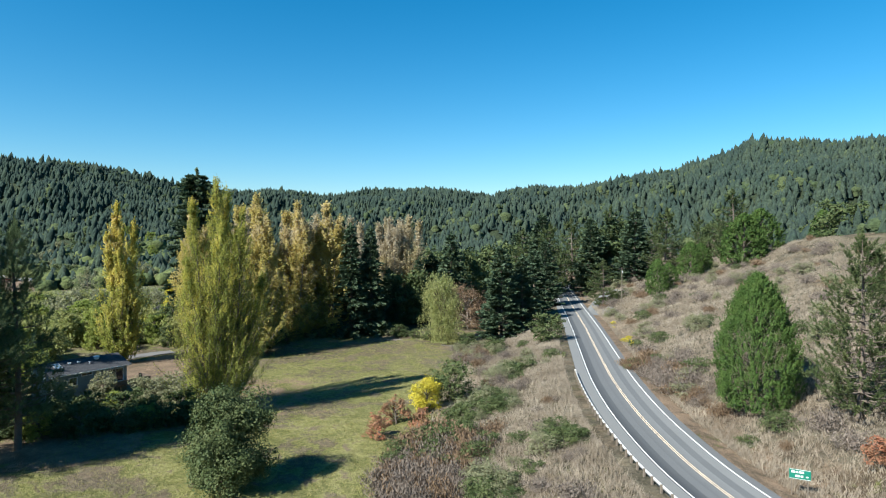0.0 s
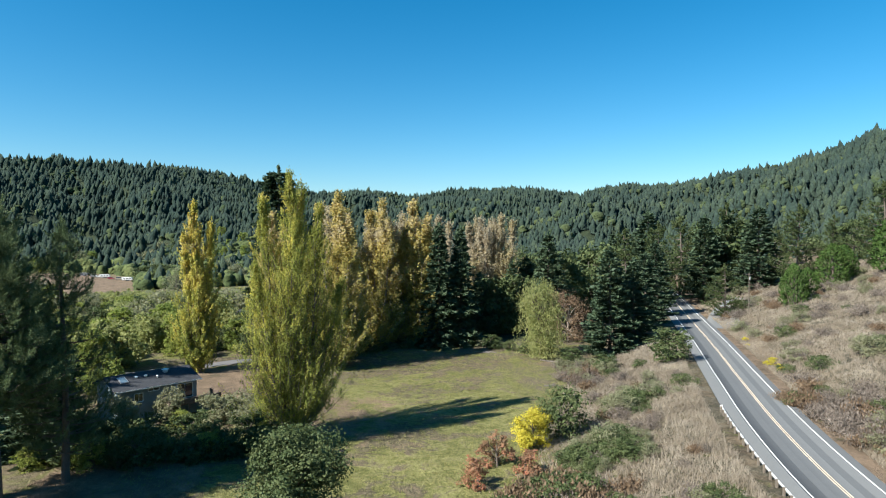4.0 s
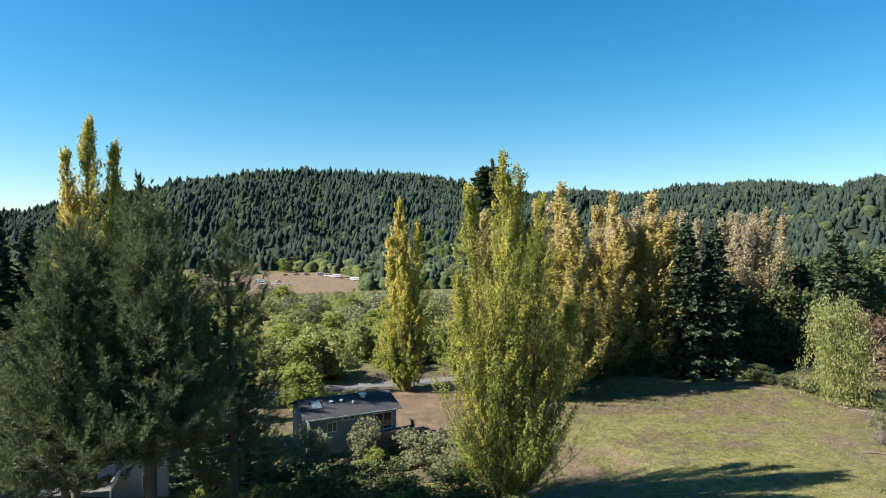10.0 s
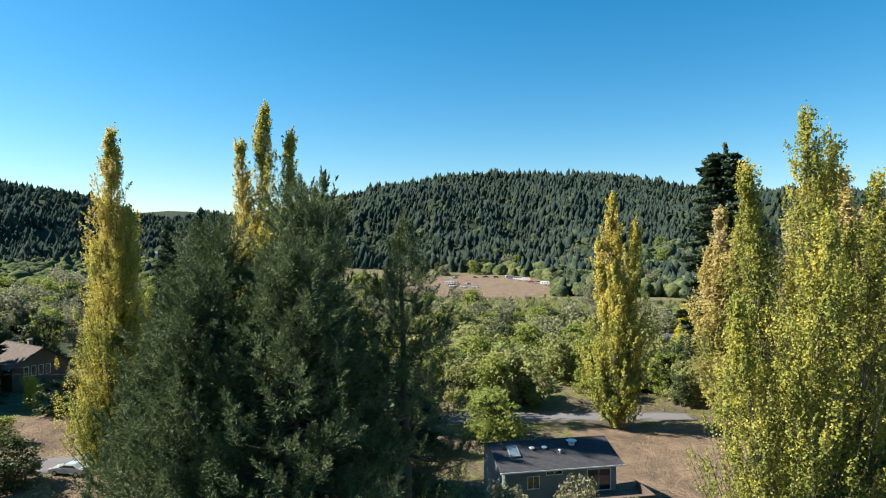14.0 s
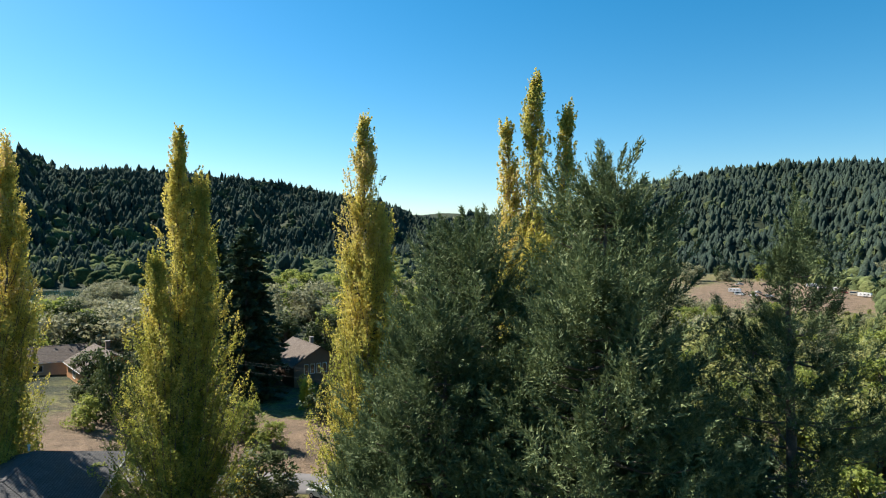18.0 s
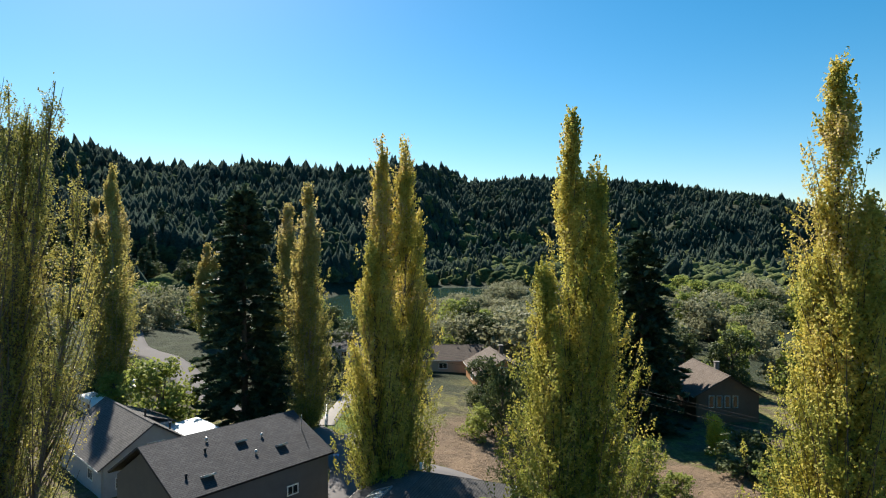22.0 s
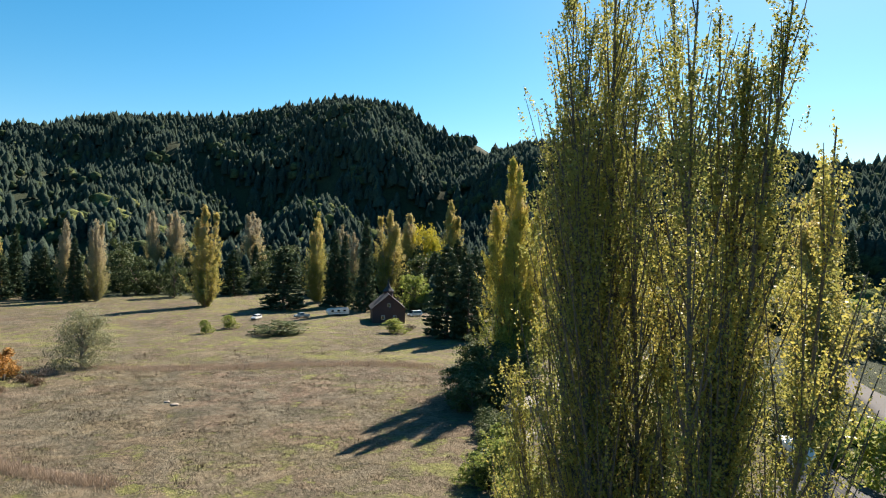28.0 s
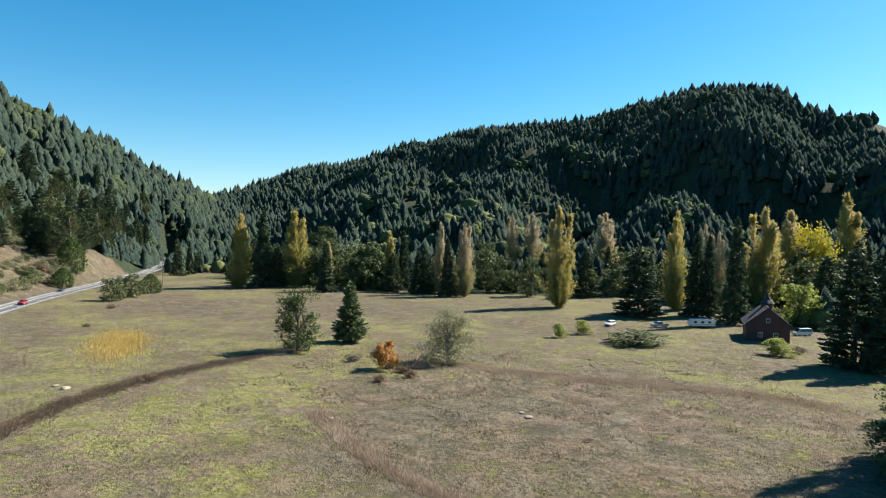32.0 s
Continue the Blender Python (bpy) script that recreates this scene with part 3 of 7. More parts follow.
def strip(line, a, b, dz, dzb=None):
    """A ribbon along a line, from a to b metres east of its middle."""
    t = np.gradient(line[:, :2], axis=0)
    t /= np.linalg.norm(t, axis=1)[:, None]
    nrm = np.stack([-t[:, 1], t[:, 0]], -1)
    l = np.c_[line[:, :2] + nrm * a, line[:, 2] + dz]
    r = np.c_[line[:, :2] + nrm * b, line[:, 2] + (dz if dzb is None else dzb)]
    v = np.stack([l, r], 1).reshape(-1, 3)
    k = np.arange(len(line) - 1)[:, None] * 2
    return v, k + np.array([[0, 2, 3, 1]])


def slab(line, a, b, dz, depth=0.3):
    """The same with edges going down."""
    v, f = strip(line, a, b, dz)
    w = v - [0, 0, depth]
    n = len(v)
    k = np.arange(len(line) - 1)[:, None] * 2
    side = np.vstack([k + np.array([[0, 2, n + 2, n]]), k + np.array([[1, n + 1, n + 3, 3]])])
    return np.vstack([v, w]), np.vstack([f, side])


fine_line = spline(ROAD, 2.0)
road = tagged(new("road", mesh_np("road", *slab(fine_line, -5.9, 4.9, 0.02), M_ASPHALT)), "two-lane grey asphalt highway", "road", kind="structure")
for nm, a, b, mt, dz in (("shoulder", -5.9, -3.95, M_SHOULDER, 0.026), ("shoulder", 3.95, 4.9, M_WORN, 0.026), ("worn_lane", -2.35, -1.35, M_WORN, 0.025), ("worn_lane", 1.35, 2.35, M_WORN, 0.025), ("edge_line", -3.82, -3.68, M_WHITELINE, 0.03), ("edge_line", 3.68, 3.82, M_WHITELINE, 0.03),
                         ("centre_line", -0.20, -0.08, M_YELLOWLINE, 0.03), ("centre_line", 0.08, 0.20, M_YELLOWLINE, 0.03)):
    part_np(nm, mesh_np(nm, *strip(fine_line, a, b, dz), mt), road)

# ---------------------------------------------------------------- far woods on the hills


def woods(g, n, az0, az1, size, kind, r0=None, r1=None):
    """Trees on the slopes between two bearings, as stacked ragged tiers in one mesh."""
    # in clumps, with gaps between them
    pick = g.integers(0, max(1, n // 7), n)
    azs = np.clip(g.uniform(az0, az1, n // 7 + 1)[pick] + g.normal(0, 0.55, n), az0, az1) % 360
    far, foot = np.interp(azs, RIDGE_FAR[:, 0], RIDGE_FAR[:, 1]), np.interp(azs, FOOT[:, 0], FOOT[:, 1])
    r = foot + (far - foot) * (g.uniform(0, 1, n // 7 + 1) ** 0.75)[pick] * 1.04 + g.normal(0, 12, n)
    r = np.clip(r, np.where((azs > 205) & (azs < 262), foot + 90, foot), far * 1.05)
    if r0:
        r = g.uniform(r0, r1, n)
    x, y = HUB[0] + r * np.sin(np.radians(azs)), HUB[1] + r * np.cos(np.radians(azs))
    d, _ = road_near(x, y)
    keep = (np.abs(d) > np.where(r > 480, 7, 14)) & ~((d > 0) & (d < 95) & (r < 420)) & (yard(x, y, 1.12) > 1) & (np.hypot((x + 375) / 150, (y + 15) / 94) > 1)
    keep &= ~((np.abs(azs - 292) < 2.6) & (r > 0.9 * far)) & ~((np.abs(azs - 205.5) < 0.9) & (r > 0.93 * far))
    x, y, r = x[keep], y[keep], r[keep]
    m = len(x)
    hgt = size * np.clip(0.86 * np.exp(g.normal(0, 0.3, m)), 0.4, 1.6) * np.clip(0.75 + r / 3200, 0.8, 1.2) * (1 + 0.16 * waves(x, y, 0.045))
    rad = hgt * g.uniform(0.22, 0.34, m)
    z = height(x, y) - 0.1 * hgt
    if kind == "conifer":
        rings = ((0.0, 0.95), (0.3, 0.92), (0.62, 0.56))
    else:
        rings, rad = ((0.0, 0.9), (0.34, 1.25), (0.7, 0.95)), rad * 1.7
    sides = 5 if kind == "conifer" else 6
    vs = []
    for k, (u, w) in enumerate(rings):
        a = np.linspace(0, 2 * np.pi, sides, endpoint=False)[None] + g.uniform(0, 0.6, (m, 1)) + g.normal(0, 0.15, (m, sides)) + 0.5 * k
        jag = g.uniform(0.62, 1.3, (m, sides)) if kind == "conifer" else g.uniform(0.7, 1.2, (m, sides))
        rr = rad[:, None] * w * jag
        vs.append(np.stack([x[:, None] + rr * np.cos(a), y[:, None] + rr * np.sin(a), z[:, None] + hgt[:, None] * (u - 0.1 * (jag - 1) + g.uniform(-0.05, 0.05, (m, sides)))], -1))
    vs.append(np.stack([x + g.normal(0, 0.2, m) * rad, y + g.normal(0, 0.2, m) * rad, z + hgt * (1.0 if kind == "conifer" else 0.9)], -1)[:, None])
    v = np.concatenate(vs, 1)
    k0 = np.arange(sides)
    k1 = (k0 + 1) % sides
    tri = []
    for k in range(len(rings) - 1):
        o = k * sides
        tri += [np.stack([o + k0, o + k1, o + sides + k1], -1), np.stack([o + k0, o + sides + k1, o + sides + k0], -1)]
    o = (len(rings) - 1) * sides
    tri.append(np.stack([o + k0, o + k1, o + sides + 0 * k0], -1))
    tri = np.concatenate(tri)
    return v.reshape(-1, 3), (np.arange(m)[:, None, None] * v.shape[1] + tri[None]).reshape(-1, 3)


g = np.random.default_rng(11)
for az0, az1, n, size in ((330, 390, 22000, 13), (30, 52, 9500, 10.5), (52, 112, 1200, 18), (112, 150, 7000, 16), (148, 212, 18000, 16), (208, 262, 8500, 17), (258, 332, 15000, 16)):
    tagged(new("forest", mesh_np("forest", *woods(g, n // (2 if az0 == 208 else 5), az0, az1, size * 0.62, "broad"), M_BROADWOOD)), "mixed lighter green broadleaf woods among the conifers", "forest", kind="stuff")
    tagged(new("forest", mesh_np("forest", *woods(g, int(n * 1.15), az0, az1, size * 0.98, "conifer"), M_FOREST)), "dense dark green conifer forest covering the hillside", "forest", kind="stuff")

for az0, az1, r0, r1, n in ((150, 205, 450, 640, 900), (255, 307, 420, 900, 4200), (322, 348, 400, 640, 1500), (205, 255, 250, 330, 500)):
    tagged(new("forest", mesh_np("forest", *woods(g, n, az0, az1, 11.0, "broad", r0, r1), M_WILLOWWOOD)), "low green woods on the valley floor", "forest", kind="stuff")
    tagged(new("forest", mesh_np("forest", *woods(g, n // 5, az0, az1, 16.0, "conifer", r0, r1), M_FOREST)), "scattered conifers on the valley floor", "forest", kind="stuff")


# ---------------------------------------------------------------- trees


def facing_leaves(g, centres, normals, size, length=1.2, loose=0.6):
    """Leaf-shaped quads that face more or less along the normals."""
    n = len(centres)
    nn = normals + g.normal(size=(n, 3)) * loose
    nn /= np.linalg.norm(nn, axis=1)[:, None] + 1e-9
    a = np.cross(nn, g.normal(size=(n, 3)))
    a /= np.linalg.norm(a, axis=1)[:, None] + 1e-9
    b = np.cross(nn, a)
    s = size * g.uniform(0.65, 1.35, (n, 1))
    a, b = a * s * length * 0.5, b * s * 0.5
    v = np.stack([centres - a, centres + b - a * 0.1, centres + a, centres - b - a * 0.1], 1).reshape(-1, 3)
    return v, np.arange(4 * n).reshape(-1, 4)


def plumes_np(g, base, axis, length, radius, count, leaf, out, loose=0.6, width=0.7):
    """Spindles of leaves that narrow to a tip. base, axis, out: n x 3; length, radius, count: n."""
    count = np.maximum(count.astype(int), 1)
    k = np.repeat(np.arange(len(base)), count)
    n = len(k)
    v = g.uniform(0, 1, n)
    side = np.cross(axis[k], g.normal(size=(n, 3)))
    side /= np.linalg.norm(side, axis=1)[:, None] + 1e-9
    prof = np.sin(np.pi * np.clip(0.1 + 0.9 * v, 0, 0.985) ** width)
    p = base[k] + axis[k] * (length[k] * v)[:, None] + side * (radius[k] * prof * g.uniform(0, 1, n) ** 0.4)[:, None]
    return facing_leaves(g, p, side * 0.8 + out[k] * 0.6 + axis[k] * 0.25 + [0, 0, 0.2], leaf, 1.2, loose)


def poplar_mesh(g, h, tops, low=0.06, branches=300, shoots=5, leaves=60, leaf=0.2, bare=0.3, skirt=1.0, column=False, shoot=1.9, girth=0.2, foot=1.0):
    """Upright stems with steep limbs, each limb set with leafy plumes; returns wood and leaf arrays.

    tops: where each stem ends, as (x, y, share of the height, the radius of its own column)."""
    wood_, base, axis, length, radius, count, out_ = [], [], [], [], [], [], []
    t = np.linspace(0, 1, 10)
    if not column:
        wood_.append(tube_np(np.array([(0.0, 0.0, -0.5), (0.05, 0, 0.05 * h), (0.1, 0.1, 0.16 * h), (0, 0, 0.3 * h)]), np.array([0.75, 0.52, 0.42, 0.2]) * h / 38, 9))
    whole = sum(f * r for _, _, f, r in tops)
    mid = np.array([sum(f * x for x, _, f, _ in tops), sum(f * y for _, y, f, _ in tops)]) / sum(f for _, _, f, _ in tops)
    for k, (tx, ty, share, mine) in enumerate(tops):
        hh = h * share
        line = np.c_[tx * t ** 0.55 * foot + tx * t * (1 - foot) + 0.35 * np.sin(t * 5 + 2 * k), ty * t ** 0.55 * foot + ty * t * (1 - foot) + 0.35 * np.cos(t * 4.4 + 3 * k), t * hh]
        line[0, :2] = (0.35 * np.sin(2 * k), 0.35 * np.cos(3 * k)) if len(tops) > 1 else (0, 0)
        line[0, 2] = -0.5
        wood_.append(tube_np(line, (0.4 if len(tops) == 1 else 0.1 + 0.3 / len(tops)) * h / 38 * (1 - t) ** 0.8 + 0.025, 7))
        for q in range(max(6, int(branches * share * mine / whole))):
            ui = low + (1.0 - low) * g.uniform(0, 1) ** 0.8
            if column:
                env = mine * np.interp(ui, [0, 0.1, 0.5, 0.8, 0.93, 1.0], [1.1 * skirt, skirt, 1.0, 0.9, 0.65, 0.2])
            else:
                env = mine * np.interp(ui, [0, 0.06, 0.13, 0.22, 0.33, 0.5, 0.67, 0.82, 0.93, 1.0], [0.3 * skirt, 0.5 * skirt, 0.95, 1.3, 1.38, 1.14, 0.8, 0.5, 0.25, 0.03])
            out = env * g.uniform(0.06, 1.0) ** 0.55 * g.choice((1.0, 1.0, 1.0, 1.18))
            th = g.uniform(0, 2 * np.pi)
            z1 = ui * hh
            rise = min(out / math.tan(radians(g.uniform(13, 27))) + 1.2, 0.85 * z1)
            p0 = np.array([np.interp((z1 - rise) / hh, t, line[:, c]) for c in range(3)])
            d = np.array([math.cos(th), math.sin(th)])
            p1 = np.array([np.interp(ui, t, line[:, c]) for c in range(2)]) + d * out
            s = np.linspace(0, 1, 5)
            bl = np.c_[p0[0] + (p1[0] - p0[0]) * s ** 0.7, p0[1] + (p1[1] - p0[1]) * s ** 0.7, p0[2] + (z1 - p0[2]) * s]
            wood_.append(tube_np(bl, (0.068 if column else 0.06) * h / 38 * (1.25 - ui) * (1 - s) + (0.014 if column else 0.012), 3))
            ns = int(g.integers(shoots - 1, shoots + 2))
            w = np.linspace(0.25, 0.9, ns) + g.uniform(-0.06, 0.06, ns)
            c = np.stack([np.interp(w, s, bl[:, e]) for e in range(3)], -1) + g.normal(0, 0.22, (ns, 3))
            full = (1 - bare * g.uniform(0, 1.5, ns) * min(1.0, 0.35 + ui)) * (g.uniform(0, 1, ns) > bare * 0.45 * (ui > 0.35))
            ax = np.c_[np.tile(d * 0.3, (ns, 1)), np.full(ns, 1.0)] + g.normal(0, 0.2, (ns, 3))
            ax /= np.linalg.norm(ax, axis=1)[:, None]
            ln = shoot * g.uniform(0.65, 1.4, ns) * (1.0 if ui < 0.85 else 0.75)
            base.append(c - ax * ln[:, None] * 0.4)
            axis.append(ax)
            length.append(ln)
            radius.append(ln * girth * g.uniform(0.8, 1.25, ns))
            count.append(leaves * g.uniform(0.7, 1.3, ns) * np.clip(full, 0.04, 1))
            o = c[:, :2] - mid
            out_.append(np.c_[o / (np.linalg.norm(o, axis=1)[:, None] + 0.5), np.zeros(ns)])
        # the leader: a slim tapering spire of leaves round the stem's end
        nl = 14
        w = 1 - np.linspace(0.01, 0.2, nl)
        c = np.stack([np.interp(w, t, line[:, e]) for e in range(3)], -1)
        base.append(c + g.normal(0, 0.14, (nl, 3)) * np.linspace(0.5, 2.4, nl)[:, None])
        axis.append(np.c_[g.normal(0, 0.08, (nl, 2)), np.ones(nl)])
        length.append(shoot * np.linspace(0.55, 1.0, nl))
        radius.append(mine * np.linspace(0.035, 0.1, nl))
        count.append(leaves * np.linspace(0.3, 1.0, nl) * (1 - 0.5 * bare))
        out_.append(np.zeros((nl, 3)))
    return joined(wood_), plumes_np(g, np.concatenate(base), np.concatenate(axis), np.concatenate(length), np.concatenate(radius), np.concatenate(count), leaf, np.concatenate(out_))


def flame_mesh(g, h, rad, flames=900, leaves=40, leaf=0.16):
    """An egg-shaped evergreen whose face is made of upright flame-like sprays."""
    t = np.linspace(0, 1, 6)
    wood_ = [tube_np(np.c_[0.1 * np.sin(t * 4), 0.1 * np.cos(t * 3), t * h * 0.9 - 0.4 * (t == 0)], 0.02 * h * (1 - t) + 0.03, 7)]
    u = g.uniform(0.0, 1.0, flames) ** 0.9
    th = g.uniform(0, 2 * np.pi, flames)
    lump = 1 + 0.05 * np.sin(3 * th + 9 * u) + 0.05 * np.sin(5 * th - 14 * u)
    R = rad * np.interp(u, [0, 0.12, 0.35, 0.6, 0.8, 0.93, 1], [0.8, 0.98, 1.03, 0.9, 0.62, 0.32, 0.04]) * lump * g.uniform(0.72, 1.03, flames)
    d = np.c_[np.cos(th), np.sin(th), np.zeros(flames)]
    ax = d * 0.45 + [0, 0, 1.0] + g.normal(0, 0.15, (flames, 3))
    ax /= np.linalg.norm(ax, axis=1)[:, None]
    ln = g.uniform(0.8, 1.7, flames) * h / 17
    p = d * R[:, None] + np.c_[np.zeros((flames, 2)), u * h * 0.96] - ax * ln[:, None] * 0.5
    p[:, 2] = np.maximum(p[:, 2], 0.05)
    for k in range(0, flames, 12):
        wood_.append(tube_np(np.array([(0, 0, 0.6 * p[k, 2]), p[k] * [0.6, 0.6, 0.9], p[k]]), [0.05, 0.035, 0.015], 3))
    return joined(wood_), plumes_np(g, p, ax, ln, ln * 0.24, np.full(flames, leaves) * g.uniform(0.7, 1.2, flames), leaf, d, 0.5)


def conifer_mesh(g, h, rad, low=0.1, tiers=26, per=11, spray=0.9, droop=0.25, shape=0.85, fan=9, width=0.22):
    """A straight trunk with whorls of boughs, each set with flat sprays of needles."""
    t = np.linspace(0, 1, 8)
    wood_ = [tube_np(np.c_[0.15 * np.sin(t * 4), 0.15 * np.cos(t * 3), t * h - 0.5 * (t == 0)], 0.016 * h * (1 - t) ** 0.9 + 0.02, 7)]
    cent, axis = [], []
    for k in range(tiers):
        u = low + (1 - low) * (k + g.uniform(-0.3, 0.3)) / tiers
        u = min(max(u, low), 0.985)
        R = rad * (1 - (u - low) / (1 - low)) ** shape * g.uniform(0.75, 1.12) + 0.25
        for q in range(per):
            th = g.uniform(0, 2 * np.pi)
            rr = R * g.uniform(0.6, 1.12)
            s = np.linspace(0, 1, 4)
            d = np.array([np.cos(th), np.sin(th)])
            zl = u * h + g.uniform(-0.4, 0.4) + rr * (0.22 * s - droop * s ** 2 * 1.3 + 0.12 * s ** 4)
            bl = np.c_[d[0] * rr * s, d[1] * rr * s, zl]
            if q % 2:
                wood_.append(tube_np(bl[[0, 1, 3]], 0.05 * rr / 4 * (1 - s[[0, 1, 3]]) + 0.012, 3))
            n = max(4, int(fan * rr))
            w = g.uniform(0.15, 1.0, n) ** 0.7
            c = np.stack([np.interp(w, s, bl[:, e]) for e in range(3)], -1)
            side = g.choice([-1, 1], n)[:, None] * np.array([-d[1], d[0], 0.0]) * g.uniform(0.2, 1.0, (n, 1))
            ax = np.array([d[0], d[1], 0.15]) * g.uniform(0.5, 1.2, (n, 1)) + side + [0, 0, 0.12]
            ax /= np.linalg.norm(ax, axis=1)[:, None]
            cent.append(c + ax * spray * 0.4 * (1.1 - 0.5 * w)[:, None])
            axis.append(ax)
    n = 40
    cent.append(np.c_[g.normal(0, 0.15, (n, 2)), h * g.uniform(0.95, 1.02, n)])
    axis.append(np.tile([0, 0, 1.0], (n, 1)))
    c, a = np.concatenate(cent), np.concatenate(axis)
    return joined(wood_), leaves_np(g, c, spray * width * 2.2, 1 / width / 2.2, 0.8, a)


def needles_np(g, centres, length, width, axis):
    """Single pointed triangles along the given directions."""
    n = len(centres)
    side = np.cross(axis, g.normal(size=(n, 3)))
    side /= np.linalg.norm(side, axis=1)[:, None] + 1e-9
    k = g.uniform(0.7, 1.3, (n, 1))
    a, b = axis * length * 0.5 * k, side * width * 0.5
    return np.stack([centres - a - b, centres - a + b, centres + a], 1).reshape(-1, 3), np.arange(3 * n).reshape(-1, 3)


def pine_mesh(g, h, rad, low=0.2, boughs=120, shoots=12, blades=30, shoot=0.9, needle=0.3, broad=0.2):
    """Whorls of boughs with upturned ends, set with brushes of needles on upright shoots."""
    t = np.linspace(0, 1, 8)
    wood_ = [tube_np(np.c_[0.25 * np.sin(t * 4), 0.25 * np.cos(t * 3), t * h - 0.5 * (t == 0)], 0.015 * h * (1 - t) ** 0.8 + 0.03, 8)]
    foot, way, ln = [], [], []
    whorls = max(8, boughs // 7)
    for k in range(boughs):
        u = low + (0.985 - low) * ((k % whorls + g.uniform(-0.15, 0.15)) / whorls)
        env = rad * np.interp(u, [0, low, low + 0.12, 0.5, 0.75, 0.9, 1], [0.5, 0.75, 1.0, 0.8, 0.5, 0.28, 0.05])
        rr, th = env * g.uniform(0.6, 1.12), g.uniform(0, 2 * np.pi)
        s = np.linspace(0, 1, 5)
        d = np.array([math.cos(th), math.sin(th), 0])
        bl = np.c_[d[0] * rr * s, d[1] * rr * s, u * h + rr * (-0.12 * s + 0.3 * s ** 2.4)]
        wood_.append(tube_np(bl, 0.06 * rr / 4 * (1 - s) + 0.018, 4))
        n = max(2, int(shoots * (0.35 + 0.75 * rr / rad) + 0.5))
        w = np.linspace(0.42, 1.0, n) + g.uniform(-0.05, 0.0, n)
        across = np.array([-d[1], d[0], 0])
        p = np.stack([np.interp(w, s, bl[:, e]) for e in range(3)], -1) + across * (g.normal(0, 0.15, n) * rr * (1.15 - 0.5 * w))[:, None] + [0, 0, -0.1]
        up = d * g.uniform(0.2, 0.8, (n, 1)) + across * g.normal(0, 0.3, (n, 1)) + [0, 0, 0.8] + g.normal(0, 0.12, (n, 3))
        foot.append(p)
        way.append(up / np.linalg.norm(up, axis=1)[:, None])
        ln.append(shoot * g.uniform(0.6, 1.5, n) * (0.7 + 0.4 * w))
    foot.append(np.c_[g.normal(0, 0.2, (10, 2)), h * g.uniform(0.93, 1.0, 10)])
    way.append(np.tile([0, 0, 1.0], (10, 1)) + g.normal(0, 0.15, (10, 3)))
    ln.append(np.full(10, shoot))
    foot, way, ln = np.concatenate(foot), np.concatenate(way), np.concatenate(ln)
    # each tuft is a leader with side shoots, set with needles
    per = 7
    subs = max(3, blades // per)
    k = np.repeat(np.arange(len(foot)), subs)
    f = g.uniform(0, 1, len(k))
    side = np.cross(way[k], g.normal(size=(len(k), 3)))
    side /= np.linalg.norm(side, axis=1)[:, None] + 1e-9
    sub = way[k] * (0.55 + 0.6 * f)[:, None] + side * (1.0 - 0.85 * f)[:, None]
    sub /= np.linalg.norm(sub, axis=1)[:, None]
    root, reach = foot[k] + way[k] * (ln[k] * f * 0.8)[:, None], ln[k] * (0.34 - 0.16 * f)
    k = np.repeat(np.arange(len(sub)), per)
    f = g.uniform(0.05, 1, len(k))
    side = np.cross(sub[k], g.normal(size=(len(k), 3)))
    side /= np.linalg.norm(side, axis=1)[:, None] + 1e-9
    a = sub[k] + side * 0.7
    a /= np.linalg.norm(a, axis=1)[:, None]
    c = root[k] + sub[k] * (reach[k] * f)[:, None] + a * needle * 0.4
    return joined(wood_), needles_np(g, c, needle, needle * broad, a)


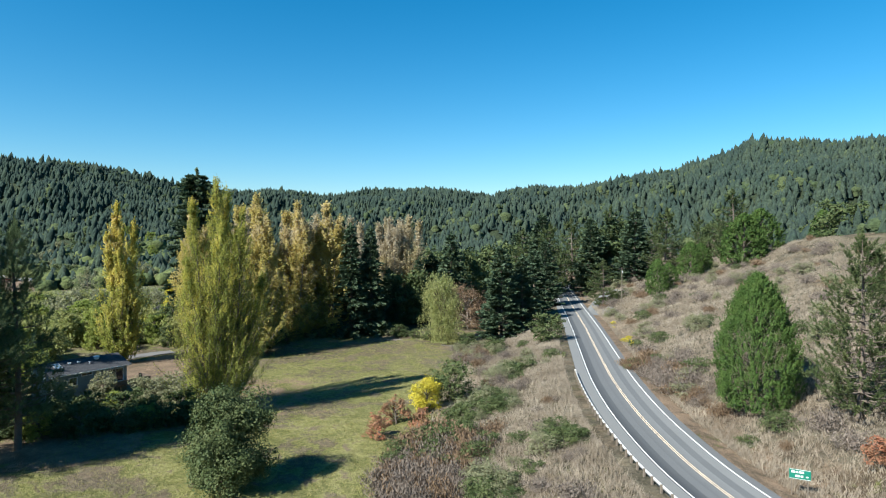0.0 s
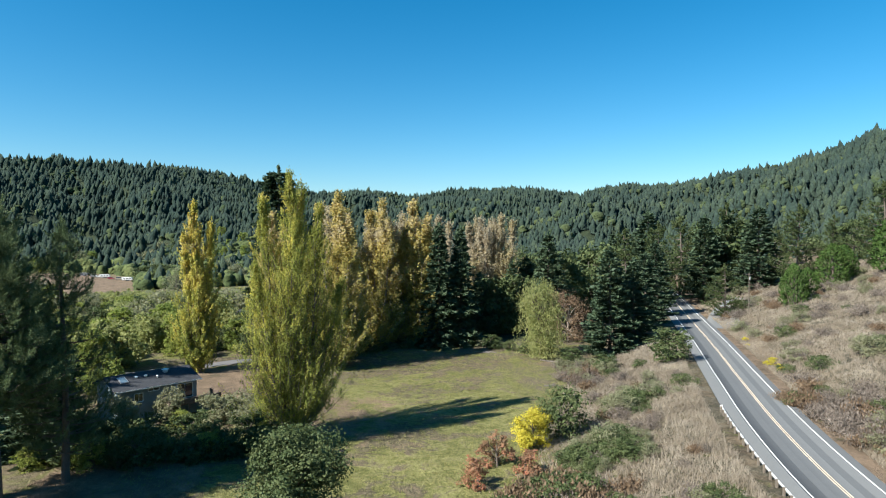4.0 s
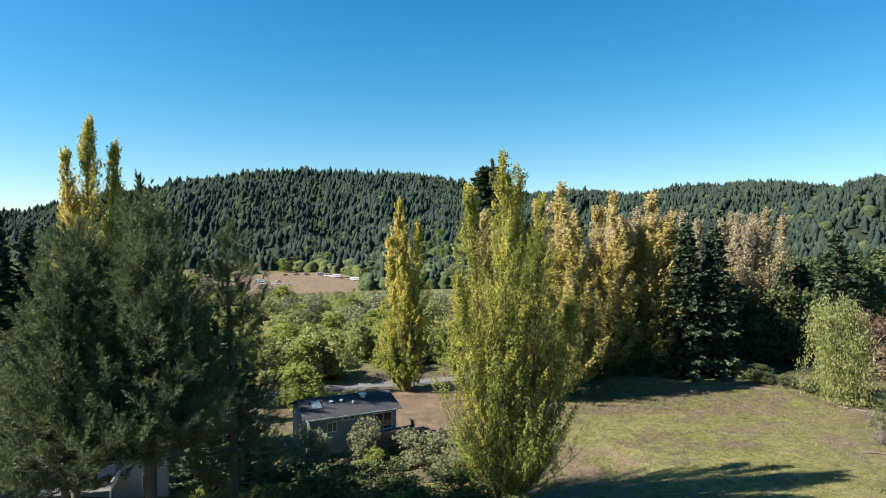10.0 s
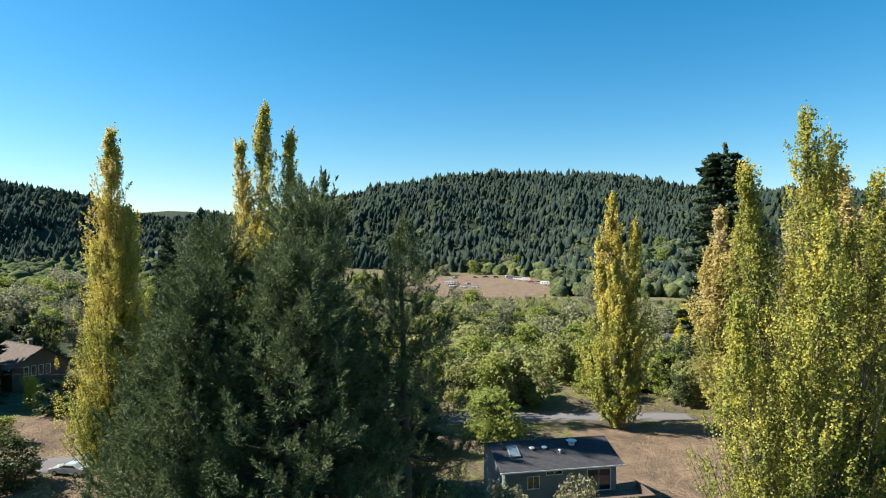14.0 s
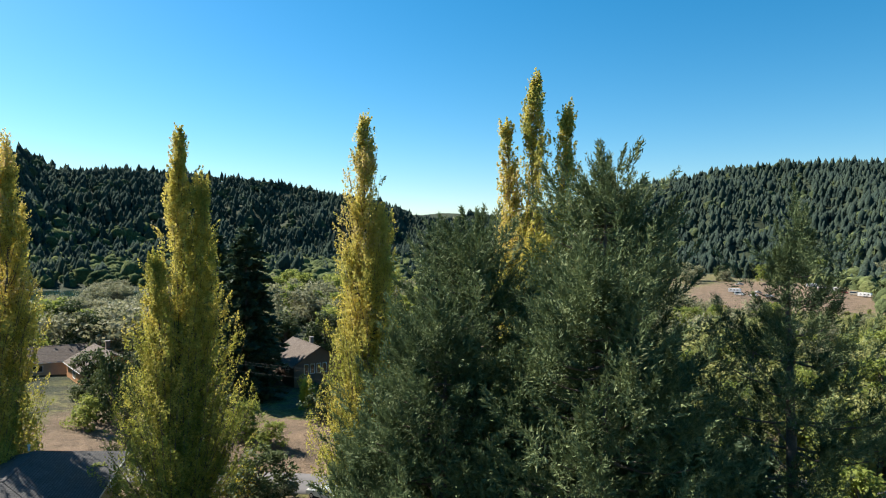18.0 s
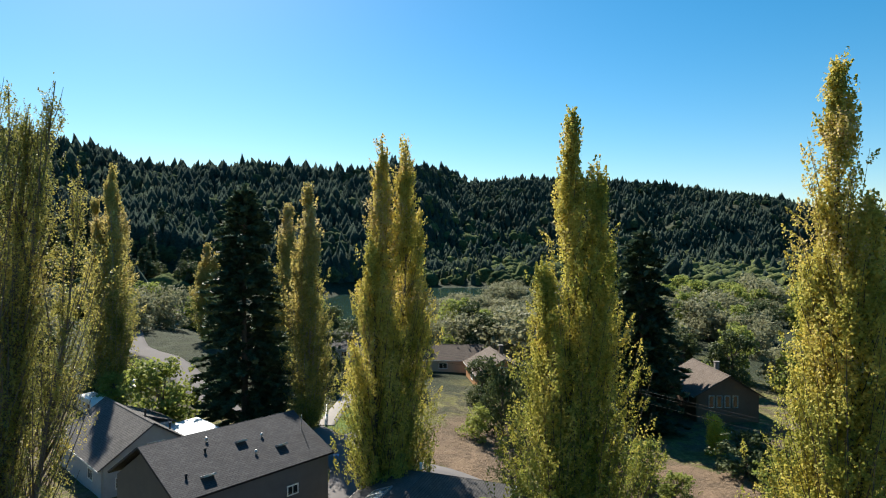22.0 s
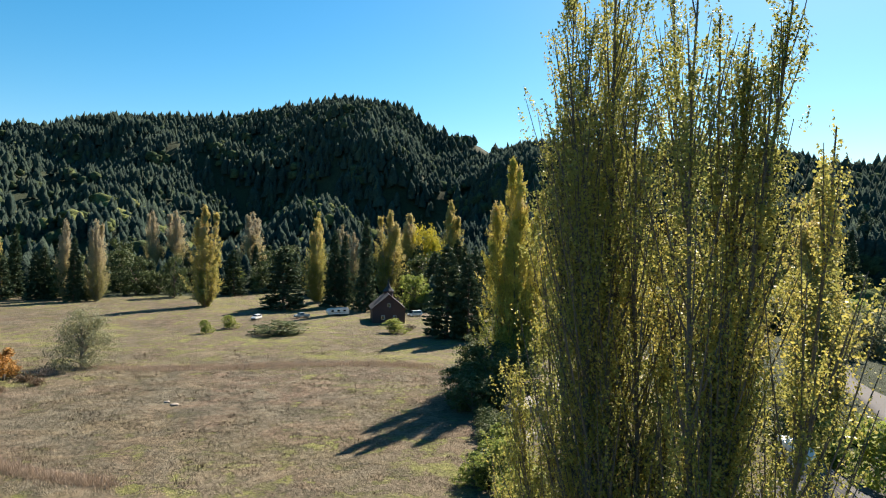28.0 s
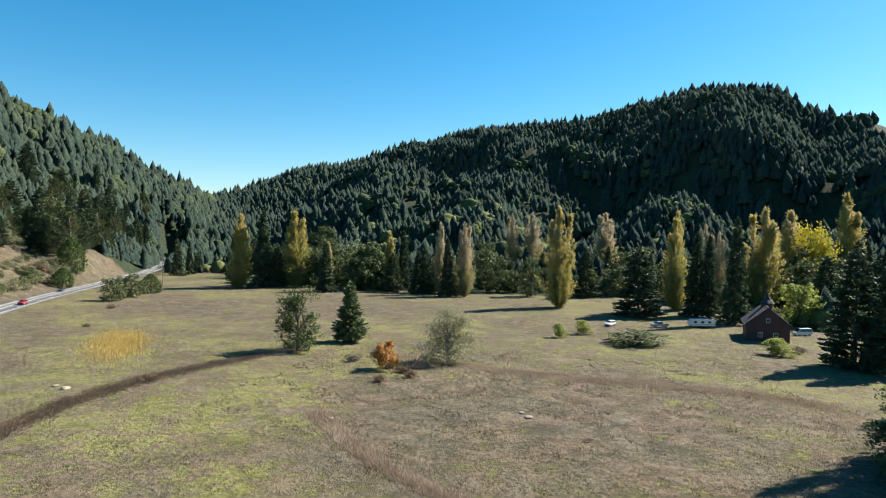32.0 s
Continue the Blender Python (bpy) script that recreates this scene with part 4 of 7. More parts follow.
def broad_mesh(g, h, rad, lobes=16, per=260, leaf=0.34, low=0.25, thin=0.0, weep=0.0, flat=0.75):
    """Forked limbs and a crown of leafy clumps with an uneven outline."""
    wood_ = []
    tr = np.c_[0.1 * np.sin(np.arange(4)), 0.1 * np.cos(np.arange(4)), np.array([-0.4, 0.15, 0.35, 0.5]) * h]
    wood_.append(tube_np(tr, np.array([0.03, 0.022, 0.018, 0.012]) * h + 0.03, 6))
    cent, face = [], []
    for k in range(lobes):
        u = low + (0.92 - low) * (k + 0.5) / lobes
        env = rad * math.sin(math.pi * min(0.93, 0.2 + 0.75 * u)) ** 0.7
        th, rr = g.uniform(0, 6.28), env * g.uniform(0.35, 0.85)
        c0 = np.array([rr * np.cos(th), rr * np.sin(th), u * h])
        s = np.linspace(0, 1, 4)[:, None]
        st = np.array([0, 0, h * min(0.5, u * 0.6)])
        wood_.append(tube_np(st + (c0 - st) * s + np.array([0, 0, 0.06 * h]) * np.sin(s * 3.1), (0.012 * h * (1 - s[:, 0]) + 0.02), 4))
        lr = rad * g.uniform(0.28, 0.5)
        clumps = max(5, int(5 + per / 22))
        v = g.normal(size=(clumps, 3)) + [0, 0, 0.25]
        v /= np.linalg.norm(v, axis=1)[:, None]
        sh = g.uniform(0.55, 1.1, (clumps, 1)) if not thin else g.uniform(0.3, 1.15, (clumps, 1))
        cl = c0 + v * sh * lr * [1, 1, flat]
        pick = g.integers(0, clumps, per)
        ball = g.normal(size=(per, 3))
        ball /= np.linalg.norm(ball, axis=1)[:, None]
        p = cl[pick] + ball * (g.uniform(0, 1, (per, 1)) ** 0.4) * lr * g.uniform(0.28, 0.52, (clumps, 1))[pick] * [1, 1, 0.8]
        face.append(ball * 0.7 + v[pick] * 0.8 + [0, 0, 0.3])
        if weep:
            p[:, 2] -= weep * g.uniform(0, 1, per) ** 2 * lr * 2.2
        p[:, 2] = np.maximum(p[:, 2], 0.04 * h)
        cent.append(p)
    c = np.concatenate(cent)
    if weep:
        return joined(wood_), leaves_np(g, c, leaf, 2.4, 0.4, np.tile([0, 0, -1.0], (len(c), 1)))
    return joined(wood_), facing_leaves(g, c, np.concatenate(face), leaf, 1.35, 0.6 if leaf < 0.3 else 0.9)


def twig_mesh(g, h, rad, stems=26, per=22, leafy=0, leaf=0.2):
    """A shrub of many thin stems."""
    pieces, cent = [], []
    for k in range(stems):
        th, rr = g.uniform(0, 6.28), rad * g.uniform(0.15, 1.0)
        s = np.linspace(0, 1, 4)
        tip = np.array([rr * np.cos(th), rr * np.sin(th), h * g.uniform(0.6, 1.0) * (1 - 0.4 * (rr / rad) ** 2)])
        l = np.c_[tip[0] * s ** 0.8, tip[1] * s ** 0.8, tip[2] * s]
        l[:, :2] += g.normal(0, 0.03 * rad, (4, 2))
        pieces.append(tube_np(l, 0.012 * h * (1 - s) + 0.012, 3))
        w = g.uniform(0.25, 1.05, per)
        cent.append(np.stack([np.interp(w, s, l[:, e]) for e in range(3)], -1) + g.normal(0, 0.12 * rad, (per, 3)))
    c = np.concatenate(cent)
    c[:, 2] = np.maximum(c[:, 2], 0.05)
    return joined(pieces), leaves_np(g, c, leaf, 2.6, 0.6, np.tile([0, 0, 1.0], (len(c), 1)))


def plant(kind, arrays, leaf_mat, bark, x, y, label, category, group="", turn=0.0, scale=1.0, zoff=0.0, sxy=1.0):
    """Stands a tree or shrub on the ground as a thing with trunk and crown."""
    (wv, wf), (lv, lf) = arrays
    ob = thing(kind, pose(x, y, gz(x, y) + zoff, 0, 0, turn) @ Matrix.Diagonal((scale * sxy, scale * sxy, scale, 1)), label, category, group)
    stem = "stem" if kind in ("bare_brush", "dry_brush", "sagebrush", "coyote_bush") else "trunk"
    tagged(part_np(stem, mesh_np(stem, wv, wf, bark, smooth=True), ob), kind="stuff" if stem == "stem" else "")
    part_np("crown", mesh_np("crown", lv, lf, leaf_mat), ob)
    return ob


def again(ob, x, y, turn=0.0, scale=1.0, label="", zoff=0.0, sxy=1.0):
    c = copy_thing(ob, pose(x, y, gz(x, y) + zoff, 0, 0, turn))
    c.scale = (scale * sxy, scale * sxy, scale)
    if label:
        tagged(c, label)
    return c


POP = "tall narrow poplar turning yellow in autumn"
g = np.random.default_rng(21)
ROWP = "row of poplars"
# the great many-stemmed poplar: a taller and a shorter cluster of stems with lower ones round them
SIDE = np.array((-0.3, 0.954))
great = [(*(SIDE * -3.0 + g.normal(0, 1.3, 2)), 1.02 - 0.02 * k, 2.2) for k in range(8)] + [(*(SIDE * 3.2 + g.normal(0, 0.8, 2)), 0.92 - 0.02 * k, 1.8) for k in range(6)]
great += [(*(SIDE * u + g.normal(0, 1.1, 2)), f, 2.4) for u, f in ((-4.4, 0.72), (-3.4, 0.84), (4.6, 0.78), (0.2, 0.86), (-6.0, 0.56), (-5.0, 0.64), (-7.2, 0.48), (5.4, 0.6), (-0.5, 0.6), (3.0, 0.66), (-8.4, 0.42))]
plant("poplar", poplar_mesh(g, 40.2, great, 0.03, 1900, 5, 46, 0.086, 0.12, 1.1, True, 1.5, 0.23), M_POPLAR_THIN, M_POPLARBARK, -87.0, 31.6, "huge many-stemmed poplar with thinning yellow-green leaves", "poplar", ROWP)
broad_tops = [(0, 0, 1, 4.6), (1.9, 0.9, 0.97, 3.8), (-4.2, 2, 0.9, 4.8), (4.2, -2, 0.88, 4.8), (-1.5, -5, 0.8, 5.2), (5, 4, 0.78, 5.2), (-6.4, -3, 0.66, 5.4), (2, 6, 0.74, 5.2), (6.4, -4, 0.6, 5.2)]
plant("poplar", poplar_mesh(g, 42.0, broad_tops, 0.16, 1000, 6, 50, 0.145, 0.2, 0.9, girth=0.23), M_POPLAR_OLIVE, M_POPLARBARK, -40.5, 111.8, "broad old poplar with green and yellow leaves at the meadow's edge", "poplar", ROWP, 40)
plant("poplar", poplar_mesh(g, 40.5, [(-0.6, 0, 1, 4.6), (2.6, 1.0, 0.9, 3.6), (-3.0, -1.5, 0.8, 3.8), (1.0, -2.8, 0.7, 3.8)], 0.06, 420, 5, 44, 0.24, 0.15, girth=0.24), M_POPLAR, M_POPLARBARK, -80.5, 155.5, POP + " beside a gravel drive", "poplar", ROWP)
plant("poplar", poplar_mesh(g, 46.6, [(0, 0, 1, 4.7), (-2.2, -2.6, 0.9, 4.1), (1.4, 2.8, 0.93, 3.3), (-3.5, 2, 0.7, 4.2), (3.4, -2.4, 0.66, 4.4), (0, -4, 0.6, 4.4), (-1, 4.5, 0.62, 4.2)], 0.13, 760, 6, 46, 0.18, 0.18, 0.9, girth=0.23), M_POPLAR, M_POPLARBARK, -98.4, 98.6, "tall three-topped poplar with yellow leaves", "poplar", ROWP)
plant("poplar", poplar_mesh(g, 41.4, [(0, 0, 1, 4.3), (1.4, -1.4, 0.78, 3.9), (-1.4, 1.5, 0.7, 4.5)], 0.13, 560, 6, 60, 0.145, 0.16, girth=0.23), M_POPLAR, M_BARK, -104.0, 82.5, "slender bright yellow poplar beside the lane", "poplar", ROWP, 70)
plant("poplar", poplar_mesh(g, 38.8, [(0, 0, 1, 3.5), (0.2, 1.6, 0.9, 3.0), (-1.8, 2.8, 0.72, 4.8), (1.6, -2.6, 0.7, 4.8), (-1.0, -1.6, 0.6, 5.0)], 0.13, 620, 6, 60, 0.145, 0.1, 1.1, girth=0.23), M_POPLAR, M_BARK, -108.3, 65.3, "dense yellow-green poplar beside the lane", "poplar", ROWP)
plant("poplar", poplar_mesh(g, 36.6, [(0.6, -1.0, 1, 2.7), (-0.3, 1.0, 0.995, 2.7), (-3.6, 1.8, 0.8, 3.3), (2.4, -1.8, 0.72, 3.9), (-0.5, -2.6, 0.64, 3.9)], 0.13, 600, 6, 60, 0.145, 0.1, girth=0.23), M_POPLAR, M_BARK, -117.0, 47.9, "twin-topped yellow-green poplar beside the driveway", "poplar", ROWP)
plant("poplar", poplar_mesh(g, 45.0, [(0.8, -0.8, 1, 4.6), (0, 1.2, 0.95, 4.0), (-4.2, 4.0, 0.85, 4.6), (3.6, -3.2, 0.8, 4.8), (2.0, 3.0, 0.74, 5.0), (-2.4, -3.4, 0.7, 5.0), (-6.4, 6.0, 0.66, 4.4)], 0.08, 900, 6, 50, 0.185, 0.1, 1.1, girth=0.25), M_POPLAR, M_BARK, -127.0, -61.0, "bright yellow poplar beside garden sheds", "poplar", ROWP)
far_a = plant("poplar", poplar_mesh(g, 34.0, [(0, 0, 1, 3.2), (1.3, 0.7, 0.9, 2.6), (-1.2, -1.0, 0.8, 3.0)], 0.06, 320, 4, 40, 0.23, 0.1, shoot=2.2, girth=0.24), M_POPLAR_FAR, M_PALEBARK, -140.0, 28.4, POP, "poplar", ROWP)
far_b = plant("poplar", poplar_mesh(g, 38.0, [(0, 0, 1, 3.4), (2.0, 1.2, 0.92, 2.8), (-2.2, -0.6, 0.86, 3.0), (0.8, -2.6, 0.76, 3.2)], 0.06, 360, 4, 40, 0.23, 0.1, shoot=2.2, girth=0.24), M_POPLAR_FAR, M_PALEBARK, -145.0, -8.2, POP, "poplar", ROWP)
far_p = plant("poplar", poplar_mesh(g, 37.0, [(0, 0, 1, 2.6), (1.8, 1.0, 0.95, 2.2), (-2.0, -0.4, 0.9, 2.4), (0.4, -2.2, 0.8, 2.6)], 0.06, 360, 4, 38, 0.2, 0.2, shoot=2.2, girth=0.22), M_POPLAR_PALE, M_PALEBARK, -21.0, 229.0, "half-bare poplar with pale straw-coloured leaves", "poplar", ROWP)


def stand(src, base, rows, label=""):
    """Copies of one tree at (x, y, height, radius); base: the height and radius of the first."""
    for x, y, h, r in rows:
        again(src, x, y, g.uniform(0, 360), h / base[0], label, 0.0, (r / base[1]) / (h / base[0]))


stand(far_b, (38, 3.9), ((-50, 165, 43, 7), (-52, 176, 38, 6.4), (-45, 191, 42, 7), (-58, 199, 40, 7.4), (-66, 210, 40, 7.4), (-177, -36, 38, 5), (-65, -226, 42, 6.4), (-112, -232, 41, 5.1), (-152, -258, 44, 8), (-208, -319, 46, 8)))
stand(far_a, (34, 3.2), ((-36, 197, 42, 6.6), (-51, 206, 38, 6.4), (99, -256, 38, 5.9), (73, -267, 40, 6.6), (23, -273, 30, 3.5), (-168, -276, 42, 6.5), (60, -280, 24, 3), (-186, 2, 34, 4.5), (-205, -30, 26, 4), (-70, 175, 38, 5), (-90, 228, 22, 2.2)))
stand(far_p, (37, 3.5), ((-12, 230, 38, 6.6), (-6, -264, 36, 3.9), (-19, -259, 36, 4.9), (-29, -383, 40, 5.4), (-42, -386, 41, 7.6), (-89, -355, 38, 8.6), (-126, -248, 36, 3.7), (-132, -251, 33, 3.5), (-60, 187, 40, 6.8), (-41, 205, 39, 6.6), (-47, 199, 40, 6.8), (-31, 212, 38, 6.4), (-55, 190, 38, 6.4), (-16, 236, 37, 6.4), (-20, 227, 37, 6), (-72, 200, 38, 6.4)))
# conifers
spr = plant("spruce", conifer_mesh(g, 30.0, 5.2, 0.03, 38, 14, 1.1, 0.35, 0.7, 6), M_SPRUCE, M_BARK, -29.0, 195.0, "dense dark spruce standing at the far edge of the meadow", "spruce", "spruces", scale=1.16, sxy=1.05)
stand(spr, (30, 5.2), ((-23.3, 199.0, 34, 6.2), (48, -248, 24, 5.5), (17, -278, 31, 4.5), (-11, -256, 28, 4.4), (-117, -215, 32, 5.4), (-121, -213, 31, 4.3), (-126, -194, 37, 4.8), (88, -260, 40, 6.5), (33, -271, 25, 6), (6, -266, 21, 5), (-153, 108, 32, 5), (-153, 114, 34, 5.5), (-151, 119, 32, 5)))
dark = plant("conifer", conifer_mesh(g, 27.0, 7.5, 0.02, 32, 13, 1.2, 0.2, 0.6, 5), M_SPRUCE, M_BARK, 17.0, 181.0, "broad dark conifer beside the highway", "conifer", "broad conifers")
stand(dark, (27, 7.5), ((-70, 96.5, 20, 6), (-75.5, 100.5, 16, 5), (24, 188, 22, 6.5), (30, 205, 22, 7), (3, 226, 31, 8), (-95, -207, 25, 10), (-135, -123, 27, 7.5), (-139, -116, 24, 6), (-146, -128, 25, 7), (-168, 70, 30, 8), (-174, 76, 25, 7), (-190, 66, 24, 8), (45, 281, 36, 11), (66, 278, 33, 9.4), (82, 265, 30, 10), (38, 232, 24, 7)))
plant("redwood", conifer_mesh(g, 52.0, 9.6, 0.2, 30, 18, 1.6, 0.3, 0.36, 8), M_SPRUCE, M_BARK, -78.0, 197.0, "very tall dark redwood rising above the poplars", "redwood")
plant("conifer", conifer_mesh(g, 34.0, 7.4, 0.03, 46, 14, 1.1, 0.3, 0.5, 9), M_SPRUCE, M_BARK, -139.0, 19.0, "dense dark conifer behind the shingled roof", "conifer", "broad conifers")
plant("conifer", conifer_mesh(g, 31.0, 7.0, 0.03, 40, 13, 1.2, 0.35, 0.5, 7), M_SPRUCE, M_BARK, -160.0, 75.0, "dark conifer with dead birch stems beside it", "conifer", "broad conifers")
plant("fir_tree", conifer_mesh(g, 16.0, 5.0, 0.03, 28, 16, 0.9, 0.1, 0.85, 10), M_PINE, M_BARK, -12.0, -121.0, "open green fir tree standing in the pasture", "fir tree")
for x, y, h, r, tx in ((-71.0, 79.0, 31, 4.6, "pine in front of the grey house"), (-67.5, 76.0, 27, 4.2, "pine in front of the grey house"), (-66.5, 83.5, 34, 4.8, "tall pine in front of the grey house"), (-62.5, 80.5, 30, 4.4, "pine with a bare lower trunk")):
    plant("pine", pine_mesh(g, h, r * 1.7, 0.38 if "bare" in tx else 0.34, 270, 4.4, 300, 2.3, 0.22, 0.25), M_PINE, M_BARK, x, y, "dark green " + tx, "pine", "pines by the house", g.uniform(0, 360))
plant("pine", pine_mesh(g, 32, 6.0, 0.12, 170, 4.4, 364, 2.0, 0.19, 0.2), M_PINE, M_BARK, -61.5, 89.0, "slim open-crowned pine beside the grey house", "pine", "pines by the house")
hill_pine = plant("pine", pine_mesh(g, 21.0, 6.2, 0.06, 150, 5, 126, 1.4, 0.24, 0.3), M_OAK, M_BARK, 49.0, 72.5, "grey-green pine on the dry roadside slope", "pine", "pines on the slope")
hill_pine = plant("pine", pine_mesh(g, 16.5, 5.2, 0.04, 90, 5, 49, 1.4, 0.4, 0.32), M_OAK, M_BARK, 62.0, 300.0, "dark green pine beside the highway", "pine", "pines on the slope", scale=2.0)
stand(hill_pine, (16.5, 5.2), ((-121, 123, 40, 8), (45, 262, 30, 9), (79, 292, 34, 10), (90, 250, 26, 9), (58, 225, 16, 6), (112, 240, 26, 9), (205, -258, 29, 11), (228, -306, 27, 10), (240, -335, 26, 9)), "dark green pine beside the highway")
jun = plant("juniper", flame_mesh(g, 18.6, 5.2, 2100, 52, 0.13), M_JUNIPER, M_BARK, 42.7, 84.0, "dense egg-shaped bright green juniper on the slope", "juniper", "junipers")
jun = plant("juniper", flame_mesh(g, 17.0, 5.2, 640, 26, 0.3), M_JUNIPER, M_BARK, 130.0, 160.0, "rounded green juniper on the dry slope", "juniper", "junipers", scale=0.6)
stand(jun, (17, 5.2), ((194, -248, 19, 7), (230, -304, 11, 5), (73, 211, 12, 3.9), (79, 217, 9, 3.4), (91, 228, 13, 5), (97, 234, 11, 4.4), (107, 221, 18, 8), (116, 227, 17, 8), (119, -213, 9, 4.7), (175, -222, 10, 5)), "rounded green juniper beside the highway")
# broadleaf trees and shrubs
plant("oak_tree", broad_mesh(g, 12.0, 5.6, 44, 900, 0.2, 0.1), M_OAK, M_BARK, -27.0, 78.0, "dense round evergreen oak standing in the meadow", "oak tree", "oaks")
oak = plant("bush", broad_mesh(g, 12.6, 6.2, 22, 180, 0.44, 0.06), M_OAK, M_BARK, 26.0, 153.0, "dense dark green rounded bush beside the highway", "bush", "evergreen bushes", scale=0.56, sxy=1.3)
grn = plant("alder_tree", broad_mesh(g, 11.0, 5.0, 22, 180, 0.38, 0.1), M_GREEN, M_BARK, -132.0, 11.0, "leafy bright green tree behind the roofs", "tree", "green trees")
sage = plant("willow_bush", broad_mesh(g, 8.0, 5.0, 22, 160, 0.36, 0.04), M_SAGE, M_BARK, -300.0, 55.0, "grey-green willow beside the lagoon", "willow", "lagoon willows")
wil = plant("weeping_willow", broad_mesh(g, 21.0, 6.0, 34, 460, 0.2, 0.15, weep=1.2), M_WILLOW, M_BARK, -0.5, 183.0, "pale green drooping willow at the meadow's edge", "willow")
stand(oak, (12.6, 6.2), ((-15.5, 212, 5.5, 4), (-10, 214, 5, 3.6), (-124, -72, 8, 5), (-113, -53, 6, 4.8), (-119, -56, 9, 5), (-116, -48, 8, 4.6), (-122, -50, 9, 5), (-111, -44, 6, 4.4), (-163.5, 26, 3, 2.6), (-163, 29, 3, 2.4), (-167, 30, 3, 2.4), (-114, 73, 6.2, 4), (-26, -341, 20, 9), (-15, -360, 25, 8), (-50, -272, 20, 6.5), (83, -339, 26, 10), (-91, -288, 15, 7), (-88, -143, 4, 8), (114, -183, 10, 5.2), (116, -197, 10, 5.2), (14, 163, 4, 3)), "dense dark green rounded bush")
stand(grn, (11, 5), ((-147, -194, 15, 7.7), (-78, -301, 14, 5), (-122, -134, 4.3, 4), (-67, -149, 4.2, 2.2), (-74, -157, 4.3, 2.8), (-134, 73, 5.5, 2.6), (-130, 76, 3.6, 2.2), (-87, 131, 9, 5), (-93, 136, 8, 4.5), (-104, 150, 10, 5), (-113, 57, 5, 3.2), (-61, 114.3, 3.2, 1.8), (-47, 117, 5, 2.0), (-118, 160, 11, 5)), "leafy green tree in the valley")
plant("broadleaf_tree", broad_mesh(g, 15.0, 5.8, 36, 300, 0.27, 0.06), M_OAK, M_BARK, -5.0, -104.0, "leafy green tree standing alone in the pasture", "tree", "pasture trees")
low = plant("broadleaf_tree", broad_mesh(g, 15.0, 5.5, 26, 230, 0.39, 0.08), M_OAK, M_BARK, -128.0, -206.0, "leafy green tree beyond the pasture", "tree", "valley trees")
plant("broadleaf_tree", broad_mesh(g, 12.4, 7.2, 36, 420, 0.2, 0.08, thin=1.0), M_SAGE, M_PALEBARK, -43.0, -102.0, "half-bare grey-green tree standing in the pasture", "tree", "pasture trees")
plant("orange_bush", broad_mesh(g, 6.0, 3.2, 18, 300, 0.22, 0.08, thin=1.0), M_ORANGE, M_BARK, -32.0, -90.0, "small tree with bright orange autumn leaves", "bush")
yel = plant("yellow_bush", broad_mesh(g, 5.6, 3.7, 18, 420, 0.18, 0.08), M_YELLOW, M_BARK, -3.0, 113.0, "round bush with bright yellow autumn leaves", "bush")
stand(yel, (5.6, 3.7), ((-178, -280, 32, 11), (-96, 222, 14, 4), (-150, 84, 5, 2.2)), "tree with bright yellow autumn leaves")
plant("broadleaf_tree", broad_mesh(g, 8.0, 4.6, 18, 220, 0.28, 0.08, thin=1.0), M_OAK, M_BARK, 1.5, 117.5, "thin dark bush behind the yellow bush", "bush")
plant("broadleaf_tree", broad_mesh(g, 14.5, 7.5, 36, 260, 0.24, 0.05, thin=1.0), M_BROWNLEAF, M_PALEBARK, 8.0, 205.0, "bare pinkish-brown tree beside the willow", "tree")
plant("broadleaf_tree", broad_mesh(g, 17.0, 4.2, 22, 120, 0.22, 0.2, thin=1.0), M_TWIG, M_PALEBARK, -113.5, 93.0, "bare grey-twigged tree between the poplar and the pines", "tree")
red = plant("red_bush", broad_mesh(g, 3.6, 2.3, 12, 220, 0.15, 0.08, thin=1.0), M_RED, M_BARK, -10.0, 96.5, "low bush with red autumn leaves", "bush", "red bushes")
stand(red, (3.6, 2.3), ((-8, 104.5, 4.2, 2.8), (-4, 101, 3.4, 2.6), (45, 62, 2.6, 2.6)), "low bush with reddish leaves")
plant("oak_tree", broad_mesh(g, 19.0, 7.0, 26, 110, 0.35, 0.25, thin=1.0), M_SAGE, M_BARK, -150.0, 262.0, "sparse grey oak hung with lichen", "oak tree", "oaks")
# garden trees round the blue-grey house, and the hedge of shrubs below it
for x, y, h, r in ((-67.5, 109, 6, 2.8), (-64.4, 117.2, 5.6, 2.7), (-56.5, 118.5, 4.6, 4.0), (-53, 121.5, 4.6, 3.4), (-50, 116, 3.6, 2.8)):
    again(sage, x, y, g.uniform(0, 360), h / 8, "grey-green shrub below the blue-grey house", 0, (r / 5) / (h / 8))
for k in range(30):
    again(oak if k % 6 else grn, -70 + 1.2 * k + g.uniform(-1, 1), 97 + g.uniform(-5, 5) + 0.3 * k, g.uniform(0, 360), g.uniform(0.24, 0.46), "dark shrub in the hedge below the house", -0.3, 1.3)
for k in range(26):
    a = k / 25
    again(oak if k % 4 else sage, -64 + 72 * a + g.uniform(-1, 1), 168 + 28 * math.sin(a * 2.7) + g.uniform(-2, 2), g.uniform(0, 360), g.uniform(0.2, 0.34), "bramble bush along the far edge of the meadow", -0.3, 1.5)


# garden trees and shrubs along the lane
GARDEN = "shrub in a garden beside the lane"
def garden(src, h0, rows):
    """Garden plants copied from one plant of height h0, at (x, y, height, breadth)."""
    for x, y, h, k in rows:
        again(src, x, y, g.uniform(0, 360), h / h0, GARDEN if h < 5 else "leafy tree in a garden beside the lane", -0.2, k)


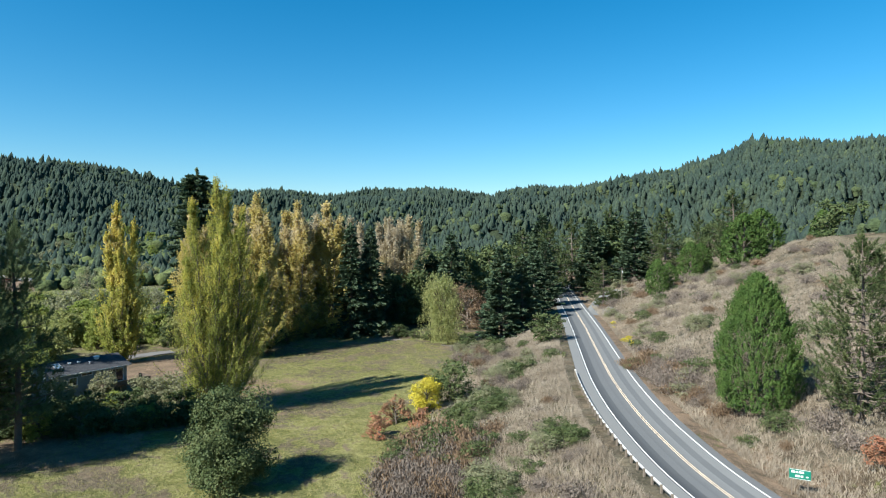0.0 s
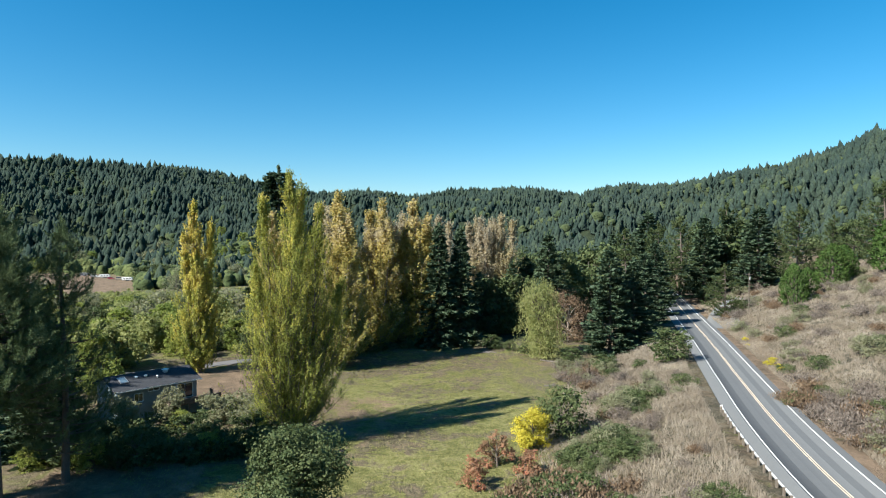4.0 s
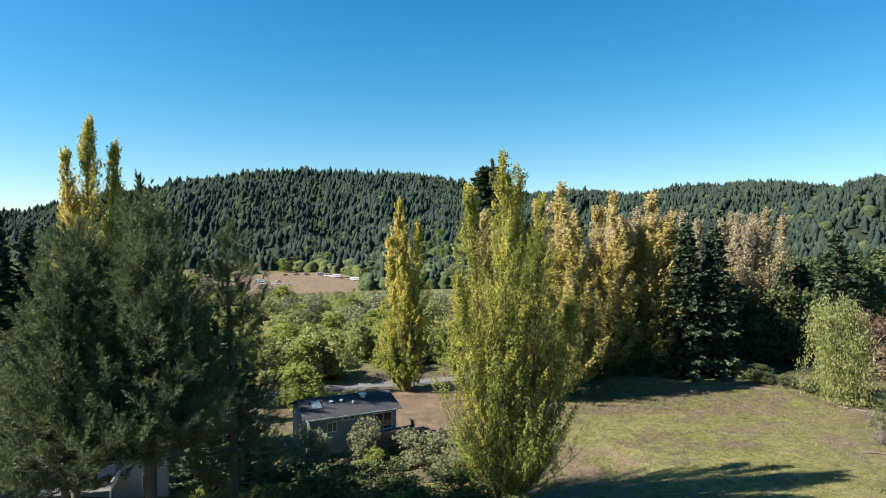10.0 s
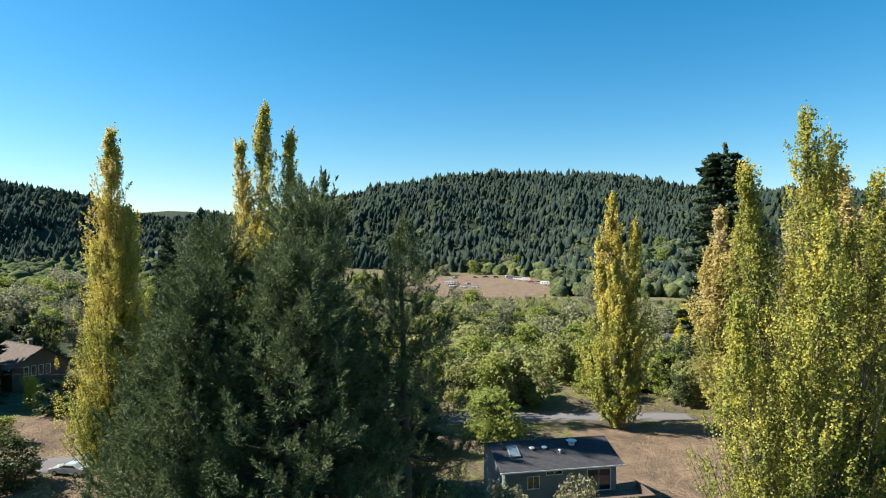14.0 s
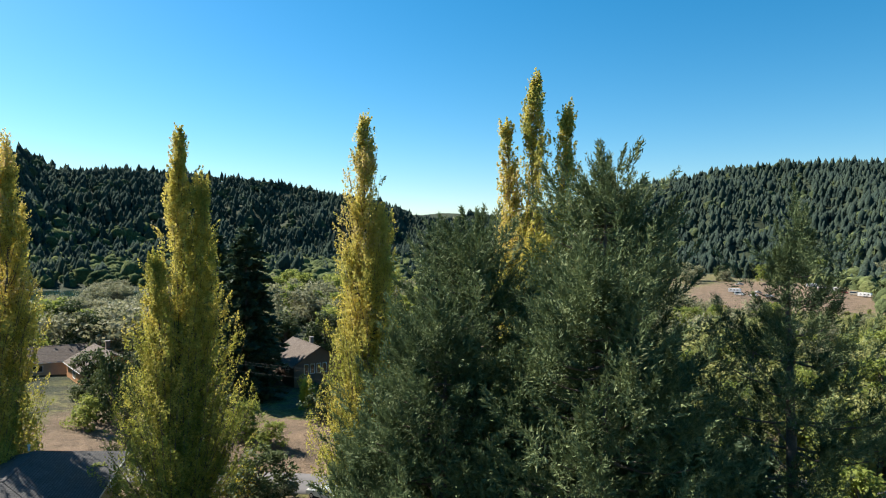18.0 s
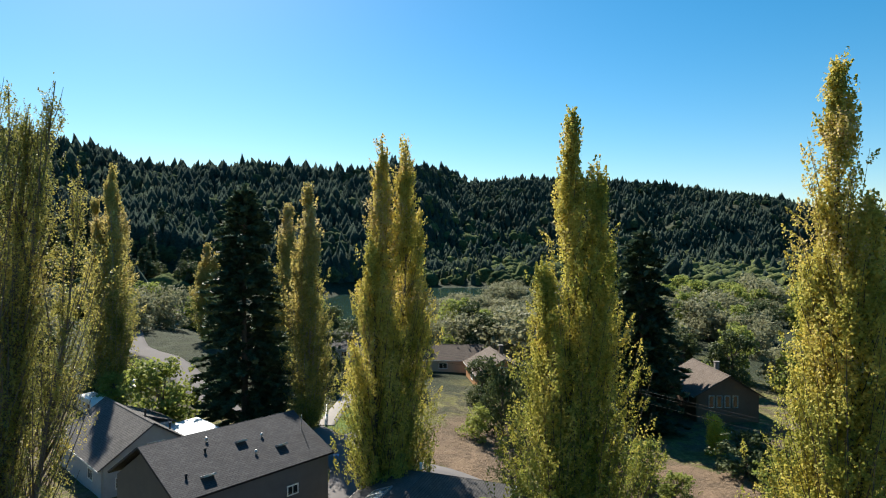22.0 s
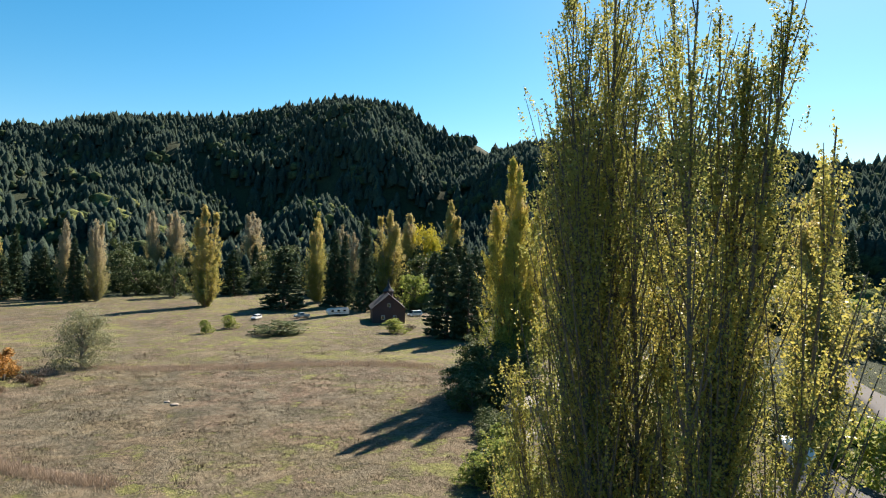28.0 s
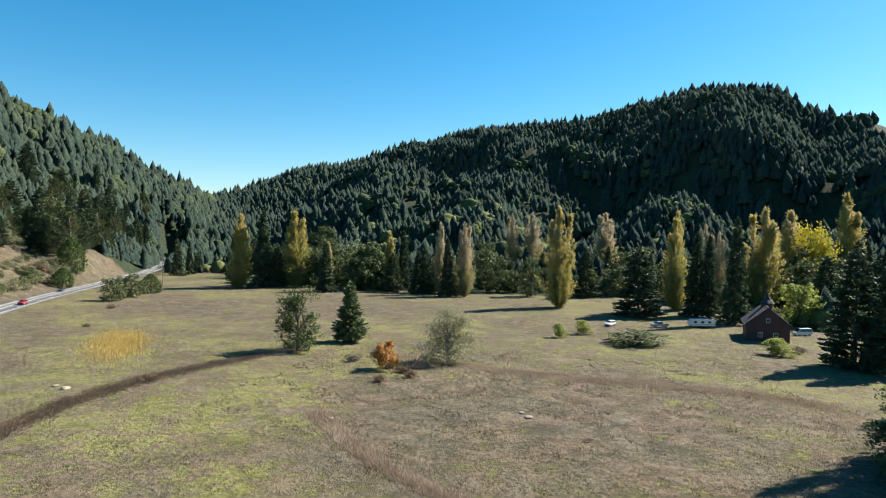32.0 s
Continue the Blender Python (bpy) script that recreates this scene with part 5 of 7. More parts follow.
garden(hill_pine, 16.5, ((-129, 58.5, 7.5, 1.0),))
garden(grn, 11, ((-143, 52, 5, 1.0), (-136, 66, 4.5, 1.0), (-125, 68, 4, 1.2), (-145, 63, 5, 1.2), (-133, 88, 6, 1.2), (-102, 128, 8, 1.1), (-141, -4, 6, 1.2), (-195, 70, 9, 1.2), (-150, 100, 7, 1.3)))
garden(oak, 12.6, ((-147, 55, 11, 0.62), (-156, 36, 2.6, 1.6), (-158, 40, 2.4, 1.6), (-104.5, 60.5, 3.2, 1.5), (-101.5, 60.5, 2.8, 1.6), (-117.5, 55, 4.5, 1.3), (-139, 70, 6, 1.1), (-150, 68, 7, 1.2), (-142, 86, 6, 1.3), (-106, 110, 9, 1.2), (-90, 108, 7, 1.1), (-145, -12, 6, 1.3), (-180, -5, 8, 1.3), (-196, 14, 9, 1.2)))
garden(sage, 8, ((-113, 75.5, 3.2, 1.3), (-98, 73, 4.4, 1.2), (-133, 63, 3.5, 1.2)))
garden(yel, 5.6, ((-116, 72, 3.4, 1.0),))
garden(low, 15, ((-156, 58, 9, 1.0), (-160, 50, 8, 1.1), (-126, 92, 9, 1.0), (-120, 101, 10, 1.1), (-96, 120, 9, 1.1), (-112, 118, 12, 1.0), (-163, 12, 9, 1.0), (-170, 18, 10, 1.1), (-135, -15, 9, 1.0), (-150, -26, 10, 1.1), (-188, 30, 11, 1.0), (-196, 45, 12, 1.0), (-190, 95, 12, 1.0), (-165, 110, 11, 1.1), (-205, 5, 11, 1.1)))


def grove(g, n, x0, x1, y0, y1, kinds, lo, hi, label, keep=None, cap=None):
    """Trees scattered over a stretch of land."""
    made = 0
    while made < n:
        x, y = g.uniform(x0, x1), g.uniform(y0, y1)
        d, _ = road_near([x], [y])
        if abs(d[0]) < 12 or (keep and not keep(x, y)):
            continue
        src, h0 = kinds[int(g.integers(len(kinds)))]
        top = cap(x, y) if cap else 99
        again(src, x, y, g.uniform(0, 360), min(top, g.uniform(lo, hi)) / h0, label, -0.3, g.uniform(0.85, 1.2))
        made += 1


wlw = plant("willow_tree", broad_mesh(g, 9.0, 5.0, 22, 180, 0.36, 0.04), M_WILLOW, M_BARK, -142.0, 214.0, "olive-green willow in the valley bottom", "willow", "valley willows")
dry_lot = lambda x, y: yard(x, y, 1.05) > 1 and not (-110 < x < -60 and 100 < y < 170)
low_view = lambda x, y: max(2.5, 0.78 * (31 - 31 * math.hypot(x + 25, y - 52) / 385))
grove(g, 250, -290, -88, 168, 360, [(grn, 11), (sage, 8), (wlw, 9), (wlw, 9), (low, 15)], 7, 14, "leafy tree in the valley bottom", dry_lot, low_view)
behind = lambda x, y: (y > 157 + 1.08 * (x + 96) if x > -104 else y > 112 - 0.9 * (x + 104)) and math.hypot(x + 145, y - 187) > 9 and math.hypot(x + 80, y - 155) > 12 and math.hypot(x + 112, y - 128) > 4
grove(g, 66, -160, -64, 122, 212, [(low, 15), (wlw, 9), (wlw, 9), (grn, 11), (wlw, 9)], 6.5, 11.5, "leafy tree behind the gravel drive", behind)
grove(g, 70, -300, -130, 200, 370, [(wlw, 9), (wlw, 9), (sage, 8)], 6, 11, "olive-green willow in the valley bottom", dry_lot, low_view)
grove(g, 60, -480, -190, 420, 640, [(grn, 11), (oak, 12.6), (sage, 8)], 9, 15, "leafy tree beyond the vehicle yard", dry_lot)
for k in range(120):
    x, y = (g.uniform(-365, -280), g.uniform(-8, 85)) if k < 80 else (g.uniform(-480, -360), g.uniform(15, 95))
    s = g.uniform(0.6, 1.15)
    again(sage, x, y, g.uniform(0, 360), s, "grey-green willow in the marsh beside the lagoon", max(-0.3, -1.9 - gz(x, y)), 1.3)
grove(g, 26, -285, -225, -60, 45, [(sage, 8), (sage, 8), (grn, 11)], 6, 10, "grey-green willow on the near shore of the lagoon")
grove(g, 60, -350, -240, 45, 120, [(sage, 8), (low, 15), (grn, 11)], 8, 14, "grey-green willow beside the lagoon")
grove(g, 90, -400, -185, 95, 260, [(grn, 11), (grn, 11), (sage, 8)], 9, 16, "bright green tree on the valley floor")
grove(g, 26, -70, 5, 215, 262, [(dark, 27), (spr, 30), (oak, 12.6)], 14, 24, "dark tree behind the meadow")
grove(g, 60, -270, -195, -130, 90, [(sage, 8), (grn, 11), (low, 15)], 7, 14, "leafy tree among the houses", lambda x, y: not (x < -205 and -60 < y < 30))
grove(g, 120, -220, 110, -345, -262, [(oak, 12.6), (low, 15), (spr, 30), (spr, 30), (dark, 27)], 10, 25, "tree along the far side of the pasture")
foot_woods = lambda x, y: 265 < math.hypot(x + 35, y - 30) < 400 and math.hypot((x + 375) / 150, (y + 15) / 94) > 1
grove(g, 95, -400, -165, -300, -20, [(dark, 27), (low, 15), (spr, 30), (dark, 27), (oak, 12.6)], 13, 25, "tall tree at the foot of the wooded hill", foot_woods)
grove(g, 10, 25, 110, -300, -262, [(spr, 30), (low, 15), (hill_pine, 16.5)], 14, 22, "conifer along the far side of the pasture")
east_of = lambda x, y: road_near([x], [y])[0][0] > 13
grove(g, 60, 170, 360, -500, -262, [(spr, 30), (dark, 27), (hill_pine, 16.5)], 20, 36, "tall dark conifer beside the highway's bend", east_of)
grove(g, 26, 95, 200, -430, -320, [(spr, 30), (dark, 27), (low, 15)], 14, 26, "conifer beyond the pasture's corner", lambda x, y: road_near([x], [y])[0][0] < -16)
grove(g, 16, 36, 100, 290, 380, [(hill_pine, 16.5), (dark, 27), (oak, 12.6)], 18, 32, "tall tree beside the highway")
grove(g, 16, -10, 34, 235, 330, [(hill_pine, 16.5), (dark, 27), (oak, 12.6)], 16, 28, "tall tree beside the highway")
grove(g, 26, 95, 200, 90, 330, [(hill_pine, 16.5), (oak, 12.6), (jun, 17)], 10, 20, "tree at the top of the dry slope")
grove(g, 18, 160, 300, -330, -120, [(hill_pine, 16.5), (dark, 27), (oak, 12.6)], 14, 26, "tree on the slope above the highway", lambda x, y: road_near([x], [y])[0][0] > 30)

# ---------------------------------------------------------------- shrubs and grass on the slopes
sg = plant("sagebrush", broad_mesh(g, 3.0, 2.4, 16, 170, 0.13, 0.03), M_SAGE, M_BARK, 12.0, 122.0, "low grey-green sagebrush on the roadside slope", "shrub", "slope shrubs")
tw = plant("bare_brush", twig_mesh(g, 2.8, 2.4, 40, 26, leaf=0.11), M_TWIG, M_PALEBARK, -3.0, 77.0, "grey leafless brush on the roadside slope", "shrub", "slope shrubs")
bb = plant("dry_brush", twig_mesh(g, 2.6, 2.2, 34, 28, leaf=0.14), M_BROWNLEAF, M_BARK, 0.0, 84.0, "brown dry brush on the roadside slope", "shrub", "slope shrubs")
coy = plant("coyote_bush", broad_mesh(g, 2.4, 2.2, 16, 170, 0.125, 0.03), M_OAK, M_BARK, 15.0, 82.0, "dark green coyote bush on the roadside slope", "shrub", "slope shrubs")
def verge(y, d):
    """The point d metres east of the road's middle at y."""
    return float(np.interp(-y, -ROAD_LINE[:, 1], ROAD_LINE[:, 0])) + d, y


def brush(n, kinds, cx, cy, rx, ry, lo, hi, wide=1.25):
    """Shrubs scattered thickly over an oval."""
    for k in range(n):
        a, q = g.uniform(0, 6.283), math.sqrt(g.uniform(0, 1))
        x, y = cx + rx * q * math.cos(a), cy + ry * q * math.sin(a)
        again(kinds[int(g.integers(len(kinds)))], x, y, g.uniform(0, 360), g.uniform(lo, hi) * (1.1 - 0.35 * q), "", -0.15, g.uniform(0.85, wide))


# west of the road: brown thicket below the red bushes, green clumps behind it, a few lone shrubs in the straw
brush(70, (bb, bb, tw, coy), 0.0, 88, 6.5, 9, 0.9, 1.5)
brush(60, (tw, tw, bb), -2.5, 76, 6.0, 8, 0.8, 1.4)
brush(26, (coy, coy, sg), 7.0, 105, 5.5, 6, 0.7, 1.3, 1.5)
brush(20, (sg, coy), 13.5, 126, 5.0, 7, 0.6, 1.1, 1.5)
brush(24, (bb, tw, sg), 8.0, 160, 6.0, 12, 0.8, 1.4)
brush(14, (coy, sg), 4.5, 70, 4.0, 6, 0.5, 1.0, 1.5)
brush(4, (coy,), 15.5, 79, 1.6, 1.4, 0.9, 1.2)
for k in range(70):
    x, y = verge(g.uniform(46, 172), -g.uniform(10, 27))
    again((tw, tw, bb, sg, tw, coy)[k % 6], x, y, g.uniform(0, 360), g.uniform(0.35, 0.9), "", -0.15, g.uniform(0.9, 1.5))
for k in range(6):
    again(yel, *verge(g.uniform(146, 196), g.uniform(7.8, 9.6)), 40 * k, g.uniform(0.08, 0.2), "low yellow-flowered plant on the road's verge", 0.0, g.uniform(1.2, 2.0))
# east of the road: grey and rust brush on the bank, sage and coyote bushes higher up
brush(46, (tw, tw, tw, bb), 40.5, 106, 5.0, 16, 0.7, 1.25, 1.5)
brush(12, (bb, coy), 38.0, 119, 3.0, 4, 0.7, 1.1, 1.4)
for k in range(300):
    x, y = verge(g.uniform(40, 262), 9.5 + 70 * g.uniform(0, 1) ** 1.15)
    again((sg, tw, bb, sg, tw, coy, tw)[k % 7], x, y, g.uniform(0, 360), g.uniform(0.4, 1.15), "", -0.15, g.uniform(0.9, 1.7))
for k in range(110):
    y = g.uniform(-255, -105)
    i = int(np.argmin(np.abs(ROAD_LINE[:, 1] - y)))
    again((coy, sg, sg, bb)[k % 4], ROAD_LINE[i, 0] + 11 + 62 * g.uniform(0, 1) ** 1.2, y, g.uniform(0, 360), g.uniform(0.7, 2.0), "", -0.15, 1.3)
for x, y, s in ((-36, -88, 0.7), (-38, -93, 0.8), (-34, -79, 0.6), (-39, -84, 0.6), (-26, -104, 1.0), (-22, -96, 0.8), (8, -66, 0.7), (-128, -138, 0.8), (95, -160, 0.7), (70, -120, 0.5)):
    again(bb if s < 0.75 else tw, x, y, g.uniform(0, 360), s, "low brown brush in the pasture", -0.1, 1.4)

for k in range(26):
    a = k / 25
    again(oak if k % 3 else sage, -102 - 25 * a + g.uniform(-2, 2), -12 - 66 * a + g.uniform(-2.5, 2.5), g.uniform(0, 360), g.uniform(0.22, 0.4), "dark hedge bush between the pasture and the gardens", -0.3, 1.3)
for x, y, s in ((-100, -4, 0.5), (-102, -11, 0.55), (-97, 3, 0.45), (-104, -18, 0.5), (-95, 9, 0.4), (-99, -14, 0.35)):
    again(grn, x, y, g.uniform(0, 360), s, "bright yellow-green bush under the great poplar", -0.2, 1.2)


def tufts(g, x, y, size, blades=5):
    """Grass tufts as thin upright blades, in one mesh."""
    n = len(x)
    z = height(x, y)
    c = np.repeat(np.stack([x, y, z], -1), blades, 0) + np.c_[g.normal(0, 0.18, (n * blades, 2)), np.zeros(n * blades)]
    h = np.repeat(size * g.uniform(0.6, 1.4, n), blades) * g.uniform(0.7, 1.2, n * blades)
    a = g.uniform(0, 6.28, n * blades)
    w = 0.02 + 0.022 * h
    d = np.stack([np.cos(a), np.sin(a)], -1) * w[:, None]
    tip = c + np.c_[g.normal(0, 0.45, (n * blades, 2)) * h[:, None], h]
    v = np.stack([c + np.c_[d, 0 * a - 0.05], c - np.c_[d, 0 * a + 0.05], tip], 1).reshape(-1, 3)
    return v, np.arange(3 * n * blades).reshape(-1, 3)


n = 95000
yy = 40 + 225 * g.uniform(0, 1, n) ** 1.25
off = np.where(g.uniform(0, 1, n) < 0.36, -8.2 - 24 * g.uniform(0, 1, n) ** 1.2, 7.2 + 78 * g.uniform(0, 1, n) ** 1.25)
keep = (off > 0) | (yy < 178)
yy, off = yy[keep], off[keep]
xx = np.interp(-yy, -ROAD_LINE[:, 1], ROAD_LINE[:, 0]) + off
tagged(new("dry_grass", mesh_np("dry_grass", *tufts(g, xx, yy, 0.62, 6), M_DRYGRASS)), "tall dry straw-coloured grass on the roadside slopes", "grass", kind="stuff")
n = 3800
s = g.uniform(0, 1, n)
xx, yy = -60 + 31 * s + g.normal(0, 0.45, n) + 2 * np.sin(s * 4), -27 - 29 * s + g.normal(0, 0.45, n)
n2 = 5000
s2 = g.uniform(0, 1, n2)
xx = np.concatenate([xx + g.normal(0, 0.7, n), -46 - 70 * s2 + g.normal(0, 1.8, n2)])
yy = np.concatenate([yy + g.normal(0, 0.7, n), -100 + 24 * s2 ** 2 + g.normal(0, 1.8, n2) + 4 * np.sin(s2 * 5)])
tagged(new("dry_grass", mesh_np("dry_grass", *tufts(g, xx, yy, 0.5), M_RUSTGRASS)), "thin strips of unmown brown grass across the pasture", "grass", kind="stuff")
n = 9000
s = g.uniform(0, 1, n)
xx, yy = np.interp(s, [0, 0.3, 0.7, 1], [7, 10.5, 9.2, 1]) + g.normal(0, 1.5, n), np.interp(s, [0, 0.3, 0.7, 1], [-30, -48, -72, -97]) + g.normal(0, 1.5, n)
tagged(new("ditch_growth", mesh_np("ditch_growth", *tufts(g, xx, yy, 0.36), M_SEDGE)), "dark brown sedge along a ditch in the pasture", "grass", kind="stuff")
n = 5000
spread = g.normal(0, 1, n)
xx, yy = 41 + 6.5 * spread, -98 - 7 * spread + g.normal(0, 5, n)
tagged(new("dry_grass", mesh_np("dry_grass", *tufts(g, xx, yy, 0.6), M_GOLDGRASS)), "patch of tall golden grass in the pasture", "grass", kind="stuff")
n = 46000
xx, yy = g.uniform(-112, 60, n), g.uniform(-125, 8, n)
keep = waves(xx, yy, 0.11) + 0.6 * waves(xx + 40, yy, 0.37) + g.normal(0, 0.25, n) > -0.1
xx, yy = xx[keep], yy[keep]
tagged(new("pasture_grass", mesh_np("pasture_grass", *tufts(g, xx, yy, 0.2, 4), M_WEED)), "short dry tufts over the mown pasture", "grass", kind="stuff")
n = 16000
xx, yy = g.uniform(-112, -10, n), g.uniform(-118, -12, n)
keep = waves(xx + 15, yy, 0.3) + 0.7 * waves(xx, yy + 20, 0.9) > 0.42
tagged(new("pasture_grass", mesh_np("pasture_grass", *tufts(g, xx[keep], yy[keep], 0.34, 5), M_SEDGE)), "dark brown weed clumps in the pasture", "grass", kind="stuff")
n = 16000
xx, yy = g.uniform(-56, 0, n), g.uniform(70, 185, n)
tagged(new("meadow_grass", mesh_np("meadow_grass", *tufts(g, xx, yy, 0.25, 4), M_GREENTUFT)), "short green and straw tufts over the meadow", "grass", kind="stuff")

# ---------------------------------------------------------------- buildings


def shingle_material(name, a, bcol, joint):
    m, nt, b = nodes_of(name)
    co = nt.nodes.new("ShaderNodeTexCoord").outputs["Object"]
    br = node(nt, "ShaderNodeTexBrick", Scale=1.0)
    br.inputs["Color1"].default_value, br.inputs["Color2"].default_value, br.inputs["Mortar"].default_value = (*a, 1), (*bcol, 1), (*joint, 1)
    br.inputs["Brick Width"].default_value, br.inputs["Row Height"].default_value, br.inputs["Mortar Size"].default_value = 0.45, 0.22, 0.02
    nt.links.new(co, br.inputs["Vector"])
    c = mixed(nt, 0.45, br.outputs[0], ramp(nt, noise_of(nt, 0.5, 5, 0.65, co), [(0.3, (0.5, 0.5, 0.5)), (0.7, (1.0, 1.0, 1.0))]), "MULTIPLY")
    c = mixed(nt, 0.3, c, ramp(nt, noise_of(nt, 9.0, 3, 0.7, co), [(0.3, (0.45, 0.45, 0.45)), (0.7, (1.0, 1.0, 1.0))]), "MULTIPLY")
    nt.links.new(c, b.inputs["Base Color"])
    b.inputs["Roughness"].default_value = 0.9
    b.inputs["Specular IOR Level"].default_value = 0.15
    bump(nt, b, br.outputs["Fac"], 0.4, -0.02)
    return m


def siding_material(name, base):
    """Lapped or vertical boards, by object height."""
    m, nt, b = nodes_of(name)
    co = nt.nodes.new("ShaderNodeTexCoord").outputs["Object"]
    wv = node(nt, "ShaderNodeTexWave", Scale=1.1, Distortion=0.0)
    wv.wave_type, wv.bands_direction, wv.wave_profile = "BANDS", "Z", "SAW"
    nt.links.new(co, wv.inputs["Vector"])
    n = noise_of(nt, 1.2, 4, 0.6, co)
    c = mixed(nt, n, tuple(v * 0.75 for v in base), tuple(min(1, v * 1.15) for v in base))
    nt.links.new(c, b.inputs["Base Color"])
    b.inputs["Roughness"].default_value = 0.7
    bump(nt, b, wv.outputs["Fac"], 0.5, 0.02)
    return m


M_ROOF_DARK = shingle_material("dark_shingles", (0.055, 0.06, 0.068), (0.08, 0.083, 0.09), (0.03, 0.03, 0.035))
M_ROOF_GREY = shingle_material("grey_shingles", (0.095, 0.094, 0.095), (0.13, 0.127, 0.125), (0.05, 0.05, 0.05))
M_ROOF_BROWN = shingle_material("brown_shingles", (0.12, 0.10, 0.085), (0.16, 0.135, 0.115), (0.07, 0.05, 0.04))
M_BLUEGREY = siding_material("blue_grey_siding", (0.16, 0.20, 0.21))
M_GREYWALL = siding_material("grey_siding", (0.36, 0.38, 0.40))
M_DARKWALL = siding_material("dark_grey_siding", (0.10, 0.105, 0.11))
M_BROWNWALL = siding_material("brown_siding", (0.16, 0.11, 0.08))
M_REDWALL = siding_material("red_brown_siding", (0.075, 0.036, 0.034))
M_ORANGEWALL = siding_material("orange_cedar_siding", (0.42, 0.20, 0.08))
M_TANWALL = siding_material("tan_siding", (0.40, 0.33, 0.24))
M_TRIM = plain("white_trim_paint", (0.74, 0.73, 0.70), 0.5, vary=0.08)
M_DARKTRIM = plain("dark_trim_paint", (0.07, 0.065, 0.06), 0.5, vary=0.2)
M_DECKWOOD = plain("weathered_deck_wood", (0.11, 0.08, 0.062), 0.85, vary=0.3, scale=2.0)
M_FENCE = plain("grey_fence_boards", (0.22, 0.19, 0.16), 0.9, vary=0.35, scale=1.5)
M_BLACK = plain("black_rubber", (0.02, 0.02, 0.02), 0.8, vary=0.2)
M_METAL = plain("painted_metal", (0.5, 0.5, 0.5), 0.35, 0.6, vary=0.1)
M_SKYLIGHT = plain("skylight_dome", (0.70, 0.74, 0.78), 0.15, vary=0.05)


M_SKYGLASS = plain("skylight_glass", (0.10, 0.15, 0.19), 0.1, vary=0.08)


def glass_material(name, tint):
    m, nt, b = nodes_of(name)
    b.inputs["Base Color"].default_value = (*tint, 1)
    b.inputs["Roughness"].default_value = 0.06
    b.inputs["Specular IOR Level"].default_value = 0.8
    w = noise_of(nt, 0.7, 2)
    bump(nt, b, w, 0.05, 0.02)
    return m


M_GLASS = glass_material("window_glass", (0.018, 0.022, 0.026))


def roof_slab(name, a, b, c, d, thick, material, parent):
    """A sloping slab with corners a b (eave) c d (ridge side); its own axes lie in its plane."""
    a, b, c, d = (Vector(v) for v in (a, b, c, d))
    ex = (b - a).normalized()
    n = ex.cross(d - a).normalized()
    ey = n.cross(ex)
    m = Matrix((ex, ey, n)).transposed().to_4x4()
    m.translation = a
    inv = m.inverted()
    bm = bmesh.new()
    lo = [bm.verts.new(inv @ v) for v in (a, b, c, d)]
    hi = [bm.verts.new(inv @ v + Vector((0, 0, thick))) for v in (a, b, c, d)]
    bm.faces.new(hi)
    bm.faces.new(lo[::-1])
    for i in range(4):
        bm.faces.new((lo[i], lo[(i + 1) % 4], hi[(i + 1) % 4], hi[i]))
    bmesh.ops.bevel(bm, geom=list(bm.edges), offset=0.02, segments=1, affect="EDGES")
    ob = part(name, bm, material, parent)
    ob.matrix_basis = m
    return ob


def window(parent, m, w, h, frame_mat=None, bars=1, name="window"):
    """A framed pane facing local -y, at the pose m in its house."""
    bm = bmesh.new()
    t = 0.09
    add_box(bm, 0, 0, h / 2 - t / 2, w, 0.1, t)
    add_box(bm, 0, 0, -h / 2 + t / 2, w, 0.14, t)
    add_box(bm, -w / 2 + t / 2, 0, 0, t, 0.1, h - 2 * t)
    add_box(bm, w / 2 - t / 2, 0, 0, t, 0.1, h - 2 * t)
    for k in range(bars):
        add_box(bm, -w / 2 + w * (k + 1) / (bars + 1), 0, 0, 0.05, 0.07, h - 2 * t)
    win = part(name, bm, frame_mat or M_TRIM, parent)
    win.matrix_basis = m
    part("pane", box(0, 0.025, 0, w - 2 * t, 0.02, h - 2 * t), M_GLASS, win)
    return win


SIDES = {"f": (0, 0, -1), "b": (180, 0, 1), "l": (-90, -1, 0), "r": (90, 1, 0)}


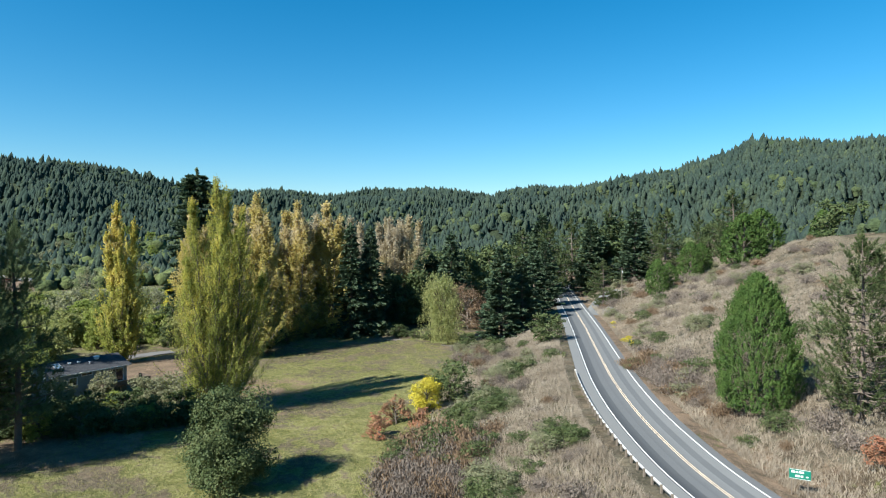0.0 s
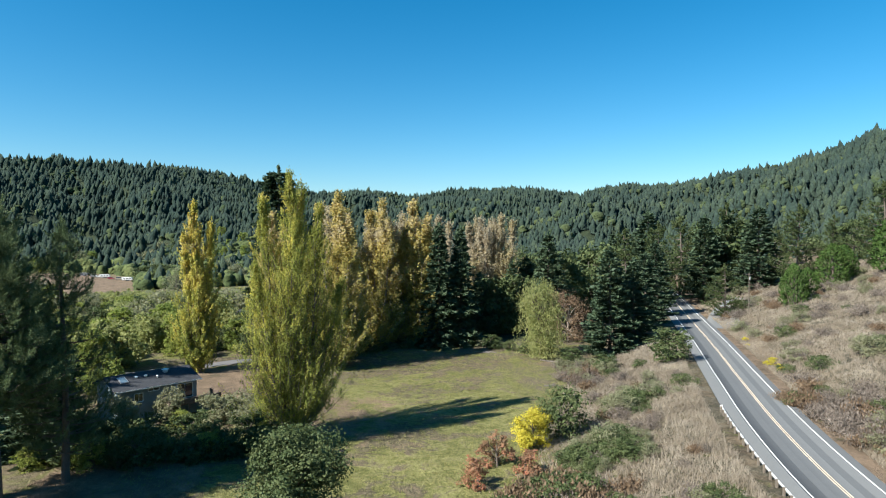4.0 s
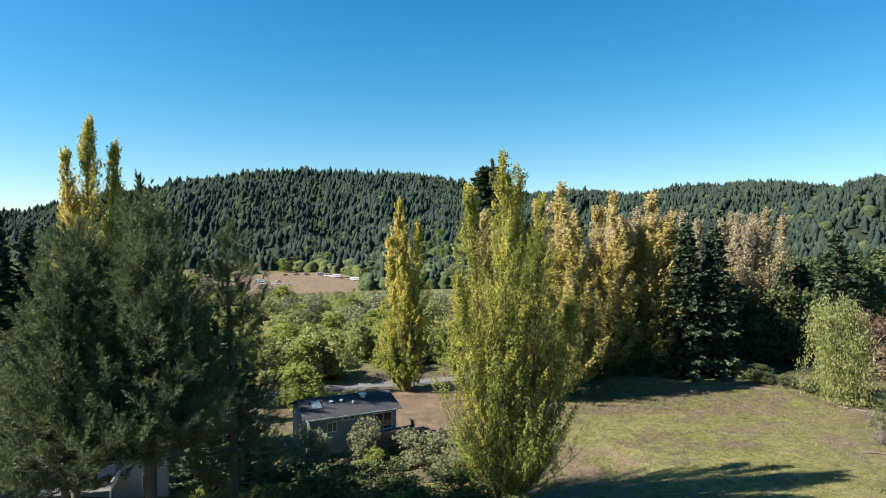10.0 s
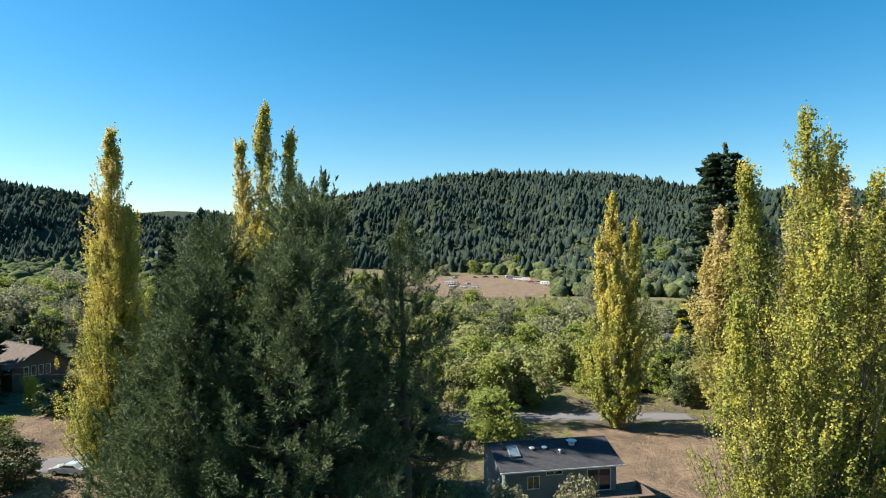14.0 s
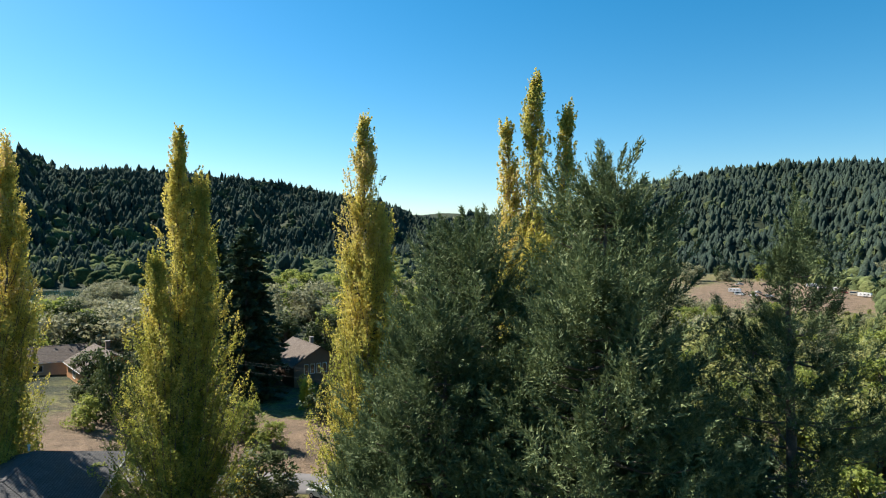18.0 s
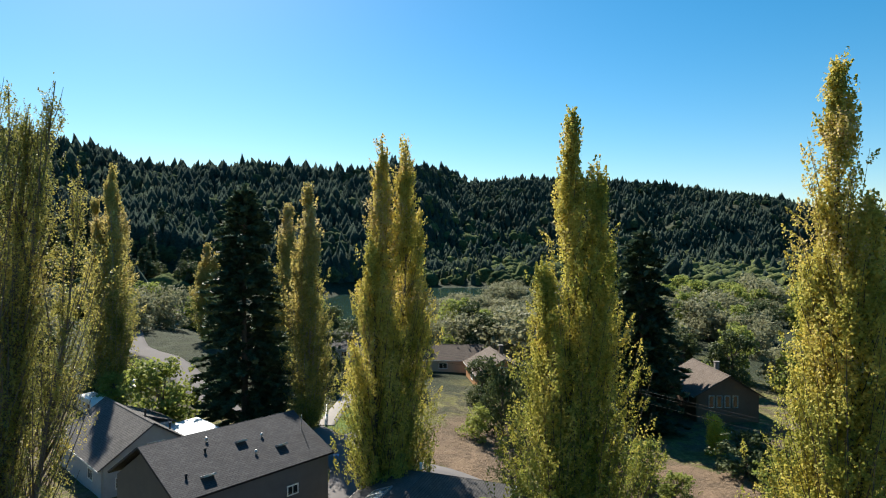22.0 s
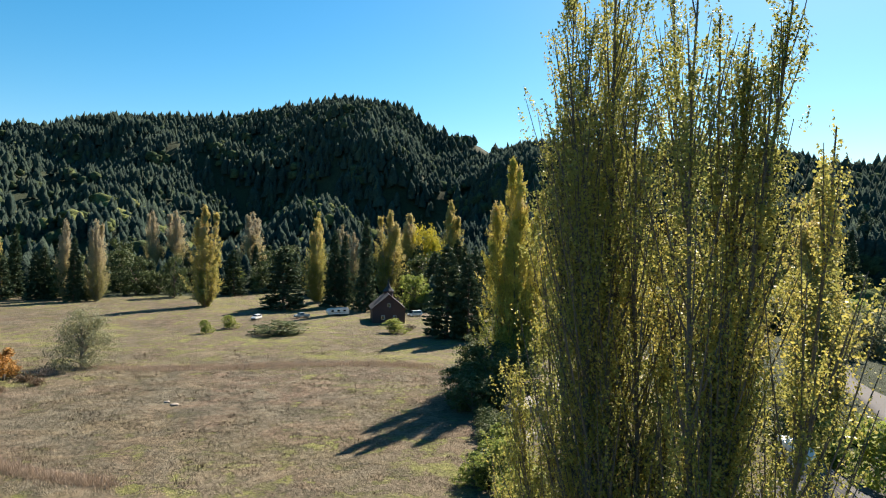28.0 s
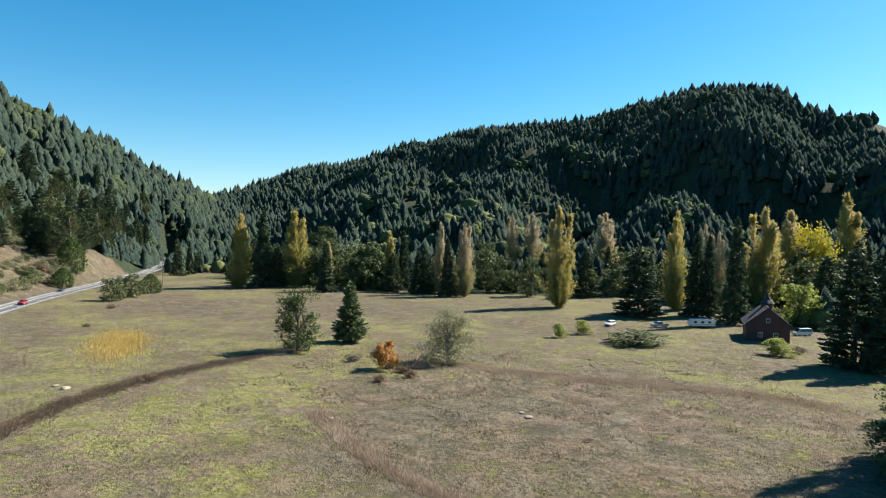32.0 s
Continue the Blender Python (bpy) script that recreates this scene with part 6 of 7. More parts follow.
def house(label, x, y, z, L, W, H, rise, turn, wall_mat, roof_mat, over=0.5, wins=(), style="gable", trim=None, category="house", name="house", fascia=True):
    """A house with its ridge along local x. wins: side, place along it, height of the middle, width, height."""
    ob = thing(name, pose(x, y, z, 0, 0, turn), label, category)
    for nm, cx, cy, sx, sy in (("wall", 0, -W / 2, L, 0.2), ("wall", 0, W / 2, L, 0.2)):
        part(nm, box(cx, cy, H / 2 - 0.6, sx, sy, H + 1.2), wall_mat, ob)
    for sx in (-1, 1):
        bm = bmesh.new()
        top = rise if style == "gable" else 0.0
        pts = [(-W / 2 + 0.1, -1.2), (W / 2 - 0.1, -1.2), (W / 2 - 0.1, H), (0, H + top * (1 - 0.2 / W)), (-W / 2 + 0.1, H)]
        v0 = [bm.verts.new((sx * L / 2 - 0.1, p, q)) for p, q in pts]
        v1 = [bm.verts.new((sx * L / 2 + 0.1, p, q)) for p, q in pts]
        bm.faces.new(v0[::-1])
        bm.faces.new(v1)
        for i in range(5):
            bm.faces.new((v0[i], v0[(i + 1) % 5], v1[(i + 1) % 5], v1[i]))
        part("wall", bm, wall_mat, ob)
    k = rise / (W / 2)
    e, zl = W / 2 + over, H - over * k
    lx = L / 2 + over
    hip = (W / 2 + over) * 0.9 if style == "hip" else 0.0
    zr = H + rise
    roof_slab("roof", (-lx, -e, zl), (lx, -e, zl), (lx - hip, 0, zr), (-lx + hip, 0, zr), 0.16, roof_mat, ob)
    roof_slab("roof", (lx, e, zl), (-lx, e, zl), (-lx + hip, 0, zr), (lx - hip, 0, zr), 0.16, roof_mat, ob)
    if hip:
        roof_slab("roof", (lx, -e, zl), (lx, e, zl), (lx - hip + 0.01, 0.01, zr), (lx - hip + 0.01, -0.01, zr), 0.16, roof_mat, ob)
        roof_slab("roof", (-lx, e, zl), (-lx, -e, zl), (-lx + hip - 0.01, -0.01, zr), (-lx + hip - 0.01, 0.01, zr), 0.16, roof_mat, ob)
    part("ridge_cap", box(0, 0, zr + 0.15, 2 * (lx - hip), 0.32, 0.06, bevel=0.02), roof_mat, ob)
    if fascia:
        for s in (-1, 1):
            part("gutter", box(0, s * (e + 0.05), zl + 0.04, 2 * lx, 0.1, 0.16), trim or M_TRIM, ob)
    for side, u, zc, w, h in wins:
        rz, sx, sy = SIDES[side]
        px, py = (u, sy * (W / 2 + 0.12)) if sy else (sx * (L / 2 + 0.12), u)
        window(ob, pose(px, py, zc, 0, 0, rz), w, h, trim, 1 if w > 1.0 else 0)
    return ob


def roof_vent(parent, x, y, z, r=0.12, h=0.5, mat=None):
    bm = bmesh.new()
    bmesh.ops.create_cone(bm, cap_ends=True, segments=10, radius1=r, radius2=r, depth=h)
    bmesh.ops.create_cone(bm, cap_ends=True, segments=10, radius1=r * 1.7, radius2=r * 0.9, depth=0.12, matrix=pose(0, 0, h / 2))
    ob = part("roof_vent", bm, mat or M_METAL, parent)
    ob.matrix_basis = pose(x, y, z + h / 2)
    return ob


def skylight(parent, m, w=1.1, h=0.8, pane=None):
    bm = bmesh.new()
    for cx, cy, sx, sy in ((0, h / 2, w, 0.08), (0, -h / 2, w, 0.08), (w / 2, 0, 0.08, h), (-w / 2, 0, 0.08, h)):
        add_box(bm, cx, cy, 0.08, sx, sy, 0.16)
    ob = part("skylight", bm, M_METAL, parent)
    ob.matrix_basis = m
    part("skylight_pane", box(0, 0, 0.13, w - 0.1, h - 0.1, 0.05, bevel=0.02), pane or M_SKYLIGHT, ob)
    return ob


def chimney(parent, x, y, z, h, mat):
    c = part("chimney", box(x, y, z + h / 2, 0.7, 0.7, h, bevel=0.02), mat, parent)
    part("chimney_cap", box(x, y, z + h + 0.06, 0.9, 0.9, 0.12, bevel=0.03), M_CONCRETE, c)
    return c


# blue-grey house with a deck, north
hz = gz(-70, 117)
bh = house("single-storey blue-grey house with a dark low roof", -71.2, 121.3, hz + 0.9, 13.6, 9.0, 5.2, 1.5, 55.4, M_BLUEGREY, M_ROOF_DARK, 0.7,
           [("f", -3.4, 3.5, 1.5, 1.5), ("f", -0.9, 4.5, 2.0, 0.6), ("f", 4.6, 3.3, 3.0, 2.6), ("r", -2.0, 3.6, 2.0, 1.3), ("r", 2.0, 3.6, 1.4, 1.3), ("b", -4, 3.5, 1.6, 1.2), ("b", 4, 3.5, 1.6, 1.2)])
skylight(bh, pose(-5.0, -2.0, 6.25, 18.0, 0, 0), 1.2, 1.9, M_SKYGLASS)
roof_vent(bh, 2.6, -1.2, 6.4, 0.4, 0.6, M_TRIM)
roof_vent(bh, -2.6, -1.6, 6.2, 0.22, 0.35, M_TRIM)
roof_vent(bh, -1.0, -1.6, 6.2, 0.22, 0.35, M_TRIM)
roof_vent(bh, 0.6, -2.6, 5.9)
deck = thing("deck", pose(-71.2, 121.3, hz + 0.9, 0, 0, 55.4) @ pose(-0.7, 0, 0), "raised dark brown wooden deck with a board railing beside the house", "deck")
bm = bmesh.new()
for k in range(30):
    add_box(bm, 1.0 + 0.3 * k, -6.9, 1.9, 0.28, 4.4, 0.05)
part("deck_floor", bm, M_DECKWOOD, deck)
for cx, cy, sx, sy in ((5.4, -9.1, 9.0, 0.06), (9.9, -6.9, 0.06, 4.4), (0.9, -6.9, 0.06, 4.4)):
    bm = bmesh.new()
    n = int(max(sx, sy) / 0.16)
    for k in range(n):
        o = -max(sx, sy) / 2 + 0.16 * (k + 0.5)
        add_box(bm, cx + (o if sx > sy else 0), cy + (o if sy > sx else 0), 2.4, 0.14 if sx > sy else 0.04, 0.14 if sy > sx else 0.04, 0.95)
    add_box(bm, cx, cy, 2.92, sx + 0.1, sy + 0.1, 0.06)
    part("railing", bm, M_DECKWOOD, deck)
for px, py in ((1.0, -9.0), (4.0, -9.0), (7.0, -9.0), (9.8, -9.0), (9.8, -6.0), (9.8, -5.0)):
    part("deck_post", box(px, py, 0.2, 0.16, 0.16, 3.5), M_DECKWOOD, deck)

# grey two-storey house behind the pines, with a white deck
z2 = gz(-83, 89)
gh = house("two-storey grey house with white trim behind the pines", -84.5, 92.5, z2, 13.0, 9.0, 5.4, 2.2, 42.0, M_GREYWALL, M_ROOF_GREY, 0.5,
           [("f", -4.2, 4.1, 1.4, 1.2), ("f", 0.0, 4.1, 1.4, 1.2), ("f", 4.0, 4.1, 1.0, 1.4), ("f", 4.2, 1.2, 1.0, 2.0), ("f", -3.0, 1.4, 1.6, 1.3), ("l", 0, 4.1, 1.4, 1.2), ("r", 0, 4.1, 1.4, 1.2)])
wd = thing("deck", pose(-84.5, 92.5, z2, 0, 0, 42.0), "pale wooden deck with a white slatted railing", "deck")
bm = bmesh.new()
for k in range(24):
    add_box(bm, -5.8 + 0.3 * k, -6.6, 2.0, 0.28, 4.0, 0.05)
part("deck_floor", bm, M_CONCRETE, wd)
for cx, cy, ln, along in ((-2.3, -8.6, 7.2, 1), (-5.9, -6.6, 4.0, 0), (1.3, -6.6, 4.0, 0)):
    bm = bmesh.new()
    for k in range(int(ln / 0.2)):
        o = -ln / 2 + 0.2 * (k + 0.5)
        add_box(bm, cx + o * along, cy + o * (1 - along), 2.5, 0.05, 0.05, 0.9)
    add_box(bm, cx, cy, 2.97, ln * along + 0.08, ln * (1 - along) + 0.08, 0.06)
    part("railing", bm, M_TRIM, wd)
for px, py in ((-5.8, -8.5), (-2.3, -8.5), (1.2, -8.5)):
    part("deck_post", box(px, py, 0.8, 0.14, 0.14, 2.4), M_TRIM, wd)
grill = thing("barbecue_grill", wd.matrix_basis @ pose(-3.4, -6.4, 2.03), "white covered barbecue grill on the deck", "grill")
part("cabinet", box(0, 0, 0.45, 1.2, 0.55, 0.8, bevel=0.04), M_TRIM, grill)
part("lid", box(0, 0, 0.98, 0.95, 0.5, 0.24, bevel=0.1), M_METAL, grill)
part("handle", box(0, -0.28, 0.98, 0.6, 0.05, 0.04), M_BLACK, grill)

# house with the broad dark roof, its gabled neighbour and the hip-roofed garage, west
z3 = gz(-110, 32)
r1 = thing("house", Matrix.Identity(4), "dark house under a broad plain dark shingle roof", "house")
A, B, C, D = Vector((-103.6, 29.8, 14.2)), Vector((-117.2, 37.2, 14.2)), Vector((-113.6, 43.2, 11.6)), Vector((-99.8, 36.2, 11.6))
up = Vector((0, 0, 1))
roof_slab("roof", D, C, B, A, 0.22, M_ROOF_DARK, r1)
back = Vector((-3.3, -5.7, -3.7))
roof_slab("roof", B, B + back, A + back, A, 0.22, M_ROOF_DARK, r1)


def wall_between(parent, p, q, z0, z1a, z1b, mat, thick=0.2):
    p, q = Vector(p), Vector(q)
    t = (q - p).normalized()
    n = Vector((-t.y, t.x, 0)) * thick / 2
    bm = bmesh.new()
    a = [bm.verts.new((v.x + s * n.x, v.y + s * n.y, zz)) for s in (-1, 1) for v, zz in ((p, z0), (q, z0), (q, z1b), (p, z1a))]
    bm.faces.new(a[:4][::-1])
    bm.faces.new(a[4:])
    for i in range(4):
        bm.faces.new((a[i], a[(i + 1) % 4], a[4 + (i + 1) % 4], a[4 + i]))
    return part("wall", bm, mat, parent)


ins = lambda v, f: Vector((v.x, v.y, 0)) * (1 - f) + Vector((-108.5, 36.6, 0)) * f
wall_between(r1, ins(D, 0.08), ins(C, 0.08), z3 - 1, 11.7, 11.7, M_DARKWALL)
wall_between(r1, ins(A, 0.08), ins(D, 0.08), z3 - 1, 14.1, 11.7, M_DARKWALL)
wall_between(r1, ins(C, 0.08), ins(B, 0.08), z3 - 1, 11.7, 14.1, M_DARKWALL)
ba, bb_ = A + back * 0.9, B + back * 0.9
wall_between(r1, ins(ba, 0.06), ins(bb_, 0.06), z3 - 1, 10.7, 10.7, M_DARKWALL)
wall_between(r1, ins(ba, 0.06), ins(A, 0.08), z3 - 1, 10.7, 14.1, M_DARKWALL)
wall_between(r1, ins(B, 0.08), ins(bb_, 0.06), z3 - 1, 14.1, 10.7, M_DARKWALL)
plane_z = lambda u, v: D * (1 - u) * (1 - v) + C * u * (1 - v) + B * u * v + A * (1 - u) * v + up * 0.3
roof_tilt = math.degrees(math.atan2(2.6, 7.0))
for u, v in ((0.52, 0.62), (0.72, 0.36)):
    skylight(r1, Matrix.Translation(plane_z(u, v)) @ pose(0, 0, 0, 0, 0, 152) @ pose(0, 0, 0, -roof_tilt, 0, 0), 0.9, 0.7)
skylight(r1, Matrix.Translation(plane_z(0.22, 0.22)) @ pose(0, 0, 0, 0, 0, 152) @ pose(0, 0, 0, -roof_tilt, 0, 0), 1.0, 0.9)
for u, v in ((0.12, 0.3), (0.55, 0.36), (0.66, 0.62), (0.35, 0.8), (0.3, 0.62)):
    p = plane_z(u, v)
    roof_vent(r1, p.x, p.y, p.z - 0.1, 0.09, 0.35, M_METAL if u > 0.3 else M_BLACK)
p = plane_z(0.93, 0.55)
part("mast", box(p.x, p.y, p.z + 0.7, 0.05, 0.05, 1.5), M_METAL, r1)
window(r1, Matrix.Translation(ins(A, 0.05) * 0.45 + ins(D, 0.05) * 0.55 + Vector((0.15, 0, 9.2))) @ pose(0, 0, 0, 0, 0, 62), 1.4, 1.2)
window(r1, Matrix.Translation(ins(D, 0.04) * 0.3 + ins(C, 0.04) * 0.7 + Vector((0, 0.1, 9.6))) @ pose(0, 0, 0, 0, 0, 153), 1.2, 0.9)

g3 = house("grey house with a steep gable roof and a gable window", -121.0, 14.6, z3 - 0.5, 15.0, 10.0, 3.6, 3.4, 58.0, M_GREYWALL, M_ROOF_GREY, 0.5,
           [("r", 0.3, 4.3, 1.9, 1.6), ("f", 4, 2.0, 1.6, 1.2), ("b", 2, 2.0, 1.6, 1.2), ("r", -3.2, 1.6, 1.2, 1.2)])
roof_vent(g3, 2.0, 1.2, 6.4, 0.11, 0.9, M_BLACK)
roof_vent(g3, 4.5, 3.0, 5.2, 0.11, 0.7, M_BLACK)
for dx in (-5.9, -2.4):
    roof_slab("dormer_roof", (dx + 1.5, 5.9, 4.3), (dx - 1.5, 5.9, 4.3), (dx - 1.5, 1.6, 5.9), (dx + 1.5, 1.6, 5.9), 0.14, M_ROOF_GREY, g3)
    part("dormer_wall", box(dx, 4.2, 3.7, 2.6, 2.6, 1.6), M_GREYWALL, g3)
patio = thing("patio_cover", pose(-124.2, 20.2, z3, 0, 0, 58.0), "pale translucent corrugated patio roof on wooden posts", "patio cover")
M_POLY = plain("translucent_roofing", (0.55, 0.60, 0.64), 0.25, vary=0.12, scale=1.5)
for k in range(8):
    part("panel", box(-4.2 + 1.2 * k, 0, 3.4 + 0.02 * (k % 2), 1.18, 7.0, 0.03, pose(0, 0, 0, 4, 0, 0)), M_POLY, patio)
for px in (-3.5, 0, 3.4):
    part("rafter", box(px, 0, 3.2, 0.1, 6.0, 0.16, pose(0, 0, 0, 4, 0, 0)), M_DARKTRIM, patio)
    for py in (-2.8, 2.8):
        part("post", box(px, py, 1.4, 0.12, 0.12, 3.4), M_DARKTRIM, patio)

z4 = gz(-110, 50)
hp = house("low house with a hipped grey shingle roof and three skylights", -108.7, 52.0, z4 + 0.8, 19.0, 12.5, 2.6, 2.4, -6.0, M_TANWALL, M_ROOF_GREY, 0.6,
           [("f", -4, 1.5, 1.6, 1.2), ("b", -4, 1.5, 1.6, 1.2), ("f", 4, 1.5, 1.6, 1.2), ("l", 0, 1.5, 1.6, 1.2)], "hip")
tilt4 = math.degrees(math.atan2(2.4, 6.25))
for k in range(3):
    skylight(hp, pose(-1.2 + 1.25 * k, -3.2, 2.6 + 2.4 * (1 - 3.2 / 6.25) + 0.17, tilt4, 0, 0), 1.1, 1.9, M_SKYGLASS)
roof_vent(hp, -5.2, -1.0, 4.8, 0.1, 0.6, M_TRIM)
roof_vent(hp, 3.5, -4.5, 3.5, 0.14, 0.5, M_TRIM)

house("low ranch house with a pale grey shingle roof", -197.0, 11.0, gz(-197, 11), 22.0, 12.0, 2.8, 2.4, 68.0, M_GREYWALL, M_ROOF_GREY, 0.7, [("f", -6, 1.5, 1.8, 1.2), ("f", 0, 1.5, 2.4, 1.6), ("f", 6, 1.5, 1.8, 1.2), ("r", 0, 1.5, 1.8, 1.2)])
house("garage with a grey shingle roof beside the ranch house", -188.0, 22.0, gz(-188, 22), 8.0, 8.0, 2.6, 1.6, 68.0, M_GREYWALL, M_ROOF_GREY, 0.5, [("f", 0, 1.4, 1.4, 1.1)], category="garage", name="garage")
oh = house("house with an orange cedar gable and grey-brown roof", -178.0, 50.0, gz(-178, 50), 13.0, 9.5, 3.4, 2.6, 20.0, M_ORANGEWALL, M_ROOF_BROWN, 0.6, [("r", -2.5, 1.8, 1.8, 1.5), ("r", 2.3, 1.8, 1.8, 1.5), ("r", 0, 4.2, 1.2, 0.9), ("f", 0, 1.8, 2.0, 1.4)])
chimney(oh, -3, 1.5, 5.2, 1.8, M_BROWNWALL)
house("long house with a grey-brown roof among trees", -190.0, 40.0, gz(-190, 40), 16.0, 9.0, 3.0, 2.2, 100.0, M_TANWALL, M_ROOF_BROWN, 0.6, [("f", -3, 1.6, 1.8, 1.3), ("f", 3, 1.6, 1.8, 1.3)])
ih = house("brown house with four tall white-trimmed windows", -175.0, 88.0, gz(-172, 87), 14.0, 10.0, 4.6, 3.0, 12.0, M_BROWNWALL, M_ROOF_BROWN, 0.8, [("r", -2.7, 3.4, 0.9, 2.0), ("r", -1.4, 3.4, 0.9, 2.0), ("r", -0.1, 3.4, 0.9, 2.0), ("r", 1.2, 3.4, 0.9, 2.0), ("f", 3, 3.2, 1.6, 1.4)])
chimney(ih, -2, 2, 6.0, 2.2, M_CONCRETE)
house("white flat-looking house far down the lane", -262.0, -82.0, gz(-262, -82), 24.0, 11.0, 3.4, 1.0, 70.0, M_TRIM, M_ROOF_GREY, 0.5, [("f", -6, 1.8, 2, 1.3), ("f", 4, 1.8, 2, 1.3)])
house("low dark house with a pale roof glimpsed between the valley trees", -145.0, 187.0, gz(-145, 187), 13.0, 8.0, 2.8, 1.0, 40.0, M_DARKWALL, M_CONCRETE, 0.5, [("f", -3, 1.6, 1.6, 1.2), ("f", 3, 1.6, 1.6, 1.2)])
house("white house with a pale roof behind the poplars", -103.0, 226.0, gz(-103, 226), 14.0, 8.0, 3.4, 2.0, 50.0, M_TRIM, M_ROOF_GREY, 0.5, [("f", -3, 1.6, 1.6, 1.2), ("f", 3, 1.6, 1.6, 1.2)])
house("grey house with a low roof behind garden fences", -165.0, -88.0, gz(-165, -88), 16.0, 9.0, 3.0, 2.0, 130.0, M_GREYWALL, M_ROOF_GREY, 0.6, [("f", -3, 1.6, 1.8, 1.3), ("f", 3, 1.6, 1.8, 1.3)])
house("tan house with a brown roof behind garden fences", -152.0, -62.0, gz(-152, -62), 13.0, 9.0, 3.0, 2.2, 40.0, M_TANWALL, M_ROOF_BROWN, 0.6, [("r", 0, 1.6, 1.8, 1.3), ("f", 3, 1.6, 1.8, 1.3)])

# dark red house with a turret, south
z5 = gz(-125, -160)
th = house("dark red-brown house with steep gables and a pointed turret", -127.0, -163.0, z5, 14.0, 11.0, 5.2, 4.6, 80.0, M_REDWALL, M_ROOF_DARK, 0.6, [("r", -2, 2.0, 1.2, 1.4), ("r", 2, 2.0, 1.2, 1.4), ("r", 0, 6.2, 1.0, 1.2), ("b", -3, 2.2, 1.4, 1.4), ("b", 3, 2.2, 1.4, 1.4)])
bm = bmesh.new()
bmesh.ops.create_cone(bm, cap_ends=True, segments=8, radius1=1.7, radius2=1.7, depth=4.0, matrix=pose(-2.5, 0.5, 8.4))
tur = part("turret", bm, M_REDWALL, th)
bm = bmesh.new()
for r0, r1_, z0, z1 in ((2.2, 1.1, 10.4, 11.4), (1.1, 0.35, 11.4, 12.8), (0.35, 0.03, 12.8, 15.2)):
    bmesh.ops.create_cone(bm, cap_ends=True, segments=8, radius1=r0, radius2=r1_, depth=z1 - z0, matrix=pose(-2.5, 0.5, (z0 + z1) / 2))
part("turret_roof", bm, M_ROOF_DARK, tur)


def shed(label, x, y, L, W, H, turn, wall_mat, roof_mat):
    return house(label, x, y, gz(x, y), L, W, H, 0.7, turn, wall_mat, roof_mat, 0.25, [("f", 0, H * 0.5, 0.9, min(1.7, H * 0.75))], category="shed", name="shed", fascia=False)


shed("weathered grey garden shed with a pale metal roof", -128.2, -47.2, 5.0, 3.2, 2.3, 40, M_FENCE, M_CONCRETE)
shed("long grey garden shed with a pale flat roof", -117.0, -37.5, 5.2, 3.0, 2.2, 35, M_FENCE, M_CONCRETE)
shed("small blue-grey garden shed", -107.6, -24.0, 3.6, 3.0, 2.1, 35, M_BLUEGREY, M_ROOF_GREY)
shed("small dark outbuilding with a pale roof", -131.0, -87.5, 3.2, 2.6, 2.2, 30, M_DARKWALL, M_CONCRETE)


def fence(label, pts, h, mat, gap=0.16, post=2.4):
    """Upright boards between posts, each its own part."""
    ob = thing("fence", Matrix.Identity(4), label, "fence")
    bme = bpy.data.meshes.new("board")
    b = box(0, 0, h / 2, gap * 0.92, 0.03, h)
    b.to_mesh(bme)
    b.free()
    bme.materials.append(mat)
    pme = bpy.data.meshes.new("post")
    b = box(0, 0, h / 2 - 0.1, 0.12, 0.12, h + 0.3)
    b.to_mesh(pme)
    b.free()
    pme.materials.append(mat)
    for (x0, y0), (x1, y1) in zip(pts, pts[1:]):
        ln = math.hypot(x1 - x0, y1 - y0)
        a = math.degrees(math.atan2(y1 - y0, x1 - x0))
        n = int(ln / gap)
        xs, ys = x0 + (x1 - x0) * (np.arange(n) + 0.5) / n, y0 + (y1 - y0) * (np.arange(n) + 0.5) / n
        zs = height(xs, ys)
        for x, y, z in zip(xs, ys, zs):
            o = part_np("board", bme, ob)
            o.matrix_basis = pose(x, y, z - 0.05 + 0.03 * math.sin(x * 7), 0, 0, a)
        for k in range(int(ln / post) + 1):
            x, y = x0 + (x1 - x0) * k * post / ln, y0 + (y1 - y0) * k * post / ln
            o = part_np("post", pme, ob)
            o.matrix_basis = pose(x, y, gz(x, y), 0, 0, a) @ pose(0, 0.08, 0)
    return ob


fence("weathered board fence round the garden yard", [(-112, -24), (-122, -36), (-136, -44)], 1.8, M_FENCE, 0.2)
fence("dark board fence behind the garden shed", [(-124, -52), (-137, -53)], 1.8, M_DARKTRIM, 0.2)
fence("grey board fence beside the ranch house", [(-183, 14), (-187, 24)], 1.8, M_FENCE, 0.25)
fence("pale board fence below the pines", [(-60, 107), (-65, 102)], 1.7, M_CONCRETE, 0.25)
rail = thing("rail_fence", Matrix.Identity(4), "low white rail fence along the driveway", "fence")
for k in range(6):
    x, y = -141.0 - 1.5 * k, 30.5 - 0.6 * k
    part("post", box(x, y, gz(x, y) + 0.4, 0.12, 0.12, 1.0), M_TRIM, rail)
for zz in (0.45, 0.8):
    part("rail", box(0, 0, 0, 8.1, 0.06, 0.14, pose(-144.8, 29.0, gz(-144.8, 29) + zz, 0, 0, 21.8)), M_TRIM, rail)

